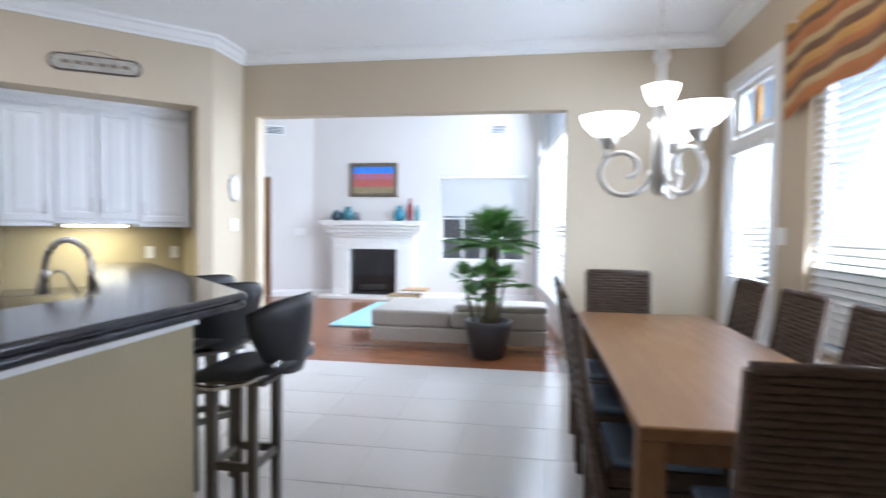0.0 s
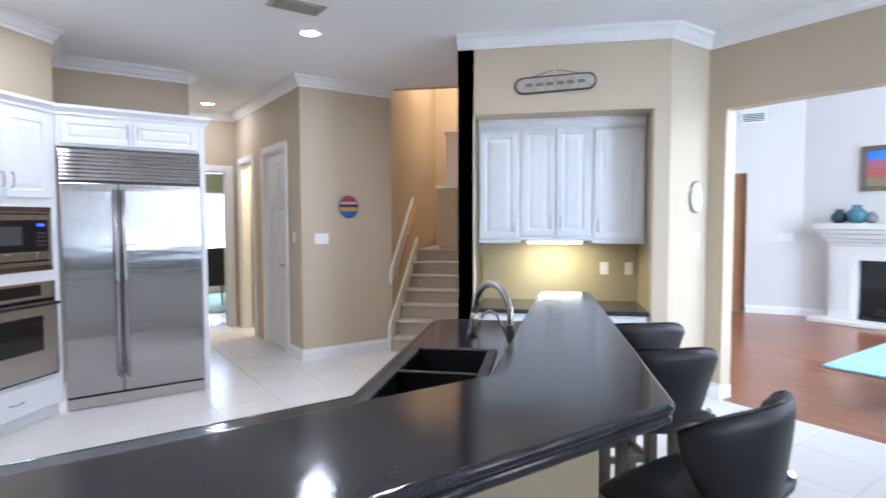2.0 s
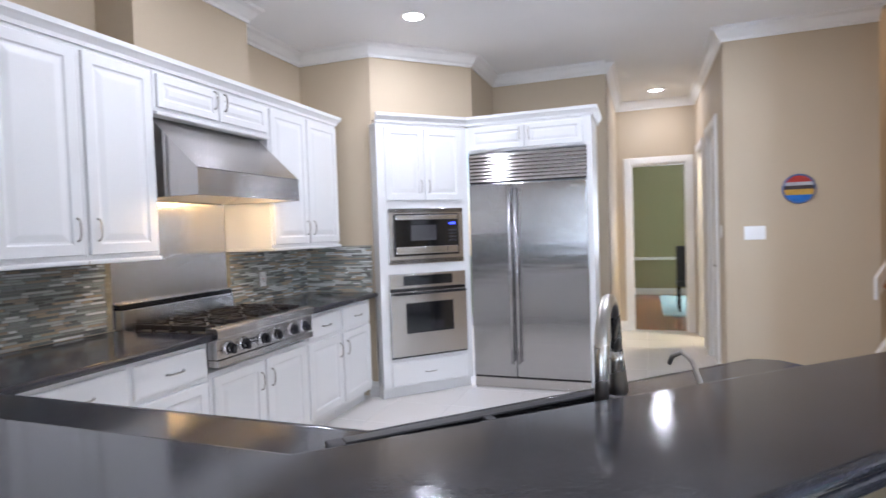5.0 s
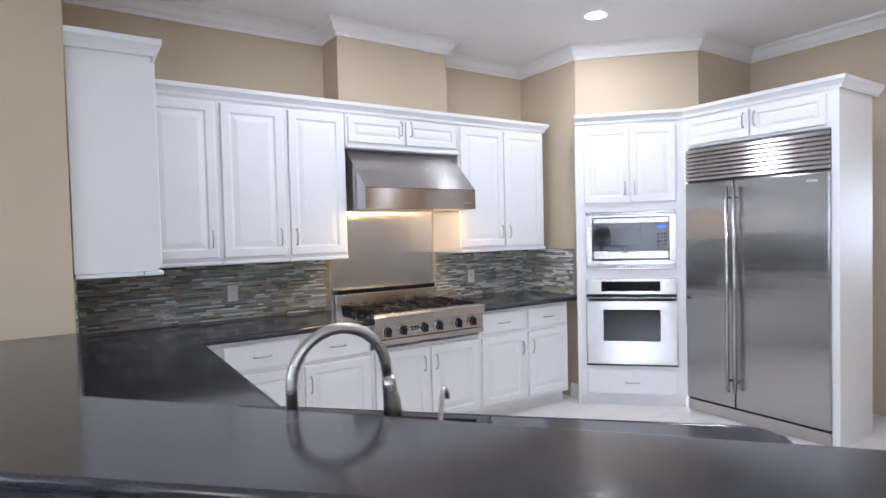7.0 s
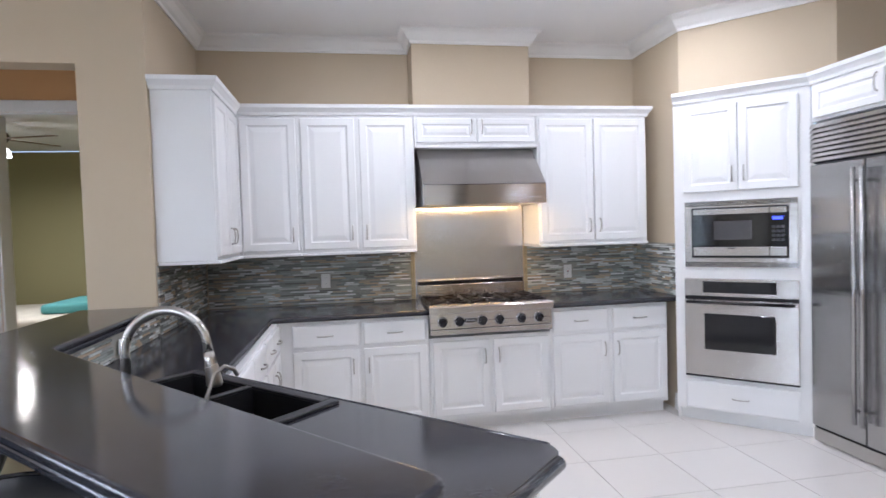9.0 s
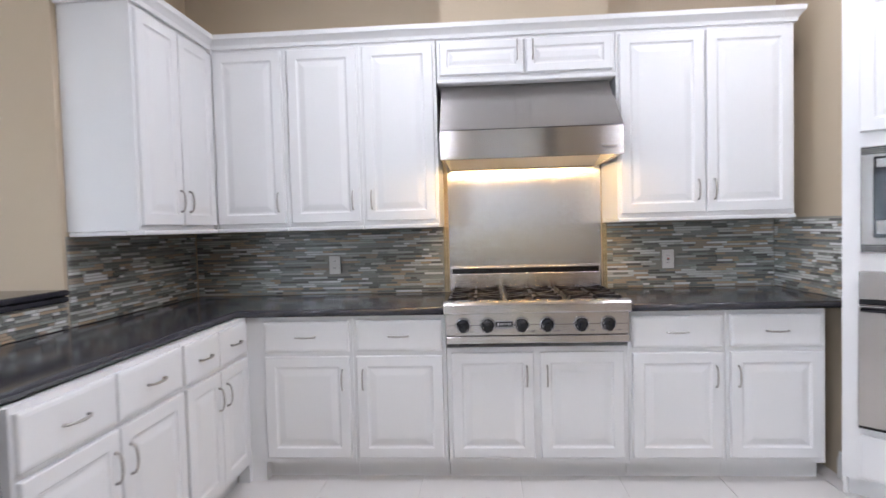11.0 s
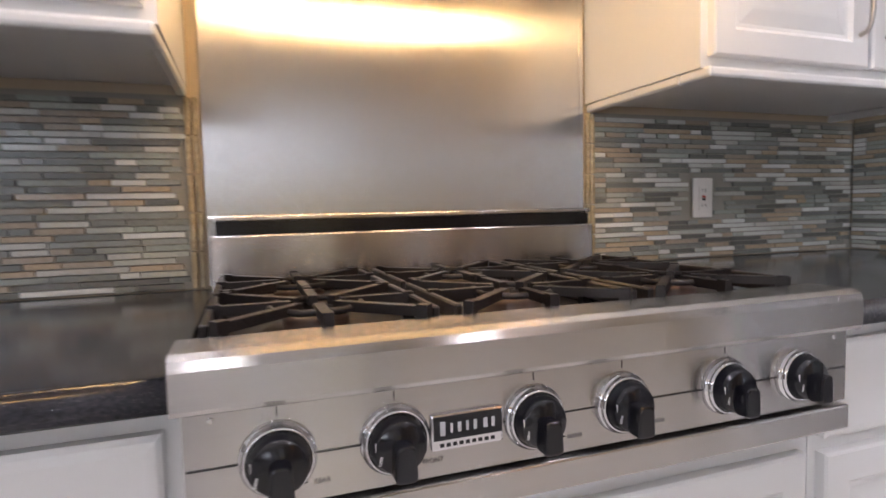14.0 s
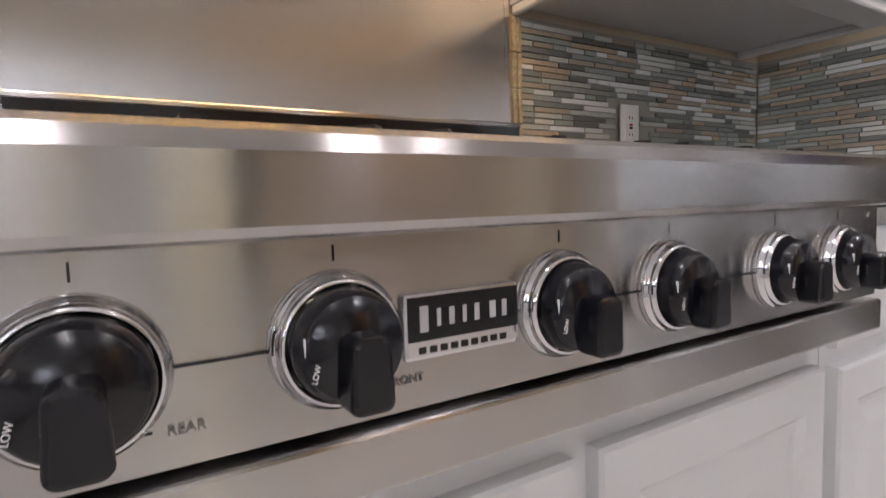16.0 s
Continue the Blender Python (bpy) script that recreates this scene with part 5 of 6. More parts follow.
def bar_stool(at):
    s = thing("bar_stool", at, "black leatherette bar stool with a wrap-round back and steel base", "bar stool", "stools at the bar")
    # x to the front, seat centre at the origin
    sz = 0.735
    W, D = 0.22, 0.21
    nu, nv = 13, 11
    bm = bmesh.new()
    def seat_pt(u, v, low):
        x = (u - 0.5) * 2 * D
        y = (v - 0.5) * 2 * W
        k = max(abs(u - 0.5), abs(v - 0.5)) * 2
        x *= 1 - 0.10 * (2 * v - 1) ** 4
        y *= 1 - 0.10 * (2 * u - 1) ** 4
        dip = 0.045 * max(0.0, -(u - 0.45)) * 2 + 0.03 * max(0, u - 0.75) * -3
        edge = 0.028 * k ** 6
        return (x, y, sz + 0.10 * max(0, 0.42 - u) + (-0.055 * max(0, u - 0.6)) + (0.035 - edge if not low else -0.025 + edge * 0.6))
    top = [[bm.verts.new(seat_pt(i / (nu - 1), j / (nv - 1), False)) for j in range(nv)] for i in range(nu)]
    bot = [[bm.verts.new(seat_pt(i / (nu - 1), j / (nv - 1), True)) for j in range(nv)] for i in range(nu)]
    for i in range(nu - 1):
        for j in range(nv - 1):
            bm.faces.new((top[i][j], top[i + 1][j], top[i + 1][j + 1], top[i][j + 1])).smooth = True
            bm.faces.new((bot[i][j], bot[i][j + 1], bot[i + 1][j + 1], bot[i + 1][j])).smooth = True
    rim = [(i, 0) for i in range(nu)] + [(nu - 1, j) for j in range(1, nv)] + [(i, nv - 1) for i in range(nu - 2, -1, -1)] + [(0, j) for j in range(nv - 2, 0, -1)]
    for (a, b), (c, d) in zip(rim, rim[1:] + rim[:1]):
        bm.faces.new((top[a][b], bot[a][b], bot[c][d], top[c][d])).smooth = True
    bmesh.ops.recalc_face_normals(bm, faces=bm.faces)
    part("seat", bm, LEATHER, s)
    # curved back that wraps the sitter
    bm = bmesh.new()
    na, nz = 19, 9
    def back_pt(a, z, r, squeeze):
        ang = math.pi + (a - 0.5) * 1.95
        half = abs(a - 0.5) * 2
        low = 0.725 + 0.17 * half ** 3.6
        high = 1.045 - 0.06 * half ** 3
        zz = low + (high - low) * z
        rr = r + 0.03 * (z - 0.3)
        taper = 0.88 + 0.14 * z ** 0.7
        return (rr * math.cos(ang) + 0.075, rr * math.sin(ang) * taper, zz)
    out = [[bm.verts.new(back_pt(i / (na - 1), j / (nz - 1), 0.298 - 0.012 * (abs(j / (nz - 1) - 0.5) * 2) ** 4, 0)) for j in range(nz)] for i in range(na)]
    inn = [[bm.verts.new(back_pt(i / (na - 1), j / (nz - 1), 0.256 + 0.014 * (abs(j / (nz - 1) - 0.5) * 2) ** 4, 0)) for j in range(nz)] for i in range(na)]
    for i in range(na - 1):
        for j in range(nz - 1):
            bm.faces.new((out[i][j], out[i][j + 1], out[i + 1][j + 1], out[i + 1][j])).smooth = True
            bm.faces.new((inn[i][j], inn[i + 1][j], inn[i + 1][j + 1], inn[i][j + 1])).smooth = True
    rim = [(i, 0) for i in range(na)] + [(na - 1, j) for j in range(1, nz)] + [(i, nz - 1) for i in range(na - 2, -1, -1)] + [(0, j) for j in range(nz - 2, 0, -1)]
    for (a, b), (c, d) in zip(rim, rim[1:] + rim[:1]):
        bm.faces.new((out[a][b], inn[a][b], inn[c][d], out[c][d])).smooth = True
    bmesh.ops.recalc_face_normals(bm, faces=bm.faces)
    part("backrest", bm, LEATHER, s)
    piping = tube(bmesh.new(), [back_pt(i / 18, 1.0, 0.278, 0)[:2] + (back_pt(i / 18, 1.0, 0.278, 0)[2] + 0.003,) for i in range(19)], 0.005, 6)
    part("piping", piping, BLACKM, s, "black edge piping")
    for sg in (-1, 1):
        br = tube(bmesh.new(), [(D * 0.97, sg * 0.185, sz - 0.045), (0.08, sg * 0.197, sz - 0.050), (-0.06, sg * 0.203, sz - 0.022), (-0.14, sg * 0.195, sz + 0.02), (-0.19, sg * 0.165, sz + 0.07)], 0.010, 8)
        part("side_rail", br, CHROME, s, "curved chrome side rail")
    part("seat_plate", boxed(-0.11, 0.15, -0.14, 0.14, sz - 0.048, sz - 0.028, 0.003), LEGM, s, "steel plate under the seat")
    for gx in (-0.045, 0.135):
        for gy in (-0.11, 0.11):
            part("leg", boxed(gx - 0.019, gx + 0.019, gy - 0.019, gy + 0.019, 0.0, sz - 0.048, 0.003), LEGM, s, "square dark brushed steel leg")
    for q in ((-0.026, 0.116, -0.121, -0.099), (-0.026, 0.116, 0.099, 0.121), (0.126, 0.146, -0.091, 0.091), (-0.056, -0.036, -0.091, 0.091)):
        part("foot_rail", boxed(*q, 0.325, 0.360, 0.003), LEGM, s, "brushed steel foot rail")
    return s


st1 = bar_stool(pose(-0.97, 2.19, 0, 0, 0, 181))
copy_thing(st1, pose(-1.455, 2.62, 0, 0, 0, 152))
copy_thing(st1, pose(-1.82, 2.98, 0, 0, 0, 152))


# ---- dining ----
tb = thing("dining_table", pose(0.94, 2.87, 0), "long honey-brown wooden dining table", "dining table")
part("tabletop", boxed(-0.43, 0.43, -1.175, 1.175, 0.705, 0.75, 0.008), TABLEW, tb)
for q in ((-0.36, -0.335, -1.0, 1.0), (0.335, 0.36, -1.0, 1.0), (-0.335, 0.335, -1.10, -1.075), (-0.335, 0.335, 1.075, 1.10)):
    part("apron", boxed(*q, 0.61, 0.704, 0.002), TABLEW, tb)
for gx in (-0.385, 0.385):
    for gy in (-1.12, 1.12):
        part("leg", boxed(gx - 0.042, gx + 0.042, gy - 0.042, gy + 0.042, 0, 0.704, 0.006), TABLEW, tb)


def wicker_chair(at):
    """A high-backed woven chair; it faces +x, its seat centre at the origin."""
    c = thing("dining_chair", at, "dark brown woven wicker dining chair with a straight back", "dining chair", "chairs round the table")
    part("seat", boxed(-0.20, 0.22, -0.22, 0.22, 0.40, 0.47, 0.02, 3), WICKER, c)
    part("cushion", boxed(-0.17, 0.21, -0.205, 0.205, 0.471, 0.505, 0.015, 3), mat("blue_grey_cushion", (0.20, 0.27, 0.36), 0.9, bump=0.4) if "blue_grey_cushion" not in bpy.data.materials else bpy.data.materials["blue_grey_cushion"], c, "blue-grey seat pad")
    bk = bmesh.new()
    rows = 34
    for k in range(rows):
        z0 = 0.30 + k * 0.0212
        lean = -0.0035 * k
        w = 0.225 + 0.003 * math.sin(k * 2.1)
        tube(bk, [(-0.205 + lean + 0.004 * math.sin(j * 1.57 + k * math.pi), -w + j * 2 * w / 10, z0 + 0.011) for j in range(11)], 0.0125, 6)
    part("backrest", bk, WICKER, c, "woven wicker back")
    frame_ = bmesh.new()
    for sg in (-1, 1):
        tube(frame_, [(-0.20, sg * 0.222, 0.0), (-0.205, sg * 0.222, 0.40), (-0.315, sg * 0.226, 1.01)], 0.017, 8)
    tube(frame_, [(-0.318, -0.226, 1.015), (-0.318, 0.226, 1.015)], 0.016, 8)
    part("back_frame", frame_, WICKER, c)
    for sg in (-1, 1):
        part("leg", tube(bmesh.new(), [(0.19, sg * 0.19, 0.0), (0.19, sg * 0.19, 0.40)], 0.02, 8), WICKER, c)
    side = bmesh.new()
    for sg in (-1, 1):
        box(side, -0.19, 0.20, sg * 0.205 - 0.012, sg * 0.205 + 0.012, 0.30, 0.40, 0.004, 1)
    part("skirt", side, WICKER, c, "woven seat skirt")
    return c


ch = wicker_chair(pose(0.66, 2.25, 0, 0, 0, 0))
for y in (2.85, 3.45):
    copy_thing(ch, pose(0.66, y, 0, 0, 0, 0))
for y in (2.35, 3.02, 3.70):
    copy_thing(ch, pose(1.22, y, 0, 0, 0, 180))
copy_thing(ch, pose(0.83, 4.06, 0, 0, 0, -90))
copy_thing(ch, pose(0.92, 1.68, 0, 0, 0, 90))

SILVER = mat("brushed_silver", (0.66, 0.66, 0.64), 0.3, 0.85, bump=0.0)
cl = thing("chandelier", pose(0.81, 2.93, CZ), "chandelier with frosted white bowl shades and scrolled nickel arms, lit", "chandelier")
part("canopy", lathe(bmesh.new(), [(0.0, -0.03), (0.05, -0.028), (0.065, -0.004), (0.065, -0.0005)], 24), NICKEL, cl)
chain = bmesh.new()
for k in range(13):
    zc = -0.03 - k * 0.06
    tube(chain, [(0.012 * math.cos(q), 0, zc - 0.035 + 0.035 * math.sin(q)) if k % 2 else (0, 0.012 * math.cos(q), zc - 0.035 + 0.035 * math.sin(q)) for q in [2 * math.pi * w / 10 for w in range(11)]], 0.0035, 5)
part("chain", chain, SILVER, cl)
part("stem", lathe(bmesh.new(), [(0.012, -0.80), (0.03, -0.82), (0.042, -0.86), (0.02, -0.90), (0.036, -1.10), (0.04, -1.22), (0.04, -1.50), (0.03, -1.53), (0.0, -1.55)], 20), SILVER, cl)


def bowl(cx, cy, cz, r):
    return lathe(bmesh.new(), [(0.03, -0.105), (0.55 * r, -0.092), (0.85 * r, -0.05), (r, 0.0), (r - 0.008, 0.002), (0.8 * r, -0.042), (0.5 * r, -0.080), (0.02, -0.093)], 28, (cx, cy, cz))


part("shade", bowl(0, 0, -1.0, 0.085), LAMPGLASS, cl, "small frosted bowl shade")
for k in range(3):
    a = radians(58.4 + 120 * k)
    cx, cy = 0.25 * math.cos(a), 0.25 * math.sin(a)
    part("shade", bowl(cx, cy, -1.145, 0.138), LAMPGLASS, cl, "frosted glass bowl shade")
    pts = []
    for q in range(26):
        th = math.pi * 0.5 + q * 0.30
        rr = 0.125 if q < 11 else 0.125 - 0.0062 * (q - 10)
        rad = 0.165 - rr * math.sin(th) if q < 1 else 0.165 - rr * math.sin(th)
        pts.append((rad * math.cos(a), rad * math.sin(a), -1.42 + rr * math.cos(th)))
    part("arm", tube(bmesh.new(), pts, 0.013, 8), SILVER, cl, "scrolled silver arm")
    part("cup", lathe(bmesh.new(), [(0.02, -1.31), (0.05, -1.265), (0.05, -1.252), (0.0, -1.25)], 16, (cx, cy, 0)), SILVER, cl)
    part("riser", tube(bmesh.new(), [(cx, cy, -1.31), (cx * 1.06, cy * 1.06, -1.36)], 0.011, 8), SILVER, cl)
bulb = new("chandelier_lamp", bpy.data.lights.new("chandelier_lamp", "POINT"))
bulb.data.energy, bulb.data.color, bulb.data.shadow_soft_size = 9, (1.0, 0.92, 0.8), 0.2
bulb.location = (0.81, 2.93, CZ - 0.90)


def blinds(name, at, w, z0, z1, label, pitch=0.045, tilt=38):
    b = thing(name, at, label, "window blind")
    part("headrail", boxed(0, w, -0.03, 0.03, z1 - 0.045, z1, 0.003), BLINDW, b)
    sl = bmesh.new()
    box(sl, 0.005, w - 0.005, -0.024, 0.024, -0.0012, 0.0012)
    bmesh.ops.rotate(sl, verts=sl.verts, cent=(0, 0, 0), matrix=Matrix.Rotation(radians(tilt), 3, "X"))
    me = None
    z = z1 - 0.075
    while z > z0 + 0.04:
        if me is None:
            first = part("slat", sl, BLINDW, b, at=pose(0, 0, z))
            me = first.data
        else:
            o = new("slat", me)
            o.parent, o.matrix_basis = b, pose(0, 0, z)
        z -= pitch
    part("bottom_rail", boxed(0, w, -0.025, 0.025, z0, z0 + 0.022, 0.004), BLINDW, b)
    for x in (0.12, w - 0.12):
        part("cord", tube(bmesh.new(), [(x, -0.026, z0 + 0.02), (x, -0.026, z1 - 0.04)], 0.0015, 5), BLINDW, b)
    return b


def window(name, at, w, z0, z1, cols, rows, label):
    """A sash set in an opening; its lower left corner at the pose's origin, room side towards -y."""
    o = tagged(new(name), label, kind="structure")
    o.matrix_basis = at
    t = 0.05
    for q in ((0, t, z0, z1), (w - t, w, z0, z1), (t, w - t, z0, z0 + t), (t, w - t, z1 - t, z1)):
        part("frame", boxed(q[0], q[1], 0.0, 0.05, q[2], q[3], 0.004, 1), TRIMW, o)
    for k in range(1, cols):
        x = t + (w - 2 * t) * k / cols
        part("muntin", boxed(x - 0.012, x + 0.012, 0.01, 0.04, z0 + t, z1 - t), TRIMW, o)
    for k in range(1, rows):
        z = z0 + t + (z1 - z0 - 2 * t) * k / rows
        part("muntin", boxed(t, w - t, 0.012, 0.038, z - 0.012, z + 0.012), TRIMW, o)
    g = part("pane", boxed(t, w - t, 0.022, 0.027, z0 + t, z1 - t), GLASSP, o)
    g.visible_shadow = False
    return o


# east wall: glazed door with transom, then the wide window
window("window_1", pose(1.87, 3.63, 0, 0, 0, -90), 2.13, 0.62, 2.30, 2, 1, "white-framed dining window")
blinds("window_blind", pose(1.845, 3.62, 0, 0, 0, -90), 2.11, 0.66, 2.29, "white horizontal blinds, slats half open")
structure("window_sill", boxed(1.70, 1.80, 1.46, 3.66, 0.585, 0.618, 0.006), TRIMW, "white painted window sill")
window("window_2", pose(1.86, 5.00, 0, 0, 0, -90), 0.88, 2.11, 2.50, 1, 1, "transom window over the glazed door")
part("stained_panel", boxed(0.30, 0.42, 0.016, 0.021, 2.16, 2.45), mat("amber_glass_strip", (0.75, 0.38, 0.08), 0.2), bpy.data.objects["window_2"], "amber glass strip")
gd = thing("glazed_door", pose(1.83, 5.00, 0, 0, 0, -90), "white glazed patio door with blinds, closed", "door")
for q in ((0.0, 0.11, 0, 2.09), (0.77, 0.88, 0, 2.09), (0.11, 0.77, 0, 0.92), (0.11, 0.77, 1.98, 2.09)):
    part("stile", boxed(q[0], q[1], 0, 0.045, q[2] + 0.005, q[3], 0.003, 1), TRIMW, gd)
pn = part("pane", boxed(0.11, 0.77, 0.02, 0.025, 0.925, 1.98), GLASSP, gd)
pn.visible_shadow = False
part("door_handle", tube(bmesh.new(), [(0.82, -0.05, 1.0), (0.72, -0.055, 1.0)], 0.009, 8), NICKEL, gd, "nickel lever")
part("lock", lathe(bmesh.new(), [(0.026, 0), (0.026, 0.012), (0.01, 0.03)], 16, (0.82, 0, 1.12), "-y"), NICKEL, gd)
part("rosette", lathe(bmesh.new(), [(0.026, 0), (0.026, 0.01), (0.01, 0.05)], 16, (0.82, 0, 1.0), "-y"), NICKEL, gd)
blinds("door_blind", pose(1.80, 4.885, 0, 0, 0, -90), 0.65, 0.95, 1.99, "white blinds on the patio door")
casing("door_casing_5", pose(1.80, 5.00, 0, 0, 0, -90), 0.88, 2.50, 0.03)
val = thing("window_valance", pose(1.80, 3.82, 0, 0, 0, -90), "gold and brown striped fabric valance with a scalloped edge", "valance")
STRIPE = [mat("stripe_gold", (0.50, 0.27, 0.08), 0.85, bump=0.3), mat("stripe_brown", (0.16, 0.085, 0.045), 0.85, bump=0.3), mat("stripe_rust", (0.40, 0.15, 0.05), 0.85, bump=0.3), mat("stripe_sand", (0.48, 0.34, 0.17), 0.85, bump=0.3)]
zs = [2.62, 2.56, 2.52, 2.45, 2.41, 2.36, 2.31, 2.27, 2.22, 2.18, 2.12]
for k in range(len(zs) - 1):
    bm = bmesh.new()
    n = 28
    top, bot = [], []
    for i in range(n + 1):
        u = i / n
        drop = 0.16 * math.sin(math.pi * min(1, max(0, (u * 1.0)))) ** 2 * -1 + 0.10
        f0, f1 = (zs[0] - zs[k]) / 0.5, (zs[0] - zs[k + 1]) / 0.5
        wob = -0.07 + 0.012 * math.sin(u * 40)
        tail = 0.10 * (abs(u - 0.5) * 2) ** 6
        top.append((u * 2.45, wob, zs[k] - tail * f0))
        bot.append((u * 2.45, wob, zs[k + 1] - tail * f1 - (0.02 * abs(math.sin(u * 14)) if k == len(zs) - 2 else 0)))
    tv, bv = [bm.verts.new(p) for p in top], [bm.verts.new(p) for p in bot]
    tv2, bv2 = [bm.verts.new((x, y + 0.006, z)) for x, y, z in top], [bm.verts.new((x, y + 0.006, z)) for x, y, z in bot]
    for i in range(n):
        bm.faces.new((bv[i], bv[i + 1], tv[i + 1], tv[i])).smooth = True
        bm.faces.new((bv2[i], tv2[i], tv2[i + 1], bv2[i + 1])).smooth = True
        bm.faces.new((bv[i], bv2[i], bv2[i + 1], bv[i + 1]))
    part("fabric_band", bm, STRIPE[(0, 1, 2, 3, 1, 0, 2, 1, 3, 2)[k]], val)
part("return", boxed(0.0, 0.008, -0.066, -0.002, 2.10, 2.62), STRIPE[1], val)
part("mounting_board", boxed(0.01, 2.44, -0.06, -0.002, 2.60, 2.62), TRIMW, val)

# ---- family room ----
fp = thing("fireplace", pose(-2.80, 10.30, 0), "white cast-stone fireplace with a black firebox", "fireplace")
part("hearth", boxed(-1.0, 1.0, -0.42, 0.0, 0.0, 0.06, 0.01), STONE, fp)
for sg in (-1, 1):
    x0, x1 = sorted((sg * 0.46, sg * 0.80))
    part("pilaster", boxed(x0, x1, -0.20, 0.0, 0.061, 1.14, 0.008), STONE, fp)
    x0, x1 = sorted((sg * 0.52, sg * 0.74))
    part("pilaster_panel", boxed(x0, x1, -0.215, -0.20, 0.20, 1.0, 0.006), STONE, fp)
part("lintel", boxed(-0.46, 0.46, -0.20, 0.0, 0.93, 1.14, 0.006), STONE, fp)
mant = bmesh.new()
for z0, z1, w, d in ((1.14, 1.19, 0.80, 0.22), (1.19, 1.24, 0.84, 0.25), (1.24, 1.31, 0.88, 0.29), (1.31, 1.37, 0.93, 0.33), (1.37, 1.46, 0.97, 0.37)):
    box(mant, -w, w, -d, 0, z0 + 0.0005, z1, 0.012, 3)
part("mantel", mant, STONE, fp, "stepped stone mantel shelf")
part("firebox", boxed(-0.46, 0.46, -0.06, -0.002, 0.061, 0.93), GLASSBLK, fp, "black glass firebox front")
part("inner_frame", boxed(-0.459, 0.459, -0.085, -0.061, 0.061, 0.14), BLACKM, fp)
part("logs", tube(bmesh.new(), [(-0.25, -0.10, 0.20), (0.25, -0.09, 0.22)], 0.05, 10), mat("charred_log", (0.03, 0.025, 0.02), 0.9, bump=0.5), fp)
pic = thing("framed_painting", pose(-2.83, 10.298, 1.92), "framed painting of a red and purple landscape under blue sky", "painting")
for q in ((-0.47, 0.47, 0.0, 0.07), (-0.47, 0.47, 0.57, 0.64), (-0.47, -0.40, 0.07, 0.57), (0.40, 0.47, 0.07, 0.57)):
    part("frame", boxed(q[0], q[1], -0.04, 0, q[2], q[3], 0.008), mat("bronze_frame", (0.22, 0.18, 0.13), 0.4, 0.6) if "bronze_frame" not in bpy.data.materials else bpy.data.materials["bronze_frame"], pic, "bronze frame")
for k, (z0, z1, c, c2) in enumerate(((0.07, 0.19, (0.35, 0.22, 0.14), (0.20, 0.22, 0.10)), (0.19, 0.33, (0.50, 0.12, 0.07), (0.35, 0.10, 0.12)), (0.33, 0.44, (0.30, 0.12, 0.30), (0.45, 0.15, 0.15)), (0.44, 0.57, (0.03, 0.16, 0.75), (0.06, 0.28, 0.80)))):
    part("canvas", boxed(-0.40, 0.40, -0.02, -0.002, z0, z1), mat("paint_%d" % k, c, 0.5, second=c2, scale=7, vary=0.3), pic, "painted canvas")


def vase(x, h, r, c, label):
    v = thing("vase", pose(x, 10.12, 1.4605), label, "vase")
    part("body", lathe(bmesh.new(), [(0.55 * r, 0), (r, 0.25 * h), (0.95 * r, 0.6 * h), (0.45 * r, 0.85 * h), (0.5 * r, h), (0.42 * r, h), (0.38 * r, 0.85 * h)], 20), mat("glaze_" + label[:6] + str(round(x, 2)), c, 0.2, second=tuple(q * 0.4 for q in c), scale=12, vary=0.3), v)
    return v


vase(-3.50, 0.20, 0.10, (0.03, 0.08, 0.12), "dark blue glazed squat vase on the mantel")
vase(-3.28, 0.26, 0.13, (0.08, 0.25, 0.30), "turquoise glazed round vase on the mantel")
vase(-3.10, 0.16, 0.07, (0.25, 0.27, 0.30), "grey ceramic jar on the mantel")
vase(-2.28, 0.28, 0.11, (0.05, 0.28, 0.40), "blue banded vase on the mantel")
vase(-2.08, 0.42, 0.06, (0.30, 0.05, 0.06), "tall dark red bottle vase on the mantel")
vase(-1.95, 0.30, 0.05, (0.10, 0.35, 0.38), "slim teal vase on the mantel")
for x, z, w in ((-4.67, 3.15, 0.36), (-0.47, 3.15, 0.32)):
    v = thing("wall_vent", pose(x, 10.29 if x > -4 else 9.945, z) @ pose(0, 0, 0, 0, 0, 0 if x > -4 else 28.8), "small dark wall air grille", "air vent")
    part("frame", boxed(-w / 2, w / 2, -0.02, 0.01, -0.09, 0.09, 0.004), TRIMW, v)
    for k in range(5):
        part("slat", boxed(-w / 2 + 0.03, w / 2 - 0.03, -0.024, -0.02, -0.06 + k * 0.026, -0.045 + k * 0.026), mat("vent_dark", (0.08, 0.10, 0.13), 0.5) if "vent_dark" not in bpy.data.materials else bpy.data.materials["vent_dark"], v)
window("window_3", pose(-1.55, 10.34, 0), 1.60, 0.72, 2.32, 4, 4, "white-muntined family room window")
shd = thing("roller_shade", pose(-1.54, 10.325, 0), "white roller shade drawn half down", "window shade")
part("fabric", boxed(0, 1.58, -0.004, 0.004, 1.58, 2.26), SHADEF, shd)
part("cassette", boxed(0, 1.58, -0.03, 0.03, 2.262, 2.315, 0.008), BLINDW, shd)
part("hem_bar", boxed(0, 1.58, -0.008, 0.008, 1.565, 1.58, 0.003), BLINDW, shd)
structure("ground", boxed(-40, 40, -40, 40, -0.60, -0.45), mat("dry_lawn", (0.10, 0.12, 0.05), 0.95, scale=3, fine=60, vary=0.2, bump=0.6), "lawn round the house")
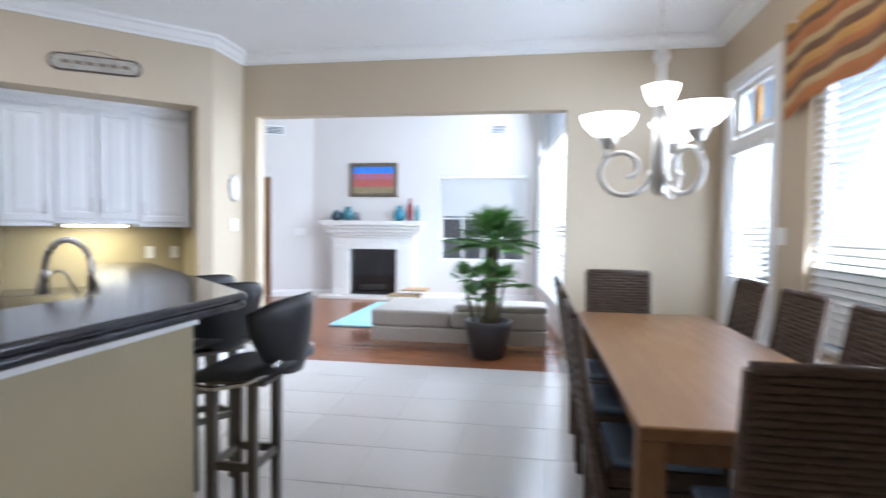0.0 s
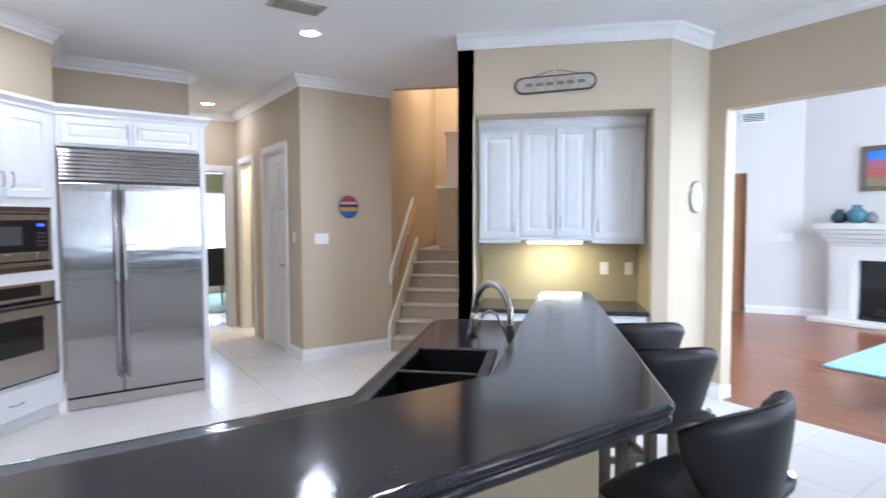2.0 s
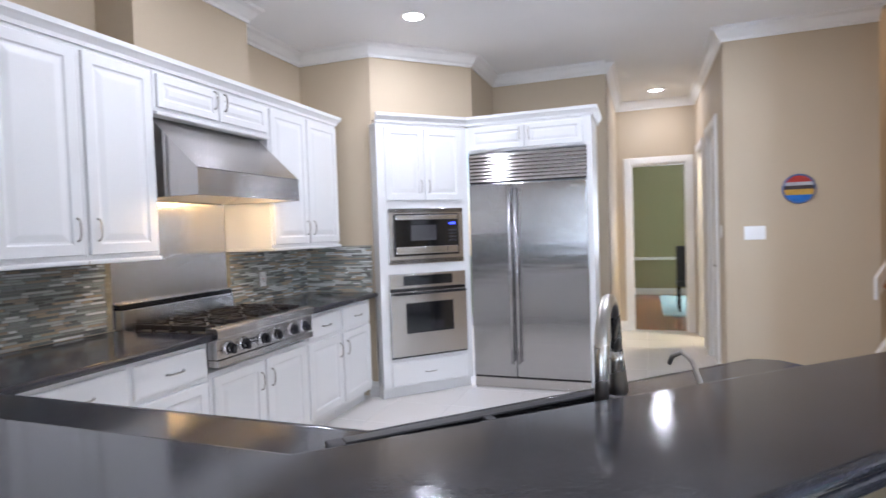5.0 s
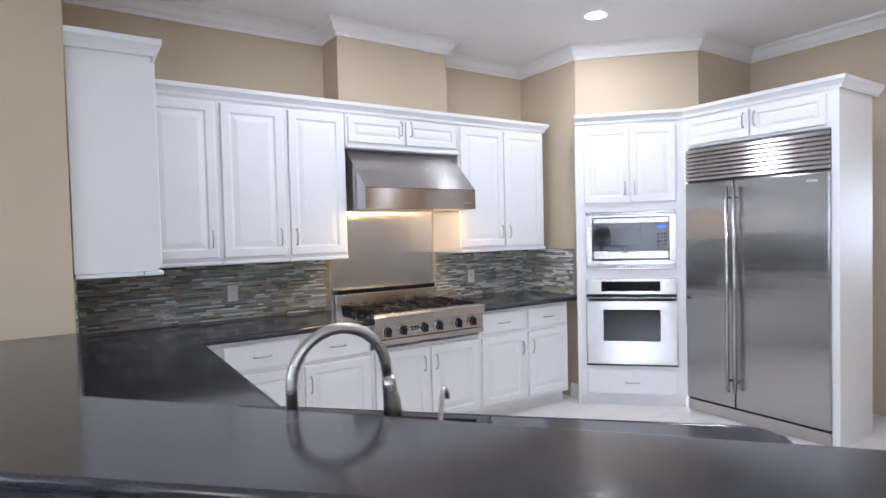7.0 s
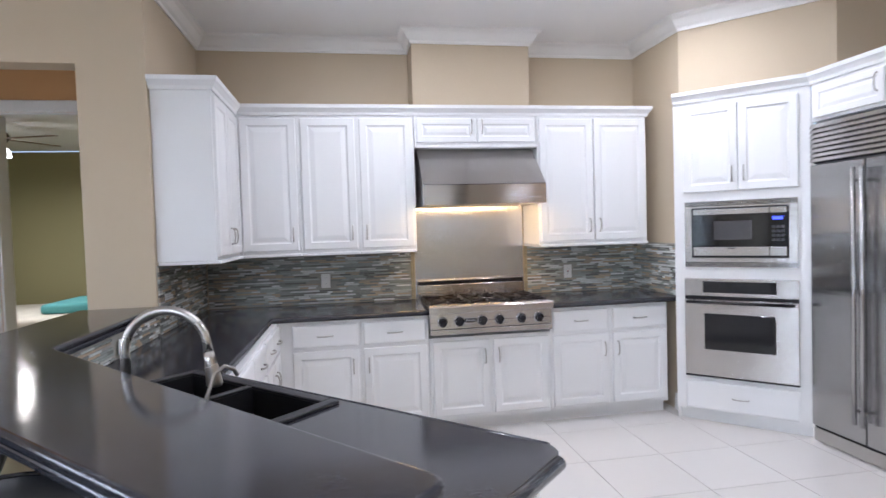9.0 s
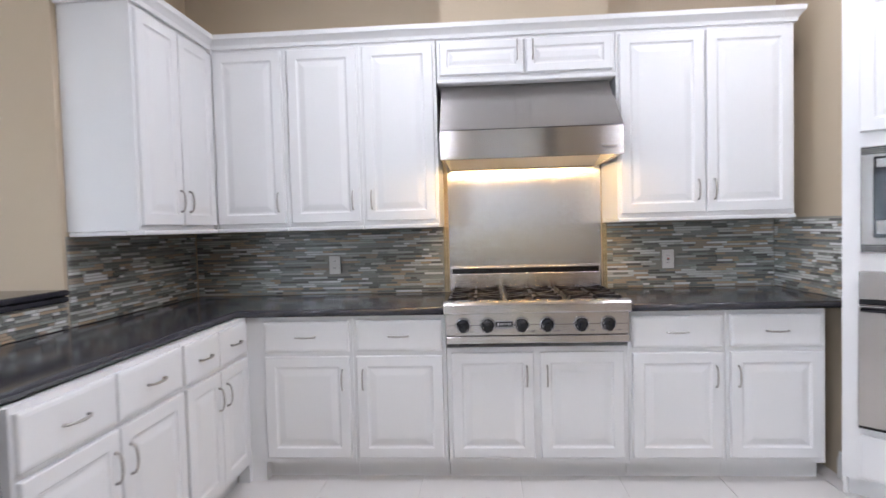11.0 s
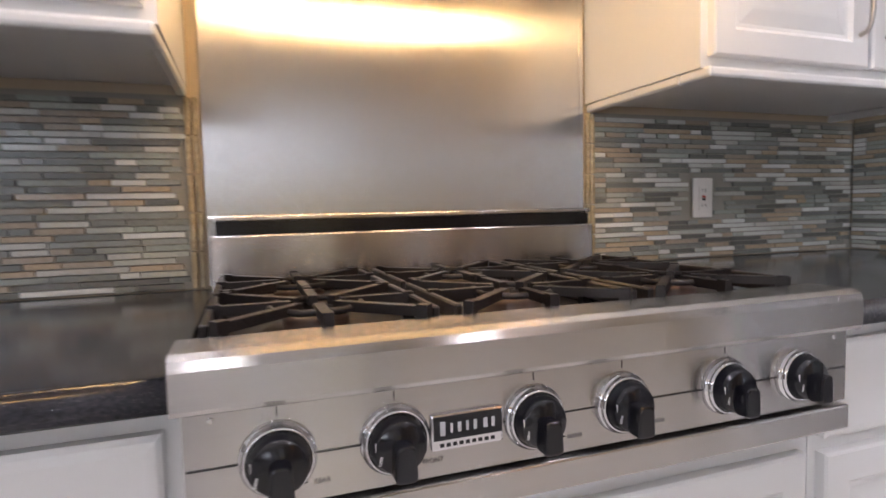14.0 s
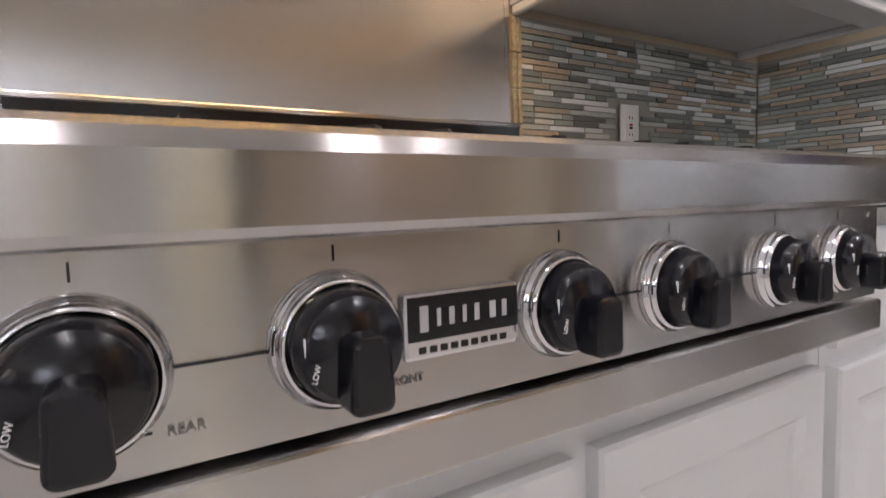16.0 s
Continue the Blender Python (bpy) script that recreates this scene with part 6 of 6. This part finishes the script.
# Invented backdrop outside; its colour sets how bright the north panes look.
structure("pane_backdrop", boxed(-5.0, 3.0, 13.4, 13.6, -0.5, 2.3), mat("pale_backdrop", (0.46, 0.45, 0.44), 0.9, scale=5, fine=60, vary=0.15, bump=0.5), "pale added backdrop that sets the tone of the family room panes")
ed = Vector((0.44, -4.90, 0)).normalized()
ea = math.degrees(math.atan2(ed.y, ed.x))
e_at = Matrix.Translation((0.22, 10.30, 0)) @ pose(0, 0, 0, 0, 0, ea) @ pose(0.5, 0.07, 0)
window("window_4", e_at, 3.8, 0.35, 4.2, 3, 2, "tall white-framed family room windows")
blinds("window_blind", e_at @ pose(0.01, -0.045, 0), 3.78, 0.37, 2.55, "white horizontal blinds on the tall windows", 0.06)

ot = thing("sofa", pose(-1.60, 5.98, 0), "low grey-beige leather chaise sofa on a steel plinth", "sofa")
part("base", boxed(0.0, 1.95, 0.0, 1.15, 0.07, 0.235, 0.02, 3), SOFA, ot)
part("plinth", boxed(0.06, 1.90, 0.05, 1.10, 0.0, 0.069), CHROME, ot, "steel plinth")
part("edge_trim", boxed(0.0, 1.95, -0.006, 0.0, 0.062, 0.078), CHROME, ot, "polished steel edge")
part("seat_cushion", boxed(0.0, 0.90, 0.005, 1.15, 0.236, 0.42, 0.035, 4), SOFA, ot)
part("seat_cushion", boxed(0.91, 1.95, 0.005, 1.15, 0.236, 0.42, 0.035, 4), SOFA, ot)
part("back_cushion", boxed(0.95, 1.95, 0.02, 0.22, 0.421, 0.50, 0.03, 4), SOFA, ot)
rg = tagged(link("area_rug", prism(bmesh.new(), rounded([(-2.52, 7.1), (-0.6, 7.1), (-0.6, 9.5), (-2.52, 9.5)], [0.05] * 4), 0.001, 0.028, 0.01, 2), RUG), "turquoise shag rug on the wood floor", "rug")
tr = thing("wooden_tray_stand", pose(-1.75, 8.5, 0.028) @ Matrix.Diagonal((0.62, 0.62, 0.8, 1)), "light wood slatted coffee table", "coffee table")
part("top", boxed(-0.45, 0.35, -0.3, 0.3, 0.30, 0.335, 0.01), mat("light_wood", (0.50, 0.30, 0.14), 0.4), tr)
part("upper_tier", boxed(-0.1, 0.55, -0.3, 0.3, 0.42, 0.45, 0.01), bpy.data.materials["light_wood"], tr)
for gx in (-0.38, 0.28):
    for gy in (-0.24, 0.24):
        part("leg", boxed(gx - 0.02, gx + 0.02, gy - 0.02, gy + 0.02, 0, 0.30), bpy.data.materials["light_wood"], tr)
for gy in (-0.24, 0.24):
    part("tier_post", boxed(0.18, 0.22, gy - 0.02, gy + 0.02, 0.3355, 0.42), bpy.data.materials["light_wood"], tr)

# potted palm in the opening
pp = thing("potted_palm", pose(-0.26, 5.72, 0), "bushy green palm in a dark grey round planter", "plant")
part("pot", lathe(bmesh.new(), [(0.15, 0.0), (0.17, 0.02), (0.235, 0.33), (0.245, 0.39), (0.225, 0.39), (0.215, 0.34)], 32), POT, pp, "dark grey tapered planter")
part("soil", lathe(bmesh.new(), [(0.0, 0.33), (0.216, 0.335), (0.0, 0.352)], 24), SOIL, pp)
rng = random.Random(4)


def palm(bm, top, n, length, droop, lowest=-0.15):
    """Fan fronds: narrow leaflets that spread from the crown."""
    for k in range(n):
        a = rng.uniform(0, 2 * math.pi)
        el = rng.uniform(lowest, 1.35)
        ln = length * rng.uniform(0.7, 1.1)
        d = Vector((math.cos(a) * math.cos(el), math.sin(a) * math.cos(el), math.sin(el)))
        side = d.cross(Vector((0, 0, 1))).normalized()
        hub = Vector(top) + d * ln * 0.42
        for j in range(13):
            f = (j - 6) / 6
            dd = (d * math.cos(f * 1.1) + side * math.sin(f * 1.1)).normalized()
            leaf = ln * 0.62 * (1 - 0.25 * abs(f))
            pts = [hub + dd * leaf * q + Vector((0, 0, -droop * (q ** 2) * leaf)) for q in (0, 0.35, 0.7, 1.0)]
            nrm = dd.cross(Vector((0, 0, 1)))
            nrm = nrm.normalized() if nrm.length > 0.01 else side
            ws = (0.005, 0.015, 0.012, 0.001)
            l = [bm.verts.new(p - nrm * w) for p, w in zip(pts, ws)]
            r = [bm.verts.new(p + nrm * w) for p, w in zip(pts, ws)]
            c = [bm.verts.new(p + Vector((0, 0, -0.004))) for p in pts]
            for q in range(3):
                bm.faces.new((l[q], l[q + 1], c[q + 1], c[q]))
                bm.faces.new((c[q], c[q + 1], r[q + 1], r[q]))
        tube(bm, [top, Vector(top) + d * ln * 0.25, hub], 0.004, 5)


for k, (tx, ty, tz, n, ln) in enumerate(((0.04, 0.0, 1.17, 60, 0.50), (-0.24, 0.03, 0.74, 13, 0.34), (0.02, -0.10, 0.82, 14, 0.30), (0.15, 0.08, 0.72, 14, 0.34), (-0.10, -0.08, 0.58, 12, 0.28))):
    part("trunk", tube(bmesh.new(), [(tx * 0.6, ty * 0.6, 0.34), (tx * 0.8, ty * 0.8, 0.34 + (tz - 0.34) * 0.5), (tx, ty, tz)], [0.07, 0.065, 0.05] if k == 0 else [0.022, 0.02, 0.016], 10), TRUNK, pp, "fibrous trunk")
    bm = bmesh.new()
    palm(bm, Vector((tx, ty, tz)), n, ln, 0.30, -0.15 if k == 0 else 0.1)
    part("crown", bm, LEAF, pp, "fan-shaped green leaves")

# ---- past the south opening: bedroom with a ceiling fan ----
fan = thing("ceiling_fan", pose(1.42, -3.0, 2.83), "ceiling fan with wooden blades and a lit glass lamp", "ceiling fan")
part("downrod", lathe(bmesh.new(), [(0.05, -0.03), (0.06, -0.0005)], 20), mat("fan_bronze", (0.08, 0.06, 0.045), 0.4, 0.7), fan)
part("motor", lathe(bmesh.new(), [(0.02, -0.03), (0.02, -0.10), (0.10, -0.12), (0.12, -0.17), (0.09, -0.22), (0.03, -0.24), (0.03, -0.27)], 24), bpy.data.materials["fan_bronze"], fan)
for k in range(5):
    part("blade", boxed(0.14, 0.66, -0.065, 0.065, -0.185, -0.175, 0.004), mat("walnut_blade", (0.12, 0.06, 0.03), 0.4) if k == 0 else bpy.data.materials["walnut_blade"], fan, "dark wooden blade", at=pose(0, 0, 0, 8, 0, 20 + 72 * k))
for k in range(3):
    a = radians(30 + 120 * k)
    part("lamp_shade", lathe(bmesh.new(), [(0.02, 0), (0.06, -0.05), (0.075, -0.11), (0.068, -0.11), (0.05, -0.05)], 16, (0.085 * math.cos(a), 0.085 * math.sin(a), -0.27)), LAMPGLASS, fan, "lit glass lamp shade")
area("bedroom_lamp", (1.42, -3.0, 2.40), (1.42, -3.0, 0), 0.3, 0.3, 40, (1.0, 0.95, 0.85))
bed = thing("bed", pose(1.5, -3.9, 0), "bed with a white spread and folded teal blanket", "bed")
part("mattress", boxed(-0.9, 1.0, -0.9, 0.9, 0.25, 0.62, 0.06, 3), mat("white_bedspread", (0.70, 0.68, 0.62), 0.9, bump=0.3), bed)
part("base", boxed(-0.85, 0.95, -0.85, 0.85, 0.0, 0.249), DOORW, bed)
part("folded_blanket", boxed(-0.8, -0.2, -0.5, 0.5, 0.621, 0.74, 0.04, 3), mat("teal_blanket", (0.12, 0.42, 0.45), 0.95, bump=0.4), bed, "folded teal blanket")

# ---- past the hall: front dining room ----
moulding("chair_rail", [(-12.6, 0.95), (-12.6, 4.55)], [(0, 0), (0.03, 0.01), (0.03, 0.05), (0, 0.06)], 0.70)
moulding("baseboard_front", [(-12.6, 0.95), (-12.6, 4.55)], BASE, 0)
window("window_5", pose(-12.63, 3.05, 0, 0, 0, 90), 0.95, 0.62, 2.14, 2, 3, "white-framed window of the front room")
rug2 = tagged(link("front_room_rug", prism(bmesh.new(), [(-12.3, 2.45), (-9.75, 2.45), (-9.75, 4.3), (-12.3, 4.3)], 0.0025, 0.02), mat("teal_patterned_rug", (0.22, 0.42, 0.40), 0.95, second=(0.45, 0.50, 0.42), scale=9, vary=0.25, bump=0.5)), "teal patterned rug in the front room", "rug")
fc2 = thing("upholstered_chair", pose(-10.3, 2.90, 0.02), "dark upholstered dining chair in the front room", "dining chair")
part("seat", boxed(-0.24, 0.24, -0.24, 0.24, 0.40, 0.49, 0.02), LEATHER, fc2)
part("backrest", boxed(0.19, 0.25, -0.24, 0.24, 0.491, 1.05, 0.02), LEATHER, fc2)
for gx in (-0.2, 0.2):
    for gy in (-0.2, 0.2):
        part("leg", boxed(gx - 0.02, gx + 0.02, gy - 0.02, gy + 0.02, 0, 0.40), BLACKM, fc2)

bp = thing("framed_picture", pose(1.02, -5.098, 1.40, 0, 0, 180), "blue abstract picture with a white mat in a dark wooden frame", "picture")
for q in ((-0.30, 0.30, 0.0, 0.04), (-0.30, 0.30, 0.52, 0.56), (-0.30, -0.26, 0.04, 0.52), (0.26, 0.30, 0.04, 0.52)):
    part("frame", boxed(q[0], q[1], -0.03, 0, q[2], q[3], 0.005), DOORW, bp)
part("mat_board", boxed(-0.26, 0.26, -0.012, -0.002, 0.04, 0.52), PLASTW, bp, "white mat board")
part("print", boxed(-0.19, 0.19, -0.015, -0.0122, 0.10, 0.46), mat("blue_print", (0.05, 0.06, 0.22), 0.3, second=(0.10, 0.10, 0.35), scale=12, vary=0.3), bp, "deep blue print")

# ---- mosaic backsplash ----
MOSAIC = [(0.290, 0.303, 0.277), (0.514, 0.540, 0.499), (0.193, 0.193, 0.179), (0.706, 0.733, 0.706), (0.388, 0.427, 0.388), (0.541, 0.432, 0.310), (0.606, 0.606, 0.567), (0.243, 0.257, 0.243), (0.453, 0.384, 0.303), (0.834, 0.850, 0.834), (0.355, 0.382, 0.355)]
TILE_P = mat("mosaic_tile", (1, 1, 1), 0.15, scale=30, fine=260, vary=0.12, bump=0.15, random_colors=MOSAIC, rough_vary=0.5, stretch=(0.3, 1, 1))
TILE_S = mat("mosaic_tile_joined", (1, 1, 1), 0.15, scale=30, fine=260, vary=0.12, bump=0.15, random_colors=MOSAIC, island=True, rough_vary=0.5, stretch=(0.3, 1, 1))
JOINT = mat("mosaic_grout", (0.33, 0.32, 0.28), 0.9, fine=200, vary=0.05)
LENGTHS = (0.04, 0.065, 0.09, 0.12, 0.165)
ROW = 0.0137
rng = random.Random(11)
tile_mesh = {}


def tile_data(length):
    if length not in tile_mesh:
        bm = bmesh.new()
        box(bm, 0.0008, length - 0.0008, -0.006, 0, 0.0008, ROW - 0.0010)
        for v in bm.verts:
            if v.co.y < -0.003:
                v.co.x += 0.0008 if v.co.x < length / 2 else -0.0008
                v.co.z += 0.0007 if v.co.z < ROW / 2 else -0.0007
        me = bpy.data.meshes.new("tile")
        bm.to_mesh(me)
        bm.free()
        me.materials.append(TILE_P)
        tile_mesh[length] = me
    return tile_mesh[length]


def mosaic(name, at, width, z0, z1, near=(0, 0), holes=()):
    """Strip mosaic on a wall; tiles whose middle lies within near are single objects, the rest one mesh."""
    b = tagged(new(name), "grey, green and tan strip mosaic backsplash", kind="structure")
    b.matrix_basis = at
    part("grout", boxed(0, width, -0.004, 0, z0, z1), JOINT, b)
    verts, faces = [], []
    z = z0 + 0.002
    while z + ROW <= z1:
        x = 0.002
        first = rng.uniform(0.02, 0.15)
        while x < width - 0.012:
            ln = rng.choice(LENGTHS)
            if x < 0.01:
                ln = LENGTHS[0] if first < 0.06 else ln
            fits = [q for q in LENGTHS if x + q <= width - 0.001]
            if not fits:
                break
            ln = ln if ln in fits else fits[-1]
            blocked = any(x + ln > hx0 and x < hx1 and z + ROW > hz0 and z < hz1 for hx0, hx1, hz0, hz1 in holes)
            if not blocked:
                mid = x + ln / 2
                proud = rng.choice((0.0, 0.0, 0.0012, 0.002))
                if near[0] < mid < near[1]:
                    o = new("tile", tile_data(ln))
                    o.parent, o.matrix_basis = b, pose(x, -0.004 - proud, z, rng.uniform(-2.5, 2.5), 0, rng.uniform(-0.9, 0.9))
                else:
                    i = len(verts)
                    x0, x1, a0, a1, y0, y1 = x + 0.0008, x + ln - 0.0008, z + 0.0008, z + ROW - 0.001, -0.010 - proud, -0.004
                    verts += [(x0, y1, a0), (x1, y1, a0), (x1, y1, a1), (x0, y1, a1), (x0 + .0008, y0, a0 + .0007), (x1 - .0008, y0, a0 + .0007), (x1 - .0008, y0, a1 - .0007), (x0 + .0008, y0, a1 - .0007)]
                    faces += [(i + 4, i + 5, i + 6, i + 7), (i, i + 1, i + 5, i + 4), (i + 1, i + 2, i + 6, i + 5), (i + 2, i + 3, i + 7, i + 6), (i + 3, i, i + 4, i + 7)]
            x += ln
        z += ROW
    if verts:
        me = bpy.data.meshes.new("tiles")
        me.from_pydata(verts, [], faces)
        me.materials.append(TILE_S)
        o = new("tiles", me)
        o.parent = b
        tagged(o, kind="stuff")
    return b


mosaic("backsplash_left", pose(-1.262, -0.70, 0, 0, 0, 180), 1.615, 0.915, 1.325, (0.95, 1.615), [(0.87, 0.945, 1.04, 1.16)])
mosaic("backsplash_right", pose(-3.876, -0.70, 0, 0, 0, 180), 1.012, 0.915, 1.325, (0.0, 0.62), [(0.333, 0.408, 1.03, 1.15)])
mosaic("backsplash_corner", pose(-4.888, -0.69, 0, 0, 0, 90), 0.66, 0.915, 1.325)
mosaic("backsplash_side", pose(-1.25, 0.44, 0, 0, 0, -90), 1.13, 0.915, 1.325)
mosaic("backsplash_riser", pose(-1.25, 1.70, 0, 0, 0, -90), 1.25, 0.915, 1.034, holes=[(0.61, 0.75, 0.93, 1.03)])
mosaic("backsplash_riser_diagonal", Matrix.Translation((*diag(0.568, 3.89), 0)) @ pose(0, 0, 0, 0, 0, -45 - 2.05), 1.80, 0.915, 1.034)
PENCIL = mat("beige_glass_border", (0.50, 0.42, 0.28), 0.2, scale=40, vary=0.2, bump=0.2)
for x in (-2.893, -2.878, -3.862, -3.877):
    bd = thing("tile_border", pose(x, -0.70, 0, 0, 0, 180), "beige glass border strip beside the steel panel", "tile border")
    for k in range(5):
        part("strip", boxed(-0.006, 0.006, -0.013, 0, 0.916 + k * 0.0815, 0.916 + k * 0.0815 + 0.0795, 0.002, 1), PENCIL, bd)

# ---- floor tiles ----
TS = 0.508
bm = boxed(0.0015, TS - 0.0015, 0.0015, TS - 0.0015, -0.010, 0.0)
for v in bm.verts:
    if v.co.z > -0.005:
        v.co.x += 0.001 if v.co.x < TS / 2 else -0.001
        v.co.y += 0.001 if v.co.y < TS / 2 else -0.001
ftile = bpy.data.meshes.new("floor_tile")
bm.to_mesh(ftile)
bm.free()
ftile.materials.append(TILE_F)
floor = bpy.data.objects["floor"]
nx, ny = 21, 11
for i in range(nx):
    for j in range(ny):
        x, y = 1.80 - (i + 1) * TS, 5.25 - (j + 1) * TS
        if x < -9.0 or (x < -6.6 and not 1.2 < y + TS / 2 < 3.2) or (x < -4.6 and y + TS < 0.0):
            continue
        o = new("floor_tile", ftile)
        o.parent, o.matrix_basis = floor, pose(x, y, 0)
